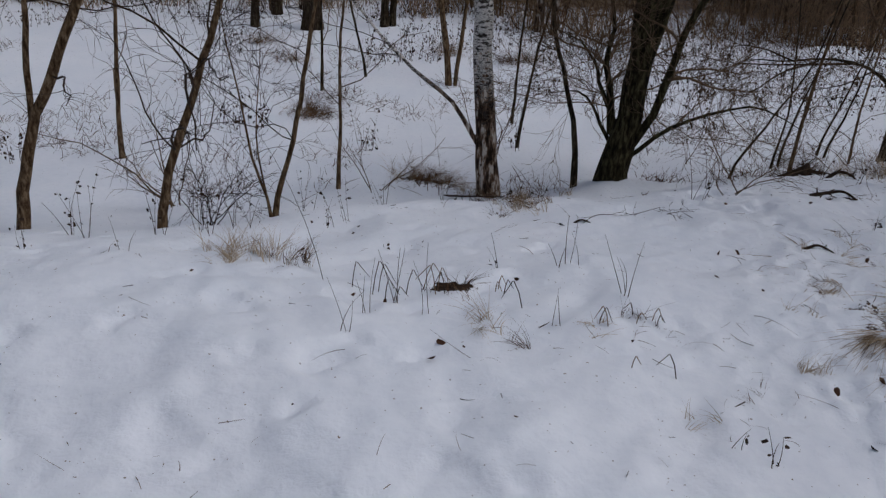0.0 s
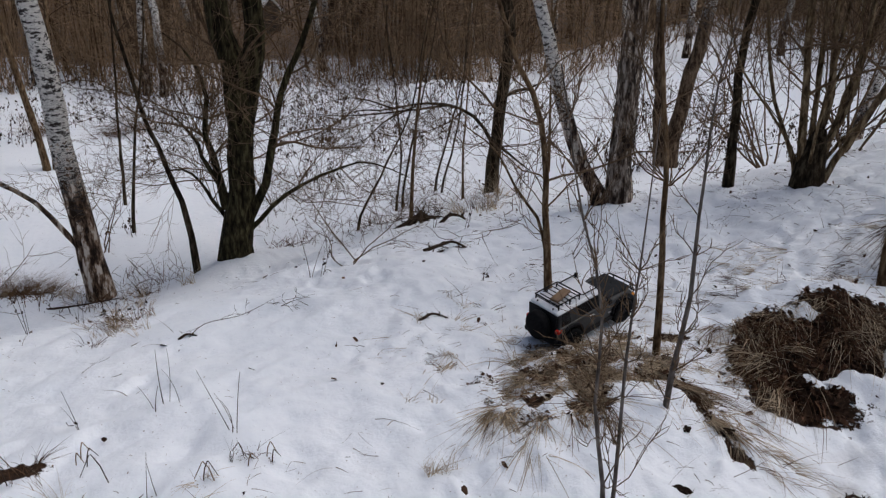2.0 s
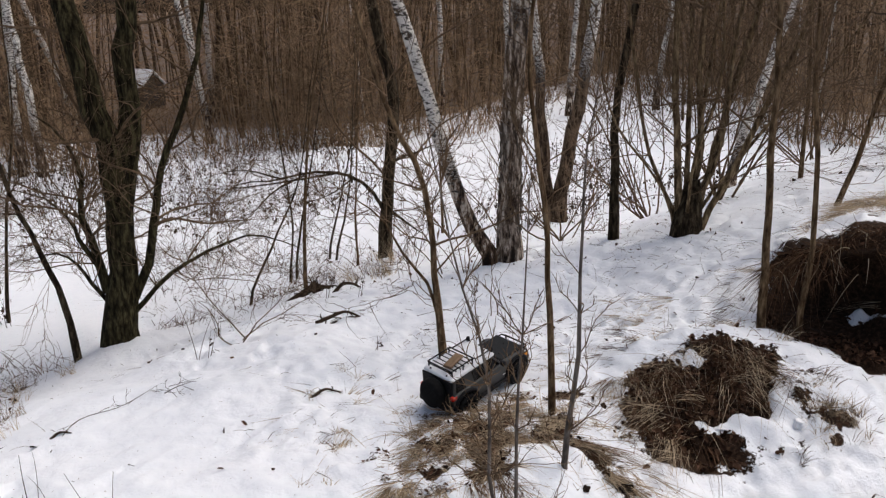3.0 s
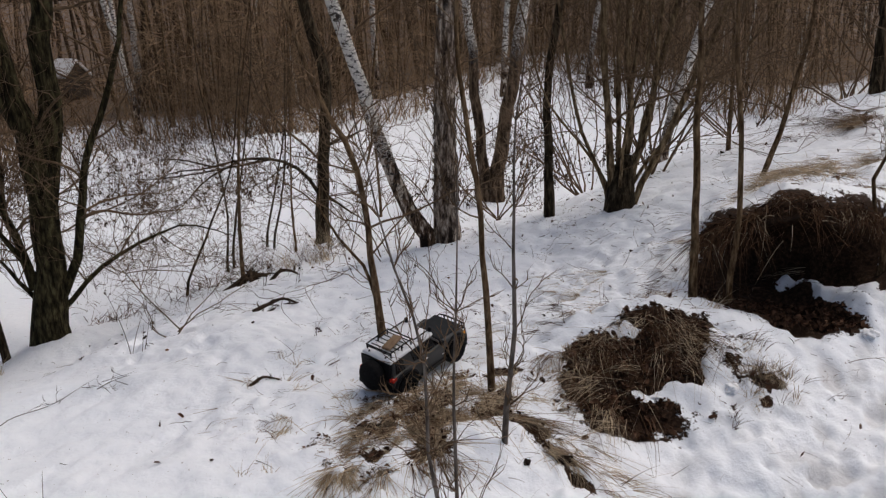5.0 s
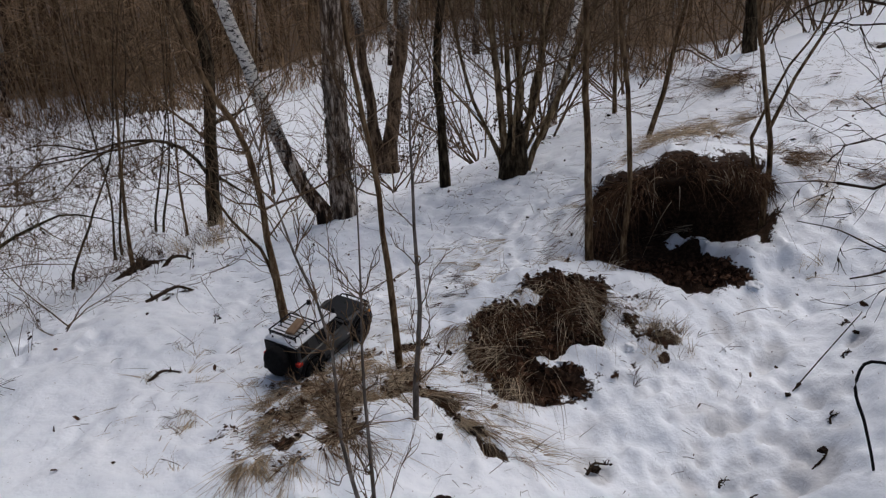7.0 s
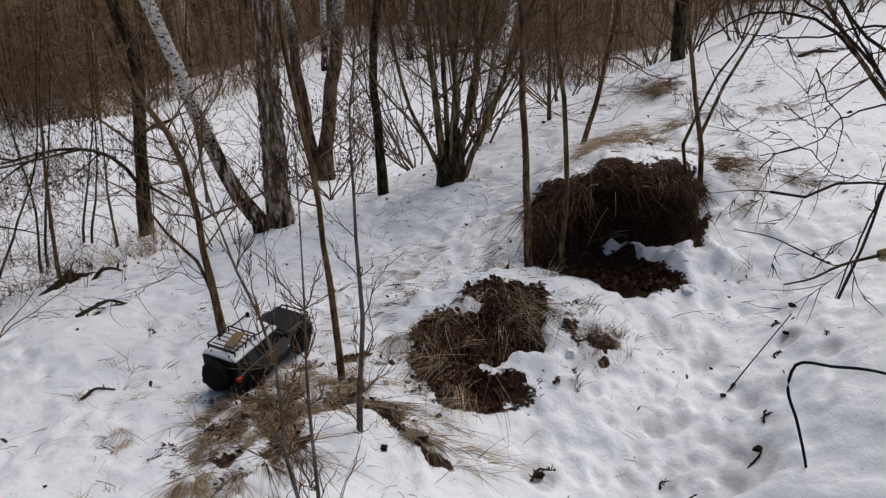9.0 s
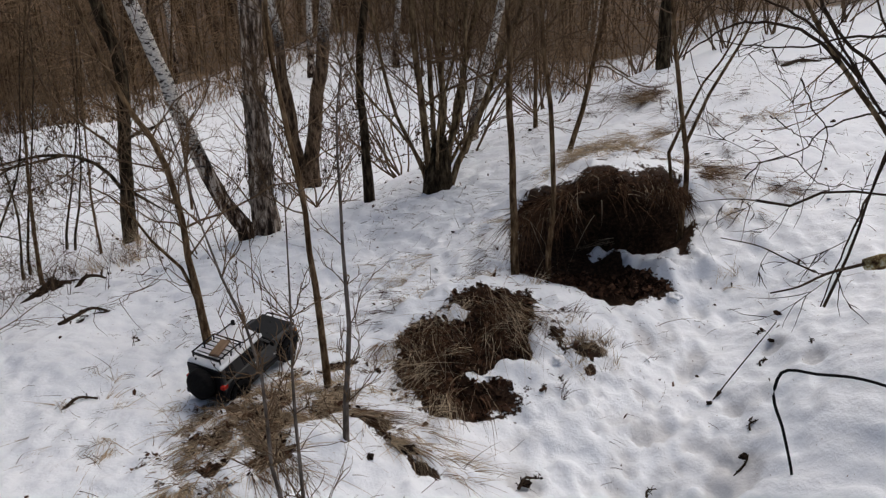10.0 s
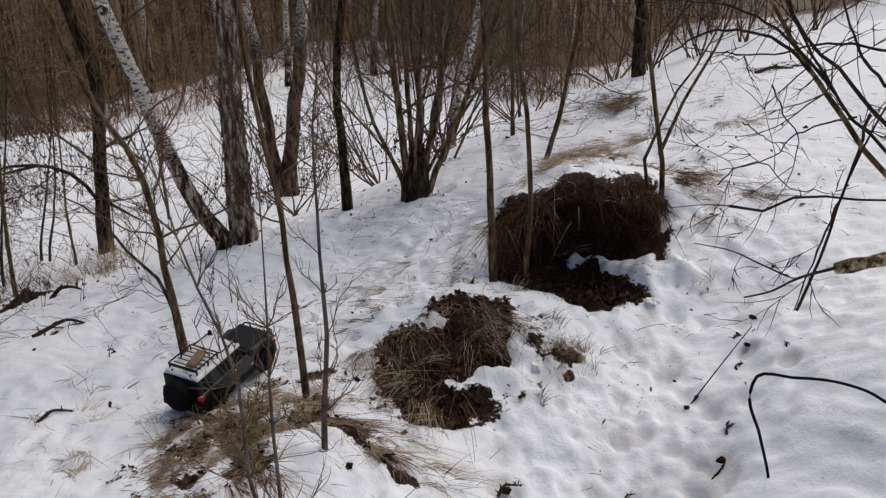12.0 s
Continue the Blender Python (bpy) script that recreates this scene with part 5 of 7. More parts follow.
# brown tussocks on the plain and at the foot of the birch
for k, (x, y, tall, count) in enumerate(((-1.40, 8.12, 0.30, 420), (-1.34, 8.15, 0.24, 260), (-2.55, 11.3, 0.34, 420), (-0.05, 11.1, 0.36, 420), (0.70, 10.6, 0.30, 380), (0.95, 10.7, 0.30, 380), (-2.03, 10.4, 0.26, 300), (-1.14, 8.63, 0.16, 200), (-0.14, 6.22, 0.20, 340), (0.00, 6.16, 0.16, 260), (0.43, 3.97, 0.09, 160), (0.48, 3.94, 0.08, 120), (5.58, 3.26, 0.16, 320), (5.66, 3.22, 0.14, 260), (4.10, 2.56, 0.11, 260), (4.24, 2.23, 0.13, 360), (4.32, 2.20, 0.11, 240), (4.40, 1.88, 0.11, 200), (5.00, 2.80, 0.12, 240), (5.31, 2.41, 0.11, 160), (5.36, 2.29, 0.11, 160), (5.17, 2.57, 0.10, 140), (4.08, 2.01, 0.09, 120))):
    tuft((x, y), tall, count, STRAW_DARK if k % 3 == 1 and x < 3 else STRAW_BROWN if k % 2 or x < 3 else STRAW, 0.05 + 0.004 * y if y > 5 else 0.05, 860 + k, 0.4 if x < 3 else 0.75, "brown tussock of dead grass in the snow", "grass_tussock")
# straw pressed flat on the slope
MATS = ((5.72, 3.30, 0.22, 240, 1), (5.68, 3.36, 0.16, 160, 1), (4.88, 2.98, 0.15, 240, 0), (4.80, 3.05, 0.13, 130, 0), (5.02, 2.82, 0.14, 170, 1), (4.37, 2.29, 0.16, 300, 1), (4.46, 2.22, 0.14, 220, 1), (4.33, 2.36, 0.12, 100, 0), (5.33, 3.46, 0.13, 130, 1), (5.67, 2.62, 0.13, 130, 1), (6.33, 2.56, 0.16, 160, 1), (6.6, 2.5, 0.16, 160, 1), (4.39, 1.89, 0.11, 110, 1), (4.85, 2.43, 0.11, 80, 1), (4.75, 2.30, 0.10, 70, 1), (4.25, 2.05, 0.10, 60, 0), (4.10, 1.95, 0.10, 60, 1), (5.2, 2.4, 0.12, 90, 1), (4.9, 2.1, 0.1, 70, 1), (5.4, 2.9, 0.12, 90, 1), (5.1, 2.62, 0.1, 70, 1),
        (3.98, 2.70, 0.11, 200, 0), (3.90, 2.72, 0.10, 150, 0), (4.03, 2.62, 0.10, 150, 0), (3.86, 2.60, 0.10, 140, 1), (4.1, 2.80, 0.12, 120, 0), (3.22, 3.14, 0.12, 110, 0), (3.05, 3.05, 0.12, 110, 0), (2.95, 2.99, 0.11, 90, 1), (3.4, 2.85, 0.12, 90, 1), (3.32, 2.75, 0.10, 90, 1), (2.70, 3.30, 0.10, 60, 1), (2.50, 2.95, 0.11, 90, 0), (2.62, 2.82, 0.11, 90, 1), (2.78, 2.74, 0.10, 80, 0), (3.14, 3.29, 0.10, 80, 0), (2.88, 3.18, 0.10, 60, 1), (3.55, 3.0, 0.10, 60, 1), (3.66, 2.92, 0.10, 60, 0), (3.05, 2.60, 0.10, 90, 0), (3.12, 2.72, 0.10, 60, 1),
        (1.52, 3.0, 0.10, 60, 1), (1.35, 2.78, 0.09, 50, 0), (1.45, 2.90, 0.09, 50, 1), (1.74, 3.34, 0.12, 80, 1), (1.54, 3.22, 0.10, 60, 1), (1.62, 3.10, 0.11, 60, 0), (1.78, 3.16, 0.10, 50, 1), (1.86, 3.30, 0.10, 40, 1), (1.40, 3.05, 0.09, 36, 0), (2.32, 2.64, 0.10, 110, 1), (2.40, 2.78, 0.10, 80, 0))
for k, (x, y, tall, count, dark) in enumerate(MATS):
    tuft((x, y), tall, count, STRAW_DARK if dark else STRAW, 0.035 + 0.0003 * count, 600 + k, 1.0, "dead straw pressed flat on the snowy slope", "grass_mat")


def weed(at, tall, stems, seed, lean=0.15, leaves=6, label="dry dark weed stalk standing in the snow", name="weed"):
    """A dry weed: thin stalks with a few shrivelled leaves."""
    rng = np.random.default_rng(seed)
    np.random.seed(seed)
    z = ground_z(*at)
    root = thing(name, (at[0], at[1], z), label, "weed")
    l = Heap()
    foot = np.stack([at[0] + rng.normal(size=stems) * 0.012, at[1] + rng.normal(size=stems) * 0.012, np.full(stems, z - 0.02)], -1)
    way = rng.normal(size=(stems, 3)) * np.array([lean, lean, 0]) + np.array([0, 0, 1])
    lines = []
    for k in range(stems):
        h = Heap()
        lines.append(h.stalks(foot[k:k + 1], way[k:k + 1], tall * rng.uniform(0.6, 1.1, 1), rng.uniform(0.0011, 0.0019, 1), rng.normal(size=(1, 3)) * 0.12, 4, 5)[0])
        piece("stalk", h, WEED, root)
    lines = np.array(lines)
    if leaves:
        pick = lines[rng.integers(0, stems, leaves), rng.integers(2, 6, leaves)] + rng.normal(size=(leaves, 3)) * 0.008
        l.leaves(pick - np.array([0, 0, 0.01]), rng.uniform(0.006, 0.014, leaves))
        tagged(piece("foliage", l, WEED, root), kind="stuff")


WEEDS = ((0.70, 2.70, 0.30, 4, 0), (0.55, 2.96, 0.24, 3, 0), (0.44, 2.50, 0.16, 2, 0), (0.28, 2.92, 0.16, 2, 2), (-0.18, 2.52, 0.22, 3, 0), (-0.23, 2.38, 0.18, 3, 0), (-0.09, 2.64, 0.25, 3, 0), (0.03, 2.58, 0.30, 2, 0), (-0.34, 2.80, 0.62, 1, 5), (0.50, 2.95, 0.12, 2, 0),
         (1.32, 4.14, 0.28, 2, 8), (1.36, 4.12, 0.2, 2, 6), (2.22, 4.75, 0.36, 2, 10), (2.3, 4.5, 0.3, 2, 8), (1.55, 4.75, 0.24, 3, 6), (0.42, 4.22, 0.14, 3, 5), (0.22, 5.0, 0.3, 3, 8), (0.05, 4.4, 0.3, 3, 8), (-0.3, 4.6, 0.34, 4, 10), (-0.7, 4.3, 0.3, 4, 8), (2.62, 3.86, 0.22, 2, 5), (1.95, 3.6, 0.14, 2, 4), (0.95, 1.92, 0.12, 3, 6), (-1.53, 3.39, 0.30, 4, 14), (-1.42, 3.30, 0.26, 4, 12), (-1.12, 2.95, 0.14, 3, 5), (-1.12, 3.30, 0.30, 5, 16), (-1.00, 3.42, 0.34, 4, 14), (-0.92, 3.32, 0.28, 3, 10), (-0.90, 3.62, 0.36, 4, 16), (-0.80, 3.55, 0.26, 3, 10), (-0.48, 3.68, 0.18, 3, 10), (-0.40, 3.75, 0.22, 3, 8), (-1.60, 3.08, 0.16, 3, 10), (-1.75, 3.20, 0.20, 3, 10), (0.40, 4.02, 0.14, 5, 12), (0.50, 3.98, 0.12, 4, 10), (-0.17, 3.31, 0.05, 3, 6), (0.88, 1.95, 0.1, 2, 4))
for k, (x, y, tall, stems, leaves) in enumerate(WEEDS):
    weed((x, y), tall, stems, 200 + k, 0.16 if stems > 1 else 0.14, leaves)


def hump_grass():
    """The flattened dead grass on the hump and along the edge of the path."""
    rng = np.random.default_rng(301)
    np.random.seed(301)
    heaps = Heap(), Heap(), Heap()
    # loose wisps over the hump, thin on the snow and thick on the bare patches
    x, y = rng.uniform(1.34, 2.24, 2600), rng.uniform(2.24, 3.02, 2600)
    crowd = np.clip(1.7 * dome(x, y, 1.76, 2.63, 0.42, 0.30, 30), 0, 1) * (0.23 + 0.55 * lumps(x, y, 0.13, 64) + 0.45 * lumps(x, y, 0.06, 65) + 0.7 * dome(x, y, 1.93, 2.60, 0.22, 0.14, 20))
    pick = (rng.uniform(0.18, 1.15, 2600) < crowd) & (np.hypot((x - 2.03) / 0.24, (y - 2.92) / 0.13) > 1)
    wisps = [(px, py, 0, 0.19, 15) for px, py in zip(x[pick], y[pick])]
    # fans along the edge towards the path, round the feet of the saplings and under the toy car
    for cx, cy, rx, ry, turn, count, tall, kind in ((2.11, 2.30, 0.18, 0.05, -80, 18, 0.14, 1), (2.13, 2.12, 0.14, 0.045, -85, 16, 0.15, 1), (2.20, 2.42, 0.12, 0.05, -60, 12, 0.13, 1), (2.05, 2.52, 0.13, 0.07, 0, 17, 0.18, 0), (2.34, 2.66, 0.14, 0.08, 0, 16, 0.12, 0), (2.40, 2.88, 0.20, 0.06, 20, 10, 0.09, 0), (2.10, 2.72, 0.18, 0.05, 16, 15, 0.12, 0), (1.88, 2.72, 0.12, 0.05, 30, 10, 0.13, 0), (1.72, 2.86, 0.12, 0.08, 30, 16, 0.12, 0), (1.74, 2.50, 0.05, 0.05, 0, 9, 0.26, 0), (1.60, 2.66, 0.05, 0.05, 0, 8, 0.22, 0)):
        u, v = rng.normal(size=count) * rx * 0.7, rng.normal(size=count) * ry * 0.7
        c, s = math.cos(radians(turn)), math.sin(radians(turn))
        wisps += [(px, py, kind, tall, 16) for px, py in zip(cx + u * c - v * s, cy + u * s + v * c)]
    for px, py, kind, tall, blades in wisps:
        n = rng.integers(blades // 3, 2 * blades)
        lie = rng.normal(size=3) * np.array([0.75, 0.75, 0.08]) + (np.array([0.25, -0.75, 0.0]) if kind else np.array([-0.42, -0.50, 0.0]))
        x, y = px + rng.normal(size=n) * 0.013, py + rng.normal(size=n) * 0.013
        foot = np.stack([x, y, height(x, y) - 0.004], -1)
        way = lie + rng.normal(size=(n, 3)) * np.array([0.28, 0.28, 0.08]) + np.array([0, 0, rng.uniform(0.02, 0.22)])
        bend = lie * 0.2 + np.array([0, 0, -0.7]) * rng.uniform(0.6, 1.1, (n, 1)) + rng.normal(size=(n, 3)) * 0.16
        length = tall * rng.uniform(0.35, 1.25, n) * rng.uniform(0.6, 1.15)
        heaps[rng.choice(3, p=(0.72, 0.21, 0.07))].blades(foot, way, length, rng.uniform(0.0012, 0.0026, n), bend, 5)
    # chaff: short broken straws that lie about
    n = 1700
    x, y = 1.80 + rng.normal(size=n) * 0.20, 2.60 + rng.normal(size=n) * 0.17
    keep = lumps(x, y, 0.13, 64) + 0.6 * lumps(x, y, 0.05, 63) > -0.1
    x, y = x[keep], y[keep]
    n = len(x)
    way = rng.normal(size=(n, 3)) * np.array([1, 1, 0.12])
    heaps[1].blades(np.stack([x, y, height(x, y) + 0.004], -1), way, rng.uniform(0.02, 0.07, n), rng.uniform(0.0012, 0.0026, n), rng.normal(size=(n, 3)) * 0.15 - np.array([0, 0, 0.25]), 3)
    litter = Heap()
    n = 1300
    x, y = 1.78 + rng.normal(size=n) * 0.26, 2.58 + rng.normal(size=n) * 0.20
    keep = bare(x, y)[0] > 0.34
    x, y = x[keep], y[keep]
    litter.leaves(np.stack([x, y, height(x, y) + rng.uniform(-0.006, 0.012, len(x))], -1), rng.uniform(0.005, 0.013, len(x)), 0.4)
    stuff("rotten_leaves", litter, LITTER, "dark rotten leaves among the dead grass", "leaves")
    stuff("flattened_grass", heaps[0], STRAW, "flattened pale dead grass on the hump", "grass")
    stuff("brown_grass", heaps[1], STRAW_BROWN, "flattened brown dead grass on the hump", "grass")
    stuff("rotten_grass", heaps[2], STRAW_DARK, "flattened dark dead grass on the hump", "grass")


hump_grass()


def bank_litter():
    """Leaves, roots and straw on the bare bank and round the burrow."""
    rng = np.random.default_rng(302)
    np.random.seed(302)
    leaf, root, pale, humus = Heap(), Heap(), Heap(), Heap()
    n = 3400
    x, y = 2.64 + rng.normal(size=n) * 0.22, 2.36 + rng.normal(size=n) * 0.19
    keep = bare(x, y)[0] > 0.5
    x, y = x[keep], y[keep]
    leaf.leaves(np.stack([x, y, height(x, y) - 0.008 + rng.uniform(0, 0.022, len(x))], -1), 0.007 + 0.016 * rng.uniform(0, 1, len(x)) ** 2, 0.45)
    # long straws that hang down the bank in wisps
    wisps = 64
    wx, wy = rng.uniform(2.36, 2.96, wisps), rng.uniform(2.22, 2.62, wisps)
    lie = rng.normal(size=(wisps, 3)) * np.array([0.75, 0.75, 0.10]) + np.array([-0.65, -0.5, 0.0])
    n = 900
    k = rng.integers(0, wisps, n)
    x, y = wx[k] + rng.normal(size=n) * 0.02, wy[k] + rng.normal(size=n) * 0.02
    keep = bare(x, y)[0] > 0.42
    k, x, y = k[keep], x[keep], y[keep]
    n = len(x)
    foot = np.stack([x, y, height(x, y) + 0.012], -1)
    way = lie[k] + rng.normal(size=(n, 3)) * np.array([0.22, 0.22, 0.14]) + np.array([0, 0, 0.22])
    bend = rng.normal(size=(n, 3)) * 0.25 + np.array([-0.1, -0.1, -0.5])
    half = rng.uniform(size=wisps)[k] < 0.32
    length = rng.uniform(0.10, 0.30, n)
    root.blades(foot[half], way[half], length[half], rng.uniform(0.0016, 0.003, half.sum()), bend[half], 5)
    pale.blades(foot[~half], way[~half], length[~half] * 0.85, rng.uniform(0.0012, 0.0021, (~half).sum()), bend[~half], 5)
    # straws that hang over the pit's upper rim
    n = 520
    u = rng.uniform(0, 1, n)
    clump = lumps(u * 3, u * 0, 0.12, 71) + 0.5
    u = u[rng.uniform(0.1, 1, n) < clump]
    n = len(u)
    x, y = np.interp(u, (0, 0.3, 0.6, 0.85, 1), (2.44, 2.62, 2.82, 2.95, 2.96)) + rng.normal(size=n) * 0.022, np.interp(u, (0, 0.3, 0.6, 0.85, 1), (2.60, 2.585, 2.50, 2.36, 2.28)) + rng.normal(size=n) * 0.022
    foot = np.stack([x, y, height(x, y) - 0.004], -1)
    way = rng.normal(size=(n, 3)) * np.array([0.5, 0.5, 0.12]) + np.array([-0.45, -0.75, 0.28])
    bend = rng.normal(size=(n, 3)) * 0.2 + np.array([-0.1, -0.15, -0.75])
    half = rng.uniform(size=n) < 0.4
    length = rng.uniform(0.06, 0.17, n)
    root.blades(foot[half], way[half], length[half], rng.uniform(0.0016, 0.003, half.sum()), bend[half], 5)
    pale.blades(foot[~half], way[~half], length[~half], rng.uniform(0.0012, 0.0022, (~half).sum()), bend[~half], 5)
    # straws that drape over the mouth of the burrow
    n = 120
    w = np.where(rng.uniform(size=n) < 0.6, rng.uniform(-0.36, -0.10, n), rng.uniform(-0.36, 0.30, n))
    q = -0.19 * np.sqrt(np.clip(1 - (w / 0.40) ** 2, 0, 1)) + 0.02 + rng.normal(size=n) * 0.02
    x, y = BURROW[0] - BURROW_WAY[0] * q - BURROW_WAY[1] * w, BURROW[1] - BURROW_WAY[1] * q + BURROW_WAY[0] * w
    foot = np.stack([x, y, height(x - BURROW_WAY[0] * 0.56, y - BURROW_WAY[1] * 0.56) - rng.uniform(0.0, 0.10, n)], -1)
    side = rng.normal(size=n) * 0.5
    way = np.stack([BURROW_WAY[0] * 0.5 - BURROW_WAY[1] * side, BURROW_WAY[1] * 0.5 + BURROW_WAY[0] * side, rng.uniform(-0.6, 0.35, n)], -1)
    bend = rng.normal(size=(n, 3)) * 0.2 + np.array([0, 0, -0.65])
    half = rng.uniform(size=n) < 0.8
    length = rng.uniform(0.08, 0.22, n)
    root.blades(foot[half], way[half], length[half], 0.0030, bend[half], 6)
    pale.blades(foot[~half], way[~half], length[~half] * 0.8, 0.0024, bend[~half], 6)
    # the thatch that hangs over the hollow
    n = 1700
    w = rng.uniform(-0.38, 0.38, n)
    rise = np.sqrt(np.clip(1 - (w / 0.38) ** 2, 0, 1))
    q = -0.17 * rise + rng.normal(size=n) * 0.03 + 0.06
    x = BURROW[0] - BURROW_WAY[0] * q - BURROW_WAY[1] * w
    y = BURROW[1] - BURROW_WAY[1] * q + BURROW_WAY[0] * w
    back_x, back_y = x - BURROW_WAY[0] * 0.56, y - BURROW_WAY[1] * 0.56
    foot = np.stack([x, y, height(back_x, back_y) + rng.uniform(-0.05, 0.01, n)], -1)
    fall = np.sign(w) * (0.2 + np.abs(w) / 0.9)
    way = rng.normal(size=(n, 3)) * 0.7 + np.stack([BURROW_WAY[0] * 0.35 - BURROW_WAY[1] * fall, BURROW_WAY[1] * 0.35 + BURROW_WAY[0] * fall, 0.05 - 2.6 * np.abs(w)], -1)
    bend = rng.normal(size=(n, 3)) * 0.2 + np.array([BURROW_WAY[0] * 0.15, BURROW_WAY[1] * 0.15, -0.4])
    half = rng.uniform(size=n) < 0.93
    length = rng.uniform(0.03, 0.09, n) * np.where(w < -0.16, 1.6, np.where(np.abs(w - 0.05) < 0.16, 0.6, 1.0))
    humus.blades(foot[half], way[half], length[half], 0.0034, bend[half], 4)
    lone = rng.uniform(size=n) < np.where(w < 0, 0.09, 0.03)
    root.blades(foot[lone], way[lone] * 0.6, length[lone] * 2.3, 0.0030, bend[lone], 6)
    pale.blades(foot[~half], way[~half], length[~half], 0.0026, bend[~half], 4)
    some = rng.uniform(size=n) < 0.18
    root.blades(foot[some] + rng.normal(size=(some.sum(), 3)) * 0.012, rng.normal(size=(some.sum(), 3)) * np.array([1, 1, 0.6]), rng.uniform(0.03, 0.09, some.sum()), 0.0032, rng.normal(size=(some.sum(), 3)) * 0.35, 4)
    leaf.leaves(foot[~some][:240] + rng.normal(size=(min(240, (~some).sum()), 3)) * 0.012, rng.uniform(0.006, 0.015, min(240, (~some).sum())), 0.2)
    n = 1400
    w, q = rng.uniform(-0.40, 0.40, n), rng.uniform(-0.36, -0.06, n)
    x = BURROW[0] - BURROW_WAY[0] * q - BURROW_WAY[1] * w
    y = BURROW[1] - BURROW_WAY[1] * q + BURROW_WAY[0] * w
    keep = bare(x, y)[0] > 0.5
    x, y = x[keep], y[keep]
    leaf.leaves(np.stack([x, y, height(x, y) - 0.01 + rng.uniform(0, 0.025, len(x))], -1), rng.uniform(0.008, 0.022, len(x)), 0.4)
    stuff("leaf_litter", leaf, LITTER, "dark dead leaves on the bare earth", "leaves")
    stuff("rotten_thatch", humus, HUMUS, "dark rotten thatch of roots and grass on the burrow", "roots")
    stuff("hanging_roots", root, STRAW_DARK, "dark roots and dead grass hanging from the bank", "roots")
    stuff("hanging_straw", pale, STRAW, "pale dead grass hanging from the bank", "grass")


bank_litter()


def lump(name, at, size, flat, seed, material, label, category, group="", turn=None, sink=0.12):
    """A loose rough lump lying on the ground."""
    rng = np.random.default_rng(seed)
    bm = bmesh.new()
    bmesh.ops.create_icosphere(bm, subdivisions=4, radius=1.0)
    off = Vector(rng.uniform(0, 50, 3))
    for v in bm.verts:
        v.co *= 1 + 0.7 * noise.noise(v.co * 1.2 + off) + 0.2 * noise.noise(v.co * 3.0 + off) + 0.04 * noise.noise(v.co * 8 + off)
        v.co = Vector((v.co.x * size, v.co.y * size * flat, v.co.z * size * 0.45))
    me = bpy.data.meshes.new(name)
    bm.to_mesh(me)
    bm.free()
    me.materials.append(material)
    for p in me.polygons:
        p.use_smooth = True
    ob = tagged(new(name, me), label, category, group)
    ob.location = (at[0], at[1], ground_z(*at) + size * sink)
    ob.rotation_euler = (0, 0, rng.uniform(0, 3.1) if turn is None else radians(turn))


for k, (x, y, size, flat, turn) in enumerate(((2.60, 2.24, 0.022, 0.6, -38), (2.83, 2.10, 0.03, 0.7, 20), (3.50, 1.98, 0.035, 0.7, 50))):
    lump("snow_lump", (x, y), size, flat, 400 + k, CLOD, "lump of snow lying on the dark earth", "snow lump", "snow lumps on the bare bank", turn, 0.05)
for k, (x, y, size, flat) in enumerate(((1.80, 2.01, 0.030, 0.45), (2.08, 2.15, 0.024, 0.45), (1.97, 2.20, 0.016, 0.7),  (2.30, 1.86, 0.018, 0.7), (2.76, 1.37, 0.014, 0.8), (3.34, 1.52, 0.012, 0.8), (3.0, 1.59, 0.012, 0.8), (2.36, 5.25, 0.05, 0.6), (0.76, 4.27, 0.018, 0.6))):
    lump("earth_clod", (x, y), size, flat, 440 + k, SOIL, "dark clod of earth and roots on the snow", "clod", "clods on the snow", None, 0.02)


def plain_weeds():
    """The dry weeds that stand all over the snowy plain."""
    rng = np.random.default_rng(303)
    np.random.seed(303)
    n = 9000
    az = np.radians(rng.uniform(-48, 60, n))
    away = rng.uniform(5.6, 15.5, n)
    x, y = 0.5 + np.sin(az) * away, 0.5 + np.cos(az) * away
    thick = lumps(x, y, 1.7, 21) + 0.8 * lumps(x, y, 0.6, 22) + 1.2 * dome(x, y, 3.0, 9.6, 1.8, 1.1) - 0.1 - 0.35 * np.exp(-((x + 0.3) / 1.4) ** 2) * (away < 8) + 0.25 * (away > 9.5) * (x < 2)
    crest = 3.1 + 0.3 * np.maximum(x, -5.0) - 0.5 * soft(x - 3.4, 0.25)
    keep = (thick > 0.38) & (y - crest > 1.9) & (away < wood_edge(x, y) + 0.5)
    x, y = x[keep], y[keep]
    n = len(x)
    foot = np.stack([x, y, height(x, y) - 0.02], -1)
    tall = rng.uniform(0.08, 0.34, n) * (0.7 + 0.04 * np.hypot(x, y))
    h, leaf = Heap(), Heap()
    lines = h.stalks(foot, rng.normal(size=(n, 3)) * np.array([0.16, 0.16, 0]) + np.array([0, 0, 1]), tall, rng.uniform(0.0018, 0.004, n), rng.normal(size=(n, 3)) * 0.1, 3, 4)
    k = 6
    pick = lines[np.repeat(np.arange(n), k), rng.integers(1, 5, n * k)] + rng.normal(size=(n * k, 3)) * 0.02
    leaf.leaves(pick, rng.uniform(0.008, 0.026, n * k), -2.5)
    stuff("dry_weeds", h, WEED, "dry brown weed stalks all over the snowy plain", "weeds")
    stuff("weed_leaves", leaf, WEED, "shrivelled brown leaves on the dry weeds", "leaves")


plain_weeds()


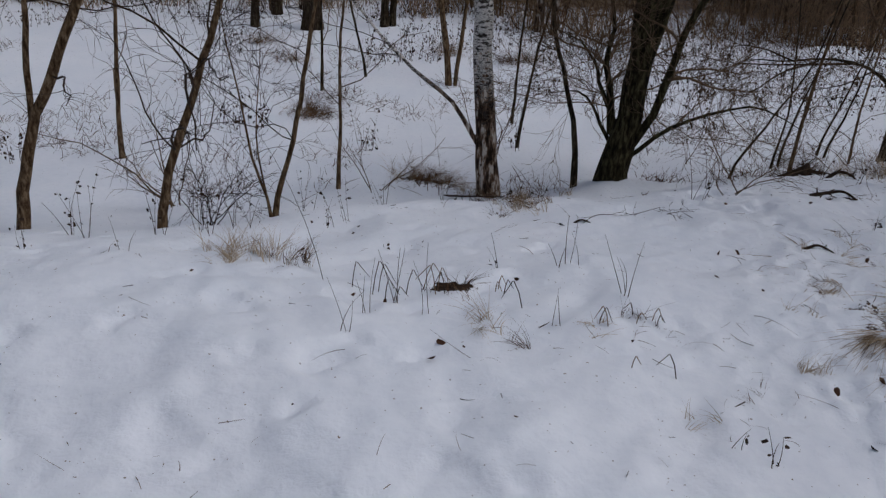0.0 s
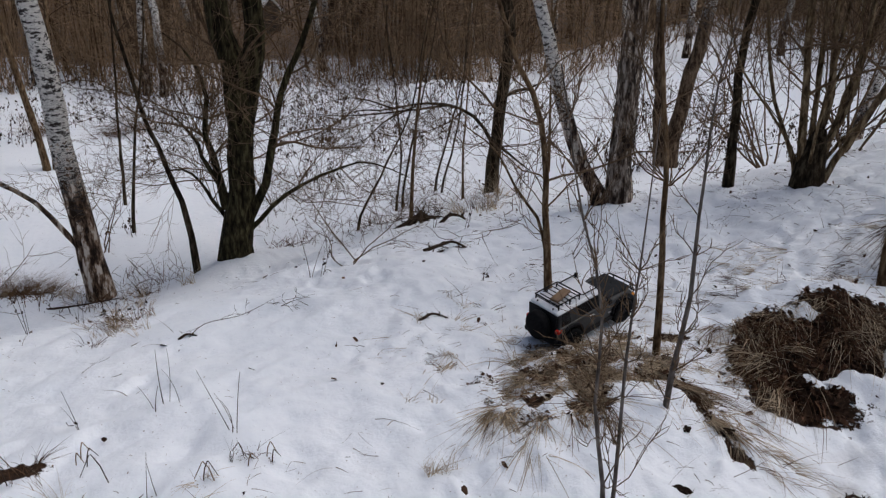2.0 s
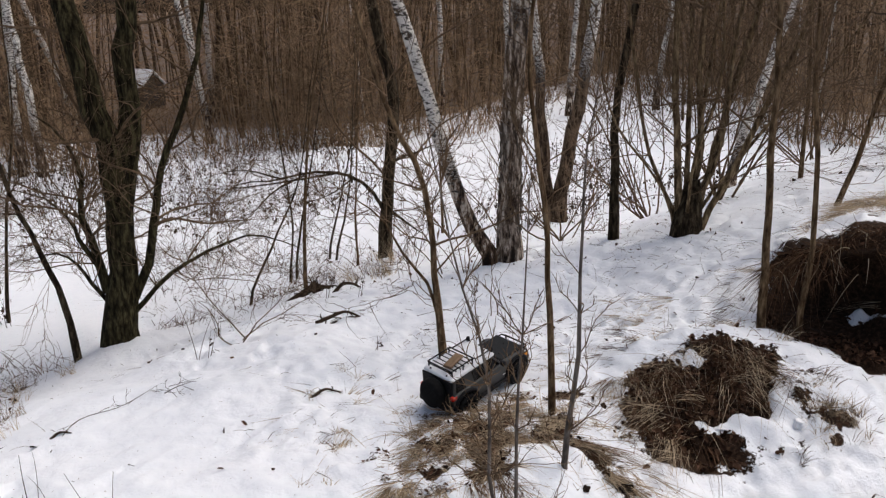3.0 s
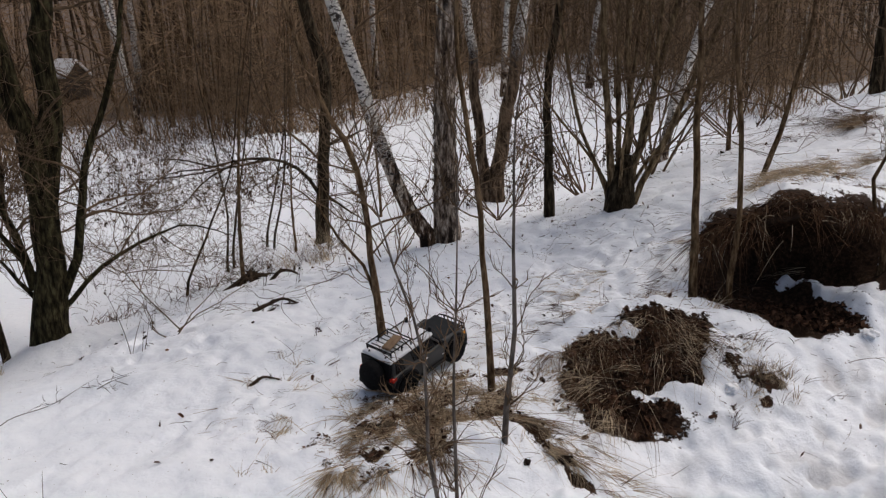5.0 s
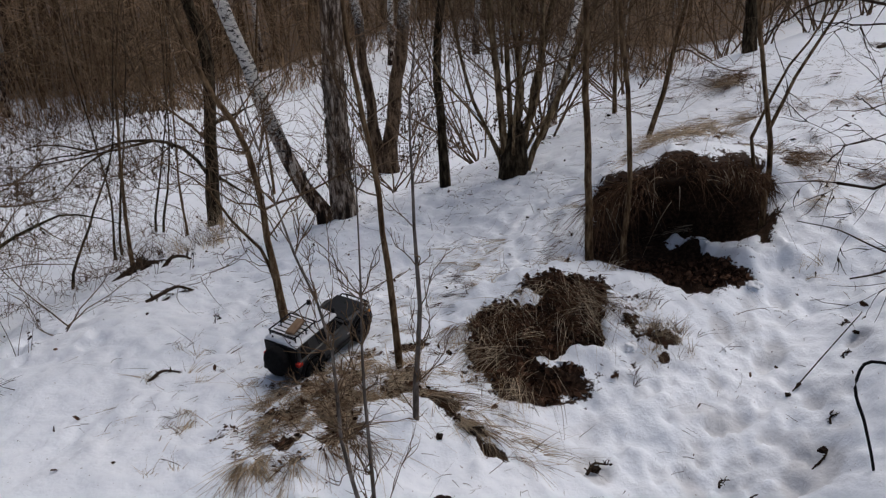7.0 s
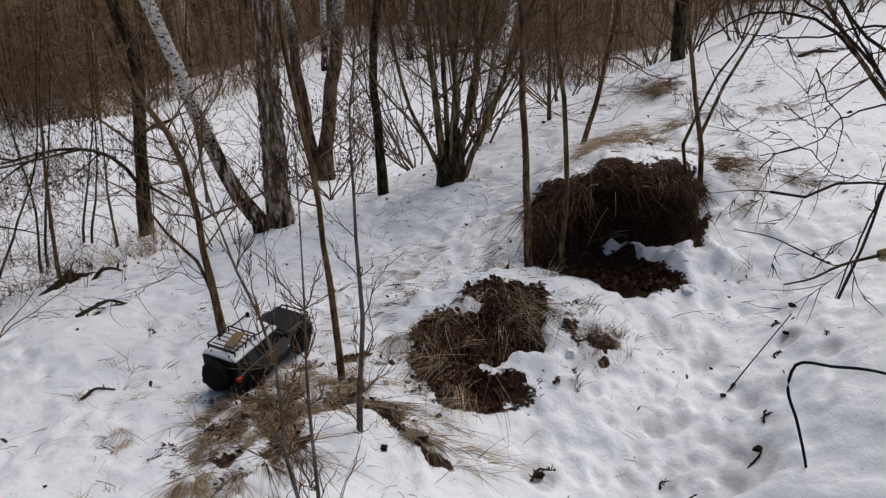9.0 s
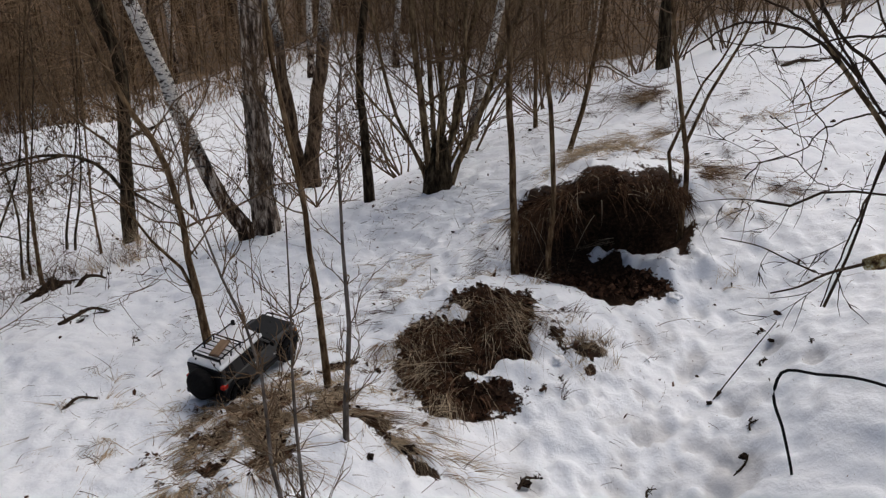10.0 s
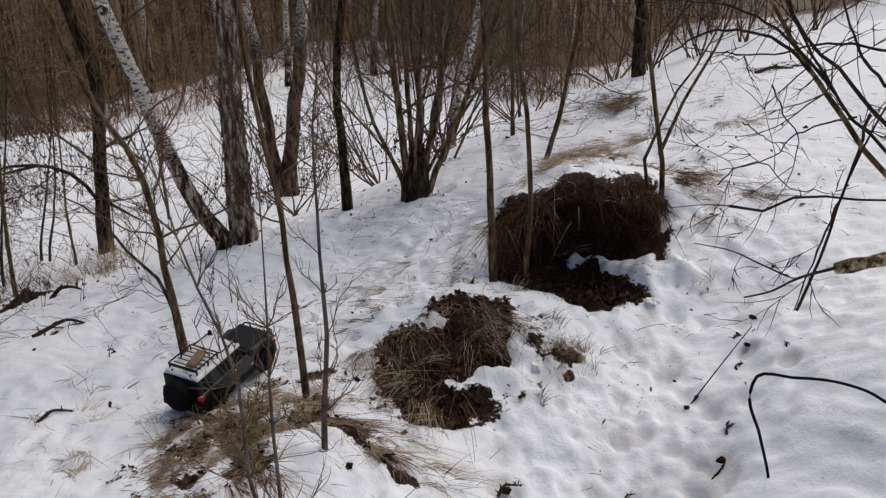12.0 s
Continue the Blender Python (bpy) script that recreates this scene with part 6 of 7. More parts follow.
def plain_grass():
    """Patches of low dead grass on the plain."""
    rng = np.random.default_rng(305)
    np.random.seed(305)
    n = 1500
    az, away = np.radians(rng.uniform(-48, 62, n)), rng.uniform(5.0, 17.5, n)
    x, y = 0.5 + np.sin(az) * away, 0.5 + np.cos(az) * away
    crest = 3.1 + 0.3 * np.maximum(x, -5.0) - 0.5 * soft(x - 3.4, 0.25)
    keep = (lumps(x, y, 1.3, 23) + 0.6 * lumps(x, y, 0.5, 24) > 0.30) & (y - crest > 1.9) & (away < wood_edge(x, y) + 1)
    extra = np.array([(3.10, 7.09), (2.97, 7.05), (3.68, 6.95), (3.60, 6.75), (3.5, 6.6), (2.9, 6.9), (3.3, 6.8), (3.75, 6.6), (2.73, 6.36)])
    x, y = np.concatenate([x[keep], extra[:, 0]]), np.concatenate([y[keep], extra[:, 1]])
    k = 26
    n = len(x) * k
    cx, cy = np.repeat(x, k) + rng.normal(size=n) * 0.09, np.repeat(y, k) + rng.normal(size=n) * 0.09
    way = rng.normal(size=(n, 3)) * np.array([0.6, 0.6, 0.1]) + np.array([0, 0, 0.8])
    h = Heap()
    h.blades(np.stack([cx, cy, height(cx, cy) - 0.01], -1), way, rng.uniform(0.06, 0.22, n), rng.uniform(0.003, 0.006, n), rng.normal(size=(n, 3)) * 0.25 + np.array([0, 0, -0.35]), 3)
    stuff("low_grass", h, STRAW_DARK, "patches of low brown dead grass on the plain", "grass")


plain_grass()


def strewn():
    """Broken straws, twigs and leaves that lie on the snow."""
    rng = np.random.default_rng(304)
    np.random.seed(304)
    h, t, leaf = Heap(), Heap(), Heap()
    n = 15000
    x, y = rng.uniform(-1.2, 6.4, n), rng.uniform(1.3, 5.0, n)
    crowd = 0.45 * lumps(x, y, 0.7, 31) + 0.75 * lumps(x, y, 0.22, 32) + 0.75 * np.clip((x - 0.9) / 1.2, 0, 1) - 0.45 - 0.9 * dome(x, y, 2.75, 1.55, 0.8, 0.45, 18)
    keep = rng.uniform(size=n) < np.clip(crowd, 0.02, 0.9)
    x, y = x[keep], y[keep]
    n = len(x)
    foot = np.stack([x, y, height(x, y) + 0.001], -1)
    h.blades(foot, rng.normal(size=(n, 3)) * np.array([1, 1, 0.15]) + np.array([0, 0, 0.3]), rng.uniform(0.03, 0.12, n), rng.uniform(0.0010, 0.0026, n), rng.normal(size=(n, 3)) * 0.25 + np.array([0, 0, -0.35]), 4)
    n = 170
    x, y = rng.uniform(-1.2, 5.5, n), rng.uniform(1.4, 5.5, n)
    t.stalks(np.stack([x, y, height(x, y) + 0.002], -1), rng.normal(size=(n, 3)) * np.array([1, 1, 0.1]), rng.uniform(0.03, 0.14, n), rng.uniform(0.0007, 0.0018, n), rng.normal(size=(n, 3)) * 0.12, 4, 3)
    n = 560
    x, y = np.where(rng.uniform(size=n) < 0.5, rng.uniform(-1.5, 5.5, n), rng.uniform(2.2, 5.5, n)), rng.uniform(1.4, 6.0, n)
    leaf.leaves(np.stack([x, y, height(x, y) + 0.006], -1), 0.004 + 0.018 * rng.uniform(0, 1, n) ** 2, 0.4)
    stuff("strewn_straw", h, STRAW_DARK, "broken straws lying on the snow", "straw")
    stuff("strewn_twigs", t, TWIG_DARK, "broken dark twigs lying on the snow", "twigs")
    stuff("strewn_leaves", leaf, LITTER, "dark dead leaves lying on the snow", "leaves")


strewn()


def lying_branch(points, radius, seed, label, name="lying_branch", shoots=8, length=0.07, material=TWIG_DARK):
    rng = np.random.default_rng(seed)
    np.random.seed(seed)
    pts = [(x, y, ground_z(x, y) + dz) for x, y, dz in points]
    root = thing(name, pts[0], label, "branch")
    line = smooth_line(pts, 14)
    h = Heap()
    h.tube(line, np.linspace(radius, radius * 0.4, 15), 6)
    for _ in range(shoots):
        grow(h, rng, line[rng.integers(1, 15)], rng.normal(size=3) + np.array([0, 0, 0.2]), length * rng.uniform(0.5, 1.4), radius * 0.5, 1, 0, 0.8, 2)
    piece("wood", h, material, root)


lying_branch([(0.62, 3.46, 0.004), (0.73, 3.60, 0.016), (0.90, 3.68, 0.008), (1.05, 3.76, 0.014)], 0.0018, 501, "thin dark branch lying on the snow")
lying_branch([(1.06, 3.66, 0.004), (1.12, 3.69, 0.012), (1.18, 3.68, 0.004)], 0.0018, 502, "thin dark branch lying on the snow")
for k in range(6):
    a = k * 0.45 - 0.9
    lying_branch([(2.33 - 0.19 * math.cos(a), 5.26 - 0.10 * math.sin(a), 0.0), (2.33, 5.26, 0.03 + 0.012 * k), (2.33 + 0.13 * math.cos(a), 5.26 + 0.10 * math.sin(a), 0.01)], 0.011, 510 + k, "dark dead branch in a heap on the bank", name="dead_branch", length=0.05, shoots=5)
lying_branch([(2.36, 5.02, -0.01), (2.42, 5.00, 0.035), (2.48, 4.99, 0.03), (2.54, 4.97, -0.02)], 0.014, 520, "short dark log half sunk in snow", name="sunken_log", shoots=3)
lying_branch([(0.02, 5.85, 0.0), (0.2, 5.7, 0.05), (0.45, 5.65, 0.03)], 0.008, 523, "dark branch lying at the foot of the birch", shoots=10)
lying_branch([(2.26, 1.86, 0.0), (2.31, 1.87, 0.006), (2.35, 1.85, 0.0)], 0.006, 524, "dark clod of roots on the trodden snow", name="root_clod", shoots=14, length=0.015)
lying_branch([(2.72, 1.38, -0.04), (2.76, 1.36, -0.02), (2.80, 1.37, -0.03)], 0.005, 525, "dark clod of roots in a footprint", name="root_clod", shoots=12, length=0.012)
for k, (x, y) in enumerate(((3.38, 1.58), (2.88, 1.40), (3.20, 1.50), (2.55, 1.58), (3.28, 1.36))):
    lying_branch([(x, y, 0.0), (x + 0.02, y + 0.01, 0.004), (x + 0.04, y - 0.01, 0.0)], 0.004, 530 + k, "dark bit of root on the trodden snow", name="root_clod", shoots=12, length=0.016)
lying_branch([(6.20, 2.60, 0.0), (6.33, 2.54, 0.025), (6.50, 2.46, 0.0)], 0.014, 526, "dark dead branch on the upper slope", name="dead_branch", shoots=7, length=0.04)

# the stick, and the black cable that sticks out of the snow
stick_root = thing("leaning_stick", (3.03, 1.60, ground_z(3.03, 1.60)), "thin dark stick leaning out of the snow", "stick")
h = Heap()
h.tube(smooth_line([(3.02, 1.61, ground_z(3.03, 1.6) - 0.04), (3.08, 1.55, 0.27), (3.13, 1.49, 0.39), (3.17, 1.45, 0.47)], 10), np.linspace(0.0026, 0.0016, 11), 6)
piece("wood", h, TWIG_DARK, stick_root)
cable_root = thing("black_cable", (2.69, 1.20, ground_z(2.69, 1.20)), "stiff black cable bent out of the snow", "cable")
h = Heap()
h.tube(smooth_line([(2.695, 1.195, ground_z(2.69, 1.2) - 0.06), (2.69, 1.20, 0.22), (2.66, 1.23, 0.38), (2.64, 1.26, 0.51), (2.65, 1.25, 0.56), (2.72, 1.17, 0.552), (2.78, 1.10, 0.54), (2.86, 1.02, 0.50), (2.95, 0.91, 0.42), (3.02, 0.82, ground_z(3.02, 0.82) - 0.05)], 40), np.full(41, 0.0044), 8)
piece("cable", h, RUBBER, cable_root)


# dead reeds, folded over
def bent_reed(at, tall, seed):
    rng = np.random.default_rng(seed)
    z = ground_z(*at)
    root = thing("bent_reed", (at[0], at[1], z), "dry reed folded over on the snow", "reed", "folded reeds on the near snow")
    for _ in range(rng.integers(1, 4)):
        a, lean, drop = rng.uniform(-0.5, 0.5) + (math.pi if rng.uniform() < 0.5 else 0), rng.uniform(0.15, 0.5), rng.uniform(0.4, 0.95)
        x, y, up = at[0] + rng.normal() * 0.03, at[1] + rng.normal() * 0.03, tall * rng.uniform(0.6, 1.1)
        dx, dy = math.cos(a), math.sin(a)
        h = Heap()
        h.tube([(x, y, z - 0.03), (x + dx * lean * up * 0.5, y + dy * lean * up * 0.5, z + up * 0.55), (x + dx * lean * up, y + dy * lean * up, z + up), (x + dx * (lean + 0.05) * up, y + dy * (lean + 0.05) * up, z + up * 0.98), (x + dx * (lean + 0.45) * up, y + dy * (lean + 0.45) * up, z + up * (1 - drop))], [0.0018, 0.0017, 0.0016, 0.0015, 0.0010], 5)
        piece("stalk", h, WEED if rng.uniform() < 0.6 else STRAW_BROWN, root)


for k, (x, y, tall) in enumerate(((-0.08, 2.66, 0.09), (-0.04, 2.70, 0.11), (0.03, 2.77, 0.12), (0.06, 2.73, 0.10), (-0.18, 2.76, 0.12), (0.61, 2.50, 0.07), (0.70, 2.52, 0.06), (0.76, 2.50, 0.06), (0.40, 2.62, 0.09), (0.30, 2.74, 0.06), (0.65, 2.26, 0.05), (0.77, 2.27, 0.07))):
    bent_reed((x, y), tall, 820 + k)
lying_branch([(1.90, 4.16, 0.0), (1.98, 4.14, 0.035), (2.06, 4.15, 0.03), (2.14, 4.12, -0.01)], 0.011, 528, "short dark log half sunk in snow", name="sunken_log", shoots=6, length=0.05)
lying_branch([(1.50, 3.22, 0.0), (1.56, 3.23, 0.014), (1.62, 3.21, 0.0)], 0.007, 529, "dark clod of roots on the snow", name="root_clod", shoots=9, length=0.014)
lying_branch([(0.63, 3.54, 0.0), (0.66, 3.55, 0.012), (0.70, 3.53, 0.0)], 0.006, 541, "dark clod of roots on the snow", name="root_clod", shoots=8, length=0.012)


# ---- the radio-controlled toy car ----
def box(bm, x0, x1, y0, y1, z0, z1, bevel=0.0, segments=2, taper=(1, 1)):
    """A box in a bmesh; taper scales its top across and along."""
    cx, cy = (x0 + x1) / 2, (y0 + y1) / 2
    vs = []
    for z, (sx, sy) in ((z0, (1, 1)), (z1, taper)):
        for x, y in ((x0, y0), (x1, y0), (x1, y1), (x0, y1)):
            vs.append(bm.verts.new((cx + (x - cx) * sx, cy + (y - cy) * sy, z)))
    fs = [bm.faces.new([vs[i] for i in f]) for f in ((3, 2, 1, 0), (4, 5, 6, 7), (0, 1, 5, 4), (1, 2, 6, 5), (2, 3, 7, 6), (3, 0, 4, 7))]
    if bevel:
        edges = list({e for f in fs for e in f.edges})
        bmesh.ops.bevel(bm, geom=edges, offset=bevel, segments=segments, affect="EDGES", profile=0.5)


def rod(bm, points, radius, sides=8):
    h = Heap()
    h.tube(np.asarray(points, float), np.full(len(points), radius), sides)
    v = [bm.verts.new(p) for p in np.concatenate(h.v)]
    for block in h.q + h.t:
        for f in block:
            bm.faces.new([v[i] for i in f])


def lathe(bm, profile, steps, axis="y", centre=(0, 0, 0)):
    """Turns a profile of (along, radius) round an axis."""
    rings = []
    for k in range(steps):
        a = 2 * math.pi * k / steps
        ring = []
        for s, r in profile:
            c, d = r * math.cos(a), r * math.sin(a)
            p = (c, s, d) if axis == "y" else ((s, c, d) if axis == "x" else (c, d, s))
            ring.append(bm.verts.new((p[0] + centre[0], p[1] + centre[1], p[2] + centre[2])))
        rings.append(ring)
    for k in range(steps):
        a, b = rings[k], rings[(k + 1) % steps]
        for i in range(len(profile) - 1):
            bm.faces.new((a[i], b[i], b[i + 1], a[i + 1]))
    bmesh.ops.recalc_face_normals(bm, faces=bm.faces)


WHEEL_X, WHEEL_Y, WHEEL_Z, WHEEL_R = 0.143, 0.084, 0.054, 0.054


def arch(cx, radius, flip, steps=10):
    pts = [(cx + radius * math.cos(a), 0.058 + radius * math.sin(a)) for a in np.linspace(0, math.pi, steps)]
    return pts if flip else pts[::-1]


def toy_car():
    car = thing("toy_car", (0, 0, 0), "dark grey toy off-road car with a white roof, climbing the snow", "toy car")
    # lower body with its wheel arches
    outline = [(-0.200, 0.066), (-0.207, 0.080), (-0.208, 0.122), (-0.200, 0.130), (0.066, 0.130), (0.080, 0.133), (0.150, 0.130), (0.196, 0.120), (0.210, 0.106), (0.212, 0.078), (0.209, 0.066)]
    outline += arch(WHEEL_X, 0.062, True) + [(0.072, 0.056), (-0.072, 0.056)] + arch(-WHEEL_X, 0.062, True)
    bm = bmesh.new()
    sides = []
    for s in (-1, 1):
        sides.append([bm.verts.new((x, s * (0.094 - 0.10 * max(0, z - 0.112) - 0.12 * max(0, x - 0.15)), z)) for x, z in outline])
    bm.faces.new(sides[0][::-1])
    bm.faces.new(sides[1])
    for i in range(len(outline)):
        j = (i + 1) % len(outline)
        bm.faces.new((sides[0][i], sides[0][j], sides[1][j], sides[1][i]))
    bmesh.ops.recalc_face_normals(bm, faces=bm.faces)
    rim = [e for e in bm.edges if abs(e.verts[0].co.y - e.verts[1].co.y) < 0.01 and e.verts[0].co.z > 0.1 and e.verts[1].co.z > 0.1]
    bmesh.ops.bevel(bm, geom=rim, offset=0.004, segments=2, affect="EDGES", profile=0.5)
    body = part("body", bm, GREY_PAINT, car, "matt dark grey bodywork")
    # cabin
    low = [(-0.205, 0.088), (0.070, 0.087)]
    high = [(-0.192, 0.077), (0.018, 0.076)]
    z0, z1 = 0.129, 0.184
    bm = bmesh.new()
    ring = [[bm.verts.new((x, s * y, z)) for x, y, s in ((pts[0][0], pts[0][1], -1), (pts[1][0], pts[1][1], -1), (pts[1][0], pts[1][1], 1), (pts[0][0], pts[0][1], 1))] for pts, z in ((low, z0), (high, z1))]
    for i in range(4):
        j = (i + 1) % 4
        bm.faces.new((ring[0][i], ring[0][j], ring[1][j], ring[1][i]))
    bm.faces.new(ring[1])
    bmesh.ops.bevel(bm, geom=[e for e in bm.edges if abs(e.verts[0].co.z - e.verts[1].co.z) > 0.02], offset=0.006, segments=2, affect="EDGES", profile=0.5)
    bmesh.ops.recalc_face_normals(bm, faces=bm.faces)
    part("cabin", bm, GREY_PAINT, car)

    def on_side(u, v, s, out=0.0012):
        x = (1 - v) * (low[0][0] + u * (low[1][0] - low[0][0])) + v * (high[0][0] + u * (high[1][0] - high[0][0]))
        y = (1 - v) * (low[0][1] + u * (low[1][1] - low[0][1])) + v * (high[0][1] + u * (high[1][1] - high[0][1]))
        return (x, s * (y + out), z0 + v * (z1 - z0))

    def pane(corners, thick, material, label, name="window"):
        """A thin rounded slab set on four corners."""
        c = [Vector(p) for p in corners]
        n = (c[1] - c[0]).cross(c[3] - c[0]).normalized()
        bm = bmesh.new()
        a, b = [bm.verts.new(p - n * thick) for p in c], [bm.verts.new(p + n * thick) for p in c]
        bm.faces.new(a[::-1])
        bm.faces.new(b)
        for i in range(4):
            bm.faces.new((a[i], a[(i + 1) % 4], b[(i + 1) % 4], b[i]))
        bmesh.ops.bevel(bm, geom=[e for e in bm.edges if (e.verts[0].co - e.verts[1].co).length < thick * 2.5], offset=0.004, segments=3, affect="EDGES", profile=0.5)
        bmesh.ops.recalc_face_normals(bm, faces=bm.faces)
        return part(name, bm, material, car, label)

    for s in (-1, 1):
        for u0, u1 in ((0.05, 0.24), (0.42, 0.66), (0.675, 0.955)):
            pane([on_side(u0, 0.1, s), on_side(u1, 0.1, s), on_side(u1 - 0.01, 0.9, s), on_side(u0 + 0.01, 0.9, s)], 0.0012, GLASS_DARK, "tinted side window")
    pane([(0.0690, -0.078, 0.134), (0.0690, 0.078, 0.134), (0.0225, 0.069, 0.181), (0.0225, -0.069, 0.181)], 0.0014, GLASS_DARK, "tinted windscreen", "windscreen")
    pane([(-0.2050, -0.076, 0.136), (-0.2050, 0.076, 0.136), (-0.1950, 0.068, 0.180), (-0.1950, -0.068, 0.180)], 0.0014, GLASS_DARK, "tinted rear window", "rear_window")
    bm = bmesh.new()
    box(bm, -0.2125, -0.2065, -0.080, 0.080, 0.070, 0.186, 0.002)
    part("tailgate", bm, PLASTIC, car, "black tailgate")
    bm = bmesh.new()
    box(bm, -0.208, 0.030, -0.083, 0.083, 0.1835, 0.1985, 0.006, 3, (0.975, 0.93))
    part("roof", bm, WHITE_PAINT, car, "white roof")
    bm = bmesh.new()
    box(bm, 0.068, 0.203, -0.078, 0.078, 0.124, 0.139, 0.006, 3, (0.96, 0.93))
    hood = part("bonnet", bm, HOOD_PAINT, car, "dark grey bonnet")
    for x, y in ((0.100, 0.035), (0.100, -0.035), (0.165, 0.0)):
        bm = bmesh.new()
        lathe(bm, [(0.1385, 0.0), (0.1385, 0.004), (0.1405, 0.0035), (0.141, 0.0)], 10, "z", (x, y, 0))
        part("bonnet_pin", bm, PLASTIC, hood)
    for s in (-1, 1):
        for cx in (WHEEL_X, -WHEEL_X):
            bm = bmesh.new()
            rod(bm, [(cx + 0.064 * math.cos(a), s * 0.0945, 0.058 + 0.064 * math.sin(a)) for a in np.linspace(-0.15, math.pi + 0.15, 13)], 0.0085, 6)
            part("wheel_arch", bm, PLASTIC, car, "black wheel arch trim", True)
        bm = bmesh.new()
        box(bm, -0.075, 0.075, s * 0.094 - 0.010, s * 0.094 + 0.008, 0.050, 0.064, 0.003)
        part("sill", bm, PLASTIC, car, "black sill")
        bm = bmesh.new()
        box(bm, -0.2145, -0.190, s * 0.084 - 0.0095, s * 0.084 + 0.0105, 0.110, 0.127, 0.003)
        part("tail_light", bm, RED_LENS, car, "red tail light")
        bm = bmesh.new()
        box(bm, 0.206, 0.2155, s * 0.066 - 0.013, s * 0.066 + 0.013, 0.092, 0.112, 0.003)
        lamp = part("headlight", bm, CHROME, car, "bright headlight")
        bm = bmesh.new()
        box(bm, 0.198, 0.214, s * 0.0865 - 0.0065, s * 0.0865 + 0.0065, 0.094, 0.106, 0.002)
        part("indicator", bm, AMBER_LENS, car, "amber indicator")
        bm = bmesh.new()
        box(bm, 0.046, 0.062, s * 0.103 - 0.010, s * 0.103 + 0.010, 0.133, 0.151, 0.003)
        part("door_mirror", bm, PLASTIC, car, "black door mirror")
        bm = bmesh.new()
        box(bm, -0.045, -0.022, s * 0.0945 - 0.002, s * 0.0945 + 0.0025, 0.1135, 0.1185, 0.001)
        part("door_handle", bm, CHROME, car, "bright door handle")
        bm = bmesh.new()
        box(bm, 0.060, 0.075, s * 0.0945 - 0.001, s * 0.0945 + 0.0012, 0.080, 0.085, 0)
        part("badge", bm, CHROME, car)
    bm = bmesh.new()
    box(bm, -0.2285, -0.2105, -0.090, 0.090, 0.062, 0.084, 0.005)
    part("rear_bumper", bm, PLASTIC, car, "black rear bumper")
    bm = bmesh.new()
    box(bm, 0.2105, 0.2325, -0.082, 0.082, 0.060, 0.084, 0.005)
    part("front_bumper", bm, PLASTIC, car, "black front bumper")
    bm = bmesh.new()
    for z, x in ((0.100, 0.236), (0.126, 0.230)):
        rod(bm, [(x - 0.022, -0.080, z - 0.01), (x - 0.004, -0.070, z), (x, -0.045, z), (x, 0.045, z), (x - 0.004, 0.070, z), (x - 0.022, 0.080, z - 0.01)], 0.0032)
    for y in (-0.05, 0.05):
        rod(bm, [(0.226, y, 0.075), (0.236, y, 0.100), (0.230, y, 0.128)], 0.0032)
    part("bull_bar", bm, PLASTIC, car, "black tubular bull bar", True)
    bm = bmesh.new()
    box(bm, -0.150, 0.150, -0.060, 0.060, 0.042, 0.066, 0.006)
    part("chassis", bm, PLASTIC, car, "black chassis")
    # spare wheel under a cover
    bm = bmesh.new()
    lathe(bm, [(-0.2135, 0.0), (-0.2135, 0.052), (-0.220, 0.058), (-0.246, 0.058), (-0.253, 0.053), (-0.255, 0.040), (-0.256, 0.0)], 28, "x", (0, 0, 0.128))
    part("spare_wheel", bm, RUBBER, car, "spare wheel in a black cover", True)
    # roof rack
    bm = bmesh.new()
    zt = 0.220
    for s in (-1, 1):
        rod(bm, [(-0.192, s * 0.066, zt), (-0.080, s * 0.066, zt), (-0.060, s * 0.066, 0.210), (0.020, s * 0.066, 0.209), (0.026, s * 0.066, 0.209)], 0.0028)
        for x in (-0.188, -0.130, -0.080, 0.022):
            rod(bm, [(x, s * 0.066, 0.197), (x, s * 0.066, zt if x < -0.07 else 0.210)], 0.003)
    for x in (-0.192, -0.075):
        rod(bm, [(x, -0.066, zt), (x, 0.066, zt)], 0.0028)
    rack = tagged(part("roof_rack", bm, PLASTIC, car, "black tubular roof rack", True))
    for x in np.linspace(-0.188, -0.078, 6):
        bm = bmesh.new()
        rod(bm, [(x, -0.066, 0.209), (x, 0.066, 0.209)], 0.0020)
        part("rack_slat", bm, PLASTIC, rack, "", True)
    bm = bmesh.new()
    rod(bm, [(-0.188, 0.0, 0.2085), (-0.078, 0.0, 0.2085)], 0.0020)
    part("rack_slat", bm, PLASTIC, rack, "", True)
    for s in (-1, 1):
        bm = bmesh.new()
        lathe(bm, [(0.197, 0.0), (0.197, 0.008), (0.213, 0.008), (0.216, 0.005), (0.216, 0.0)], 12, "z", (0.026, s * 0.066, 0))
        part("rack_mount", bm, PLASTIC, rack, "", True)
    for x, y in ((-0.198, 0.045), (-0.198, -0.045)):
        bm = bmesh.new()
        lathe(bm, [(0.197, 0.0), (0.197, 0.004), (0.203, 0.003), (0.204, 0.0)], 10, "z", (x, y, 0))
        part("roof_pin", bm, PLASTIC, car)
    # wheels
    meshes = {}
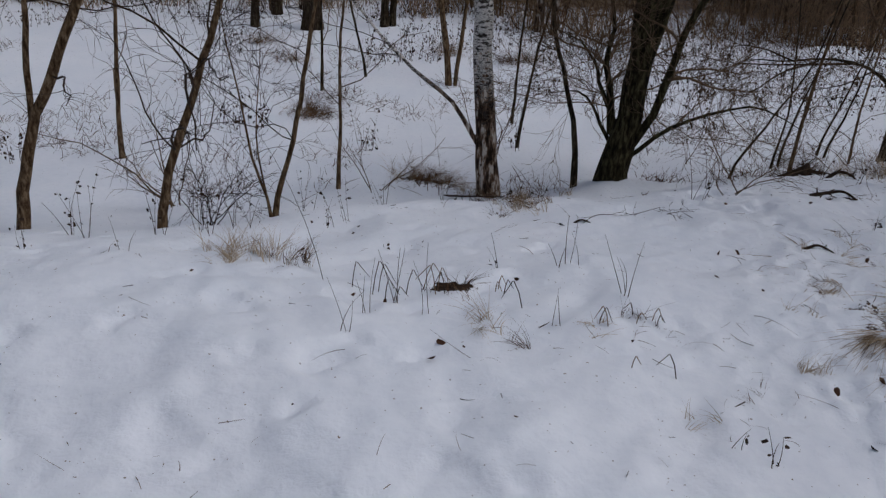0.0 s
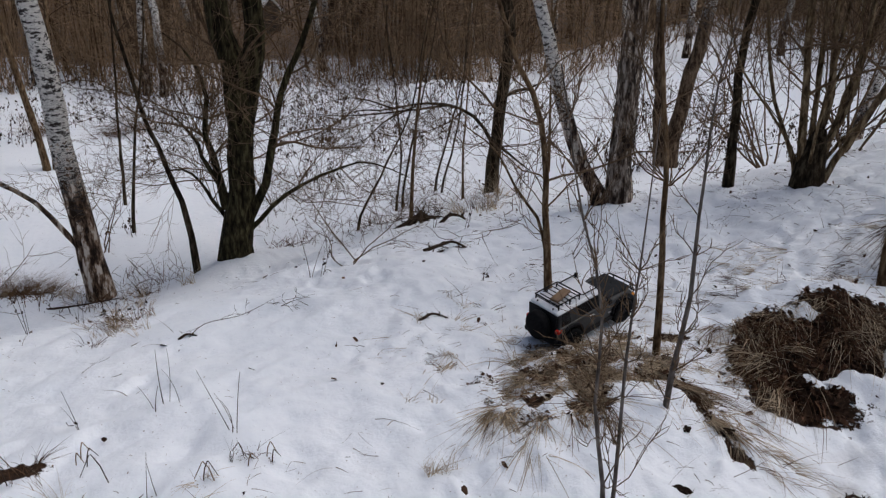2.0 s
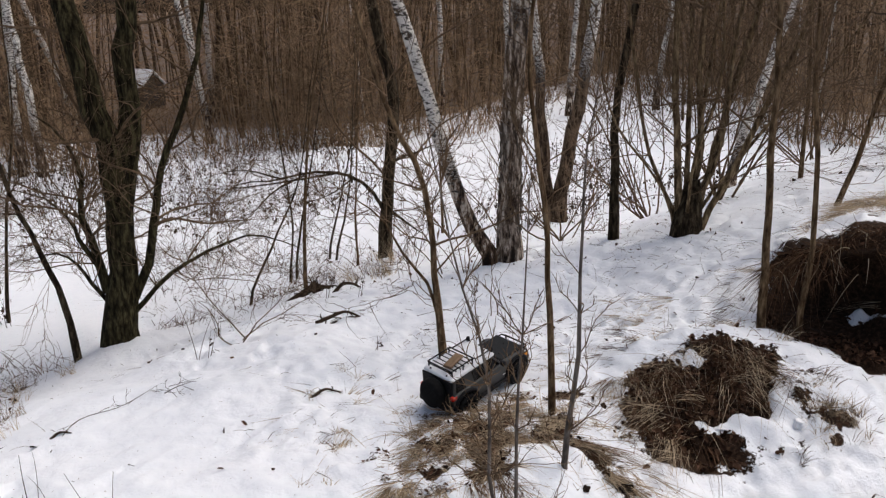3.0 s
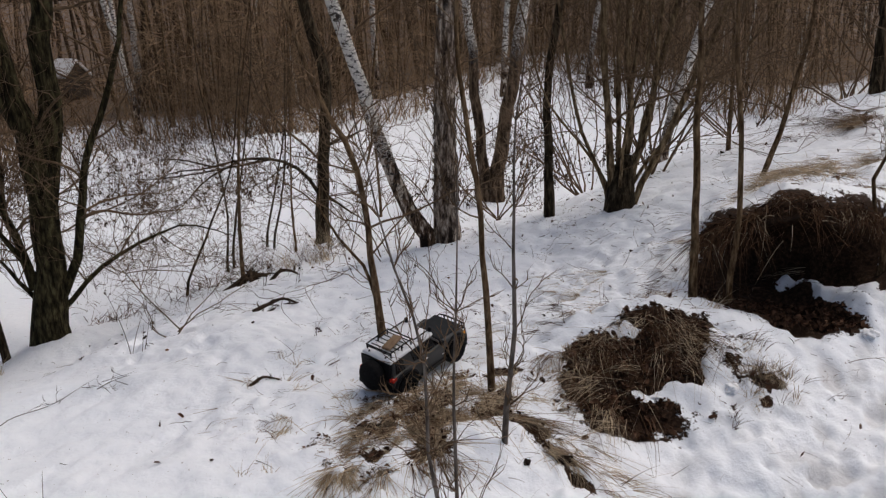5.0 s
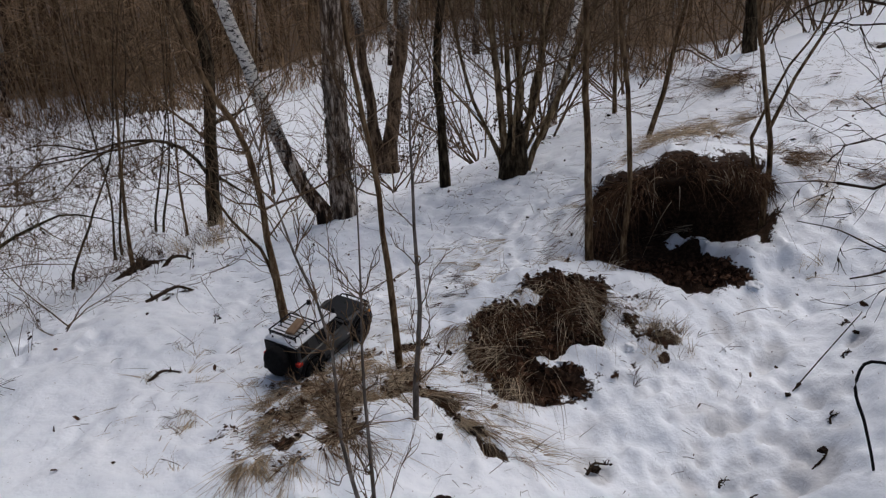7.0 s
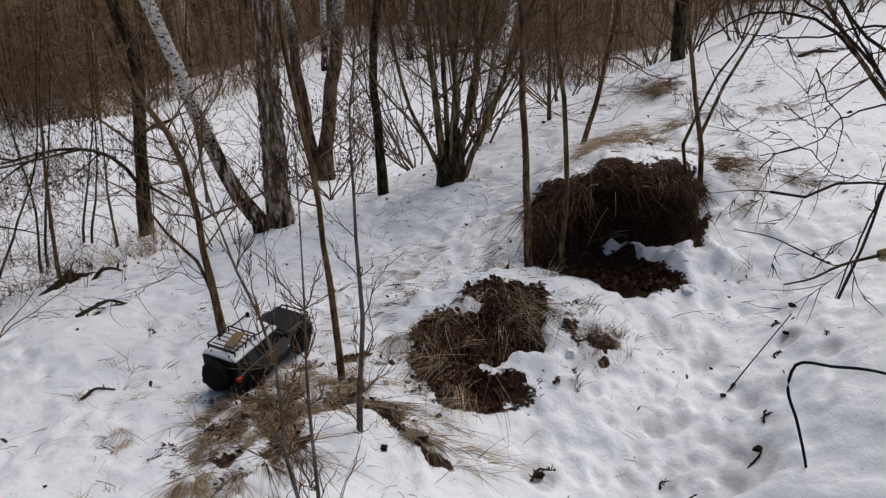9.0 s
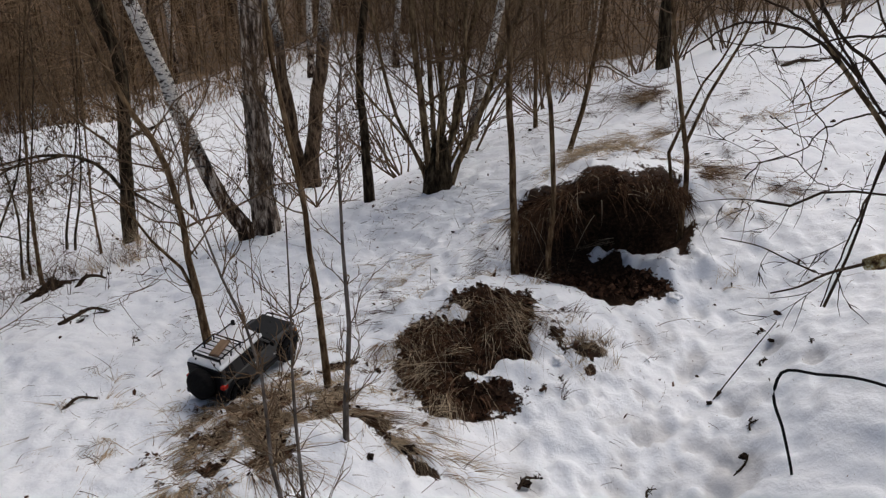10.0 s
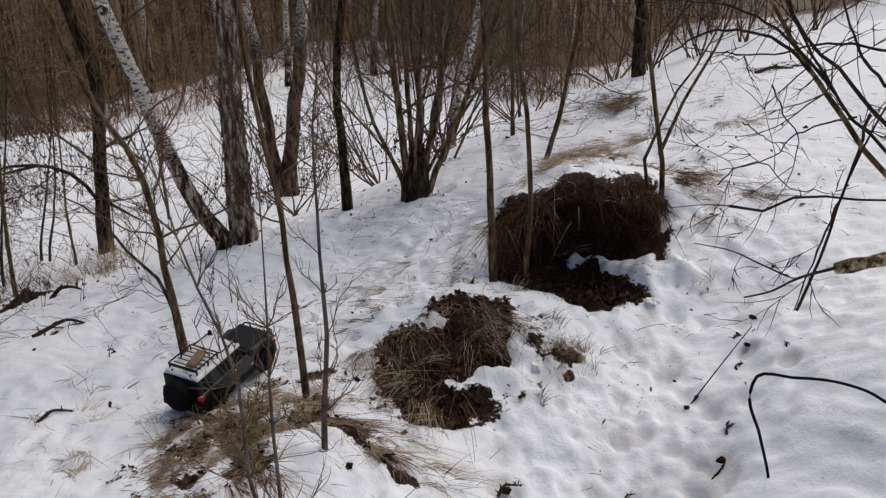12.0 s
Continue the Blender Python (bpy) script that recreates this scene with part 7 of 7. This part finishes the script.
    for cx in (WHEEL_X, -WHEEL_X):
        for s in (-1, 1):
            hub_bm = bmesh.new()
            lathe(hub_bm, [(-0.021, 0.0), (-0.021, 0.010), (0.021, 0.010), (0.021, 0.0)], 10)
            if not meshes:
                tyre = bmesh.new()
                lathe(tyre, [(-0.019, 0.031), (-0.0225, 0.036), (-0.0225, 0.046), (-0.019, 0.0505), (0.019, 0.0505), (0.0225, 0.046), (0.0225, 0.036), (0.019, 0.031), (-0.019, 0.031)], 28)
                for k in range(18):
                    for row, y in enumerate((-0.0135, 0.0, 0.0135)):
                        bmk = bmesh.new()
                        box(bmk, -0.0050, 0.0050, y - 0.0055, y + 0.0055, 0.048, WHEEL_R, 0)
                        bmesh.ops.rotate(bmk, verts=bmk.verts, cent=(0, 0, 0), matrix=Matrix.Rotation(2 * math.pi * (k + 0.5 * (row == 1)) / 18, 3, "Y"))
                        tmp = bpy.data.meshes.new("lug")
                        bmk.to_mesh(tmp)
                        bmk.free()
                        tyre.from_mesh(tmp)
                        bpy.data.meshes.remove(tmp)
                spokes = bmesh.new()
                lathe(spokes, [(-0.018, 0.0315), (0.018, 0.0315), (0.018, 0.028), (0.014, 0.027), (-0.014, 0.027), (-0.018, 0.028), (-0.018, 0.0315)], 24)
                for k in range(6):
                    for y in (-0.013, 0.013):
                        bmk = bmesh.new()
                        box(bmk, -0.0035, 0.0035, y - 0.002, y + 0.002, 0.004, 0.030, 0)
                        bmesh.ops.rotate(bmk, verts=bmk.verts, cent=(0, 0, 0), matrix=Matrix.Rotation(2 * math.pi * k / 6, 3, "Y"))
                        tmp = bpy.data.meshes.new("spoke")
                        bmk.to_mesh(tmp)
                        bmk.free()
                        spokes.from_mesh(tmp)
                        bpy.data.meshes.remove(tmp)
            wheel = part("wheel", hub_bm, PLASTIC, car, "knobbly black wheel")
            wheel.location = (cx, s * WHEEL_Y, WHEEL_Z)
            if not meshes:
                t = part("tyre", tyre, RUBBER, wheel, "knobbly black tyre")
                r = part("rim", spokes, PLASTIC, wheel, "black spoked rim")
                meshes["tyre"], meshes["rim"] = t.data, r.data
            else:
                for k, lab in (("tyre", "knobbly black tyre"), ("rim", "black spoked rim")):
                    ob = new(k, meshes[k])
                    ob.parent = wheel
                    tagged(ob, lab)
    return car


CAR_POSE = pose(2.03, 2.895, 0.282, 6, -8, 15) @ Matrix.Diagonal((0.97, 0.85, 0.95, 1.0))
car = toy_car()
car.matrix_world = CAR_POSE
bm = bmesh.new()
box(bm, -0.045, 0.045, -0.019, 0.019, 0, 0.012, 0.003)
me = bpy.data.meshes.new("wooden_board")
bm.to_mesh(me)
bm.free()
me.materials.append(BOARD)
board = tagged(new("wooden_board", me), "short brown wooden board lying in the roof rack", "board")
board.matrix_world = CAR_POSE @ pose(-0.130, -0.012, 0.2105, 0, 0, 12)
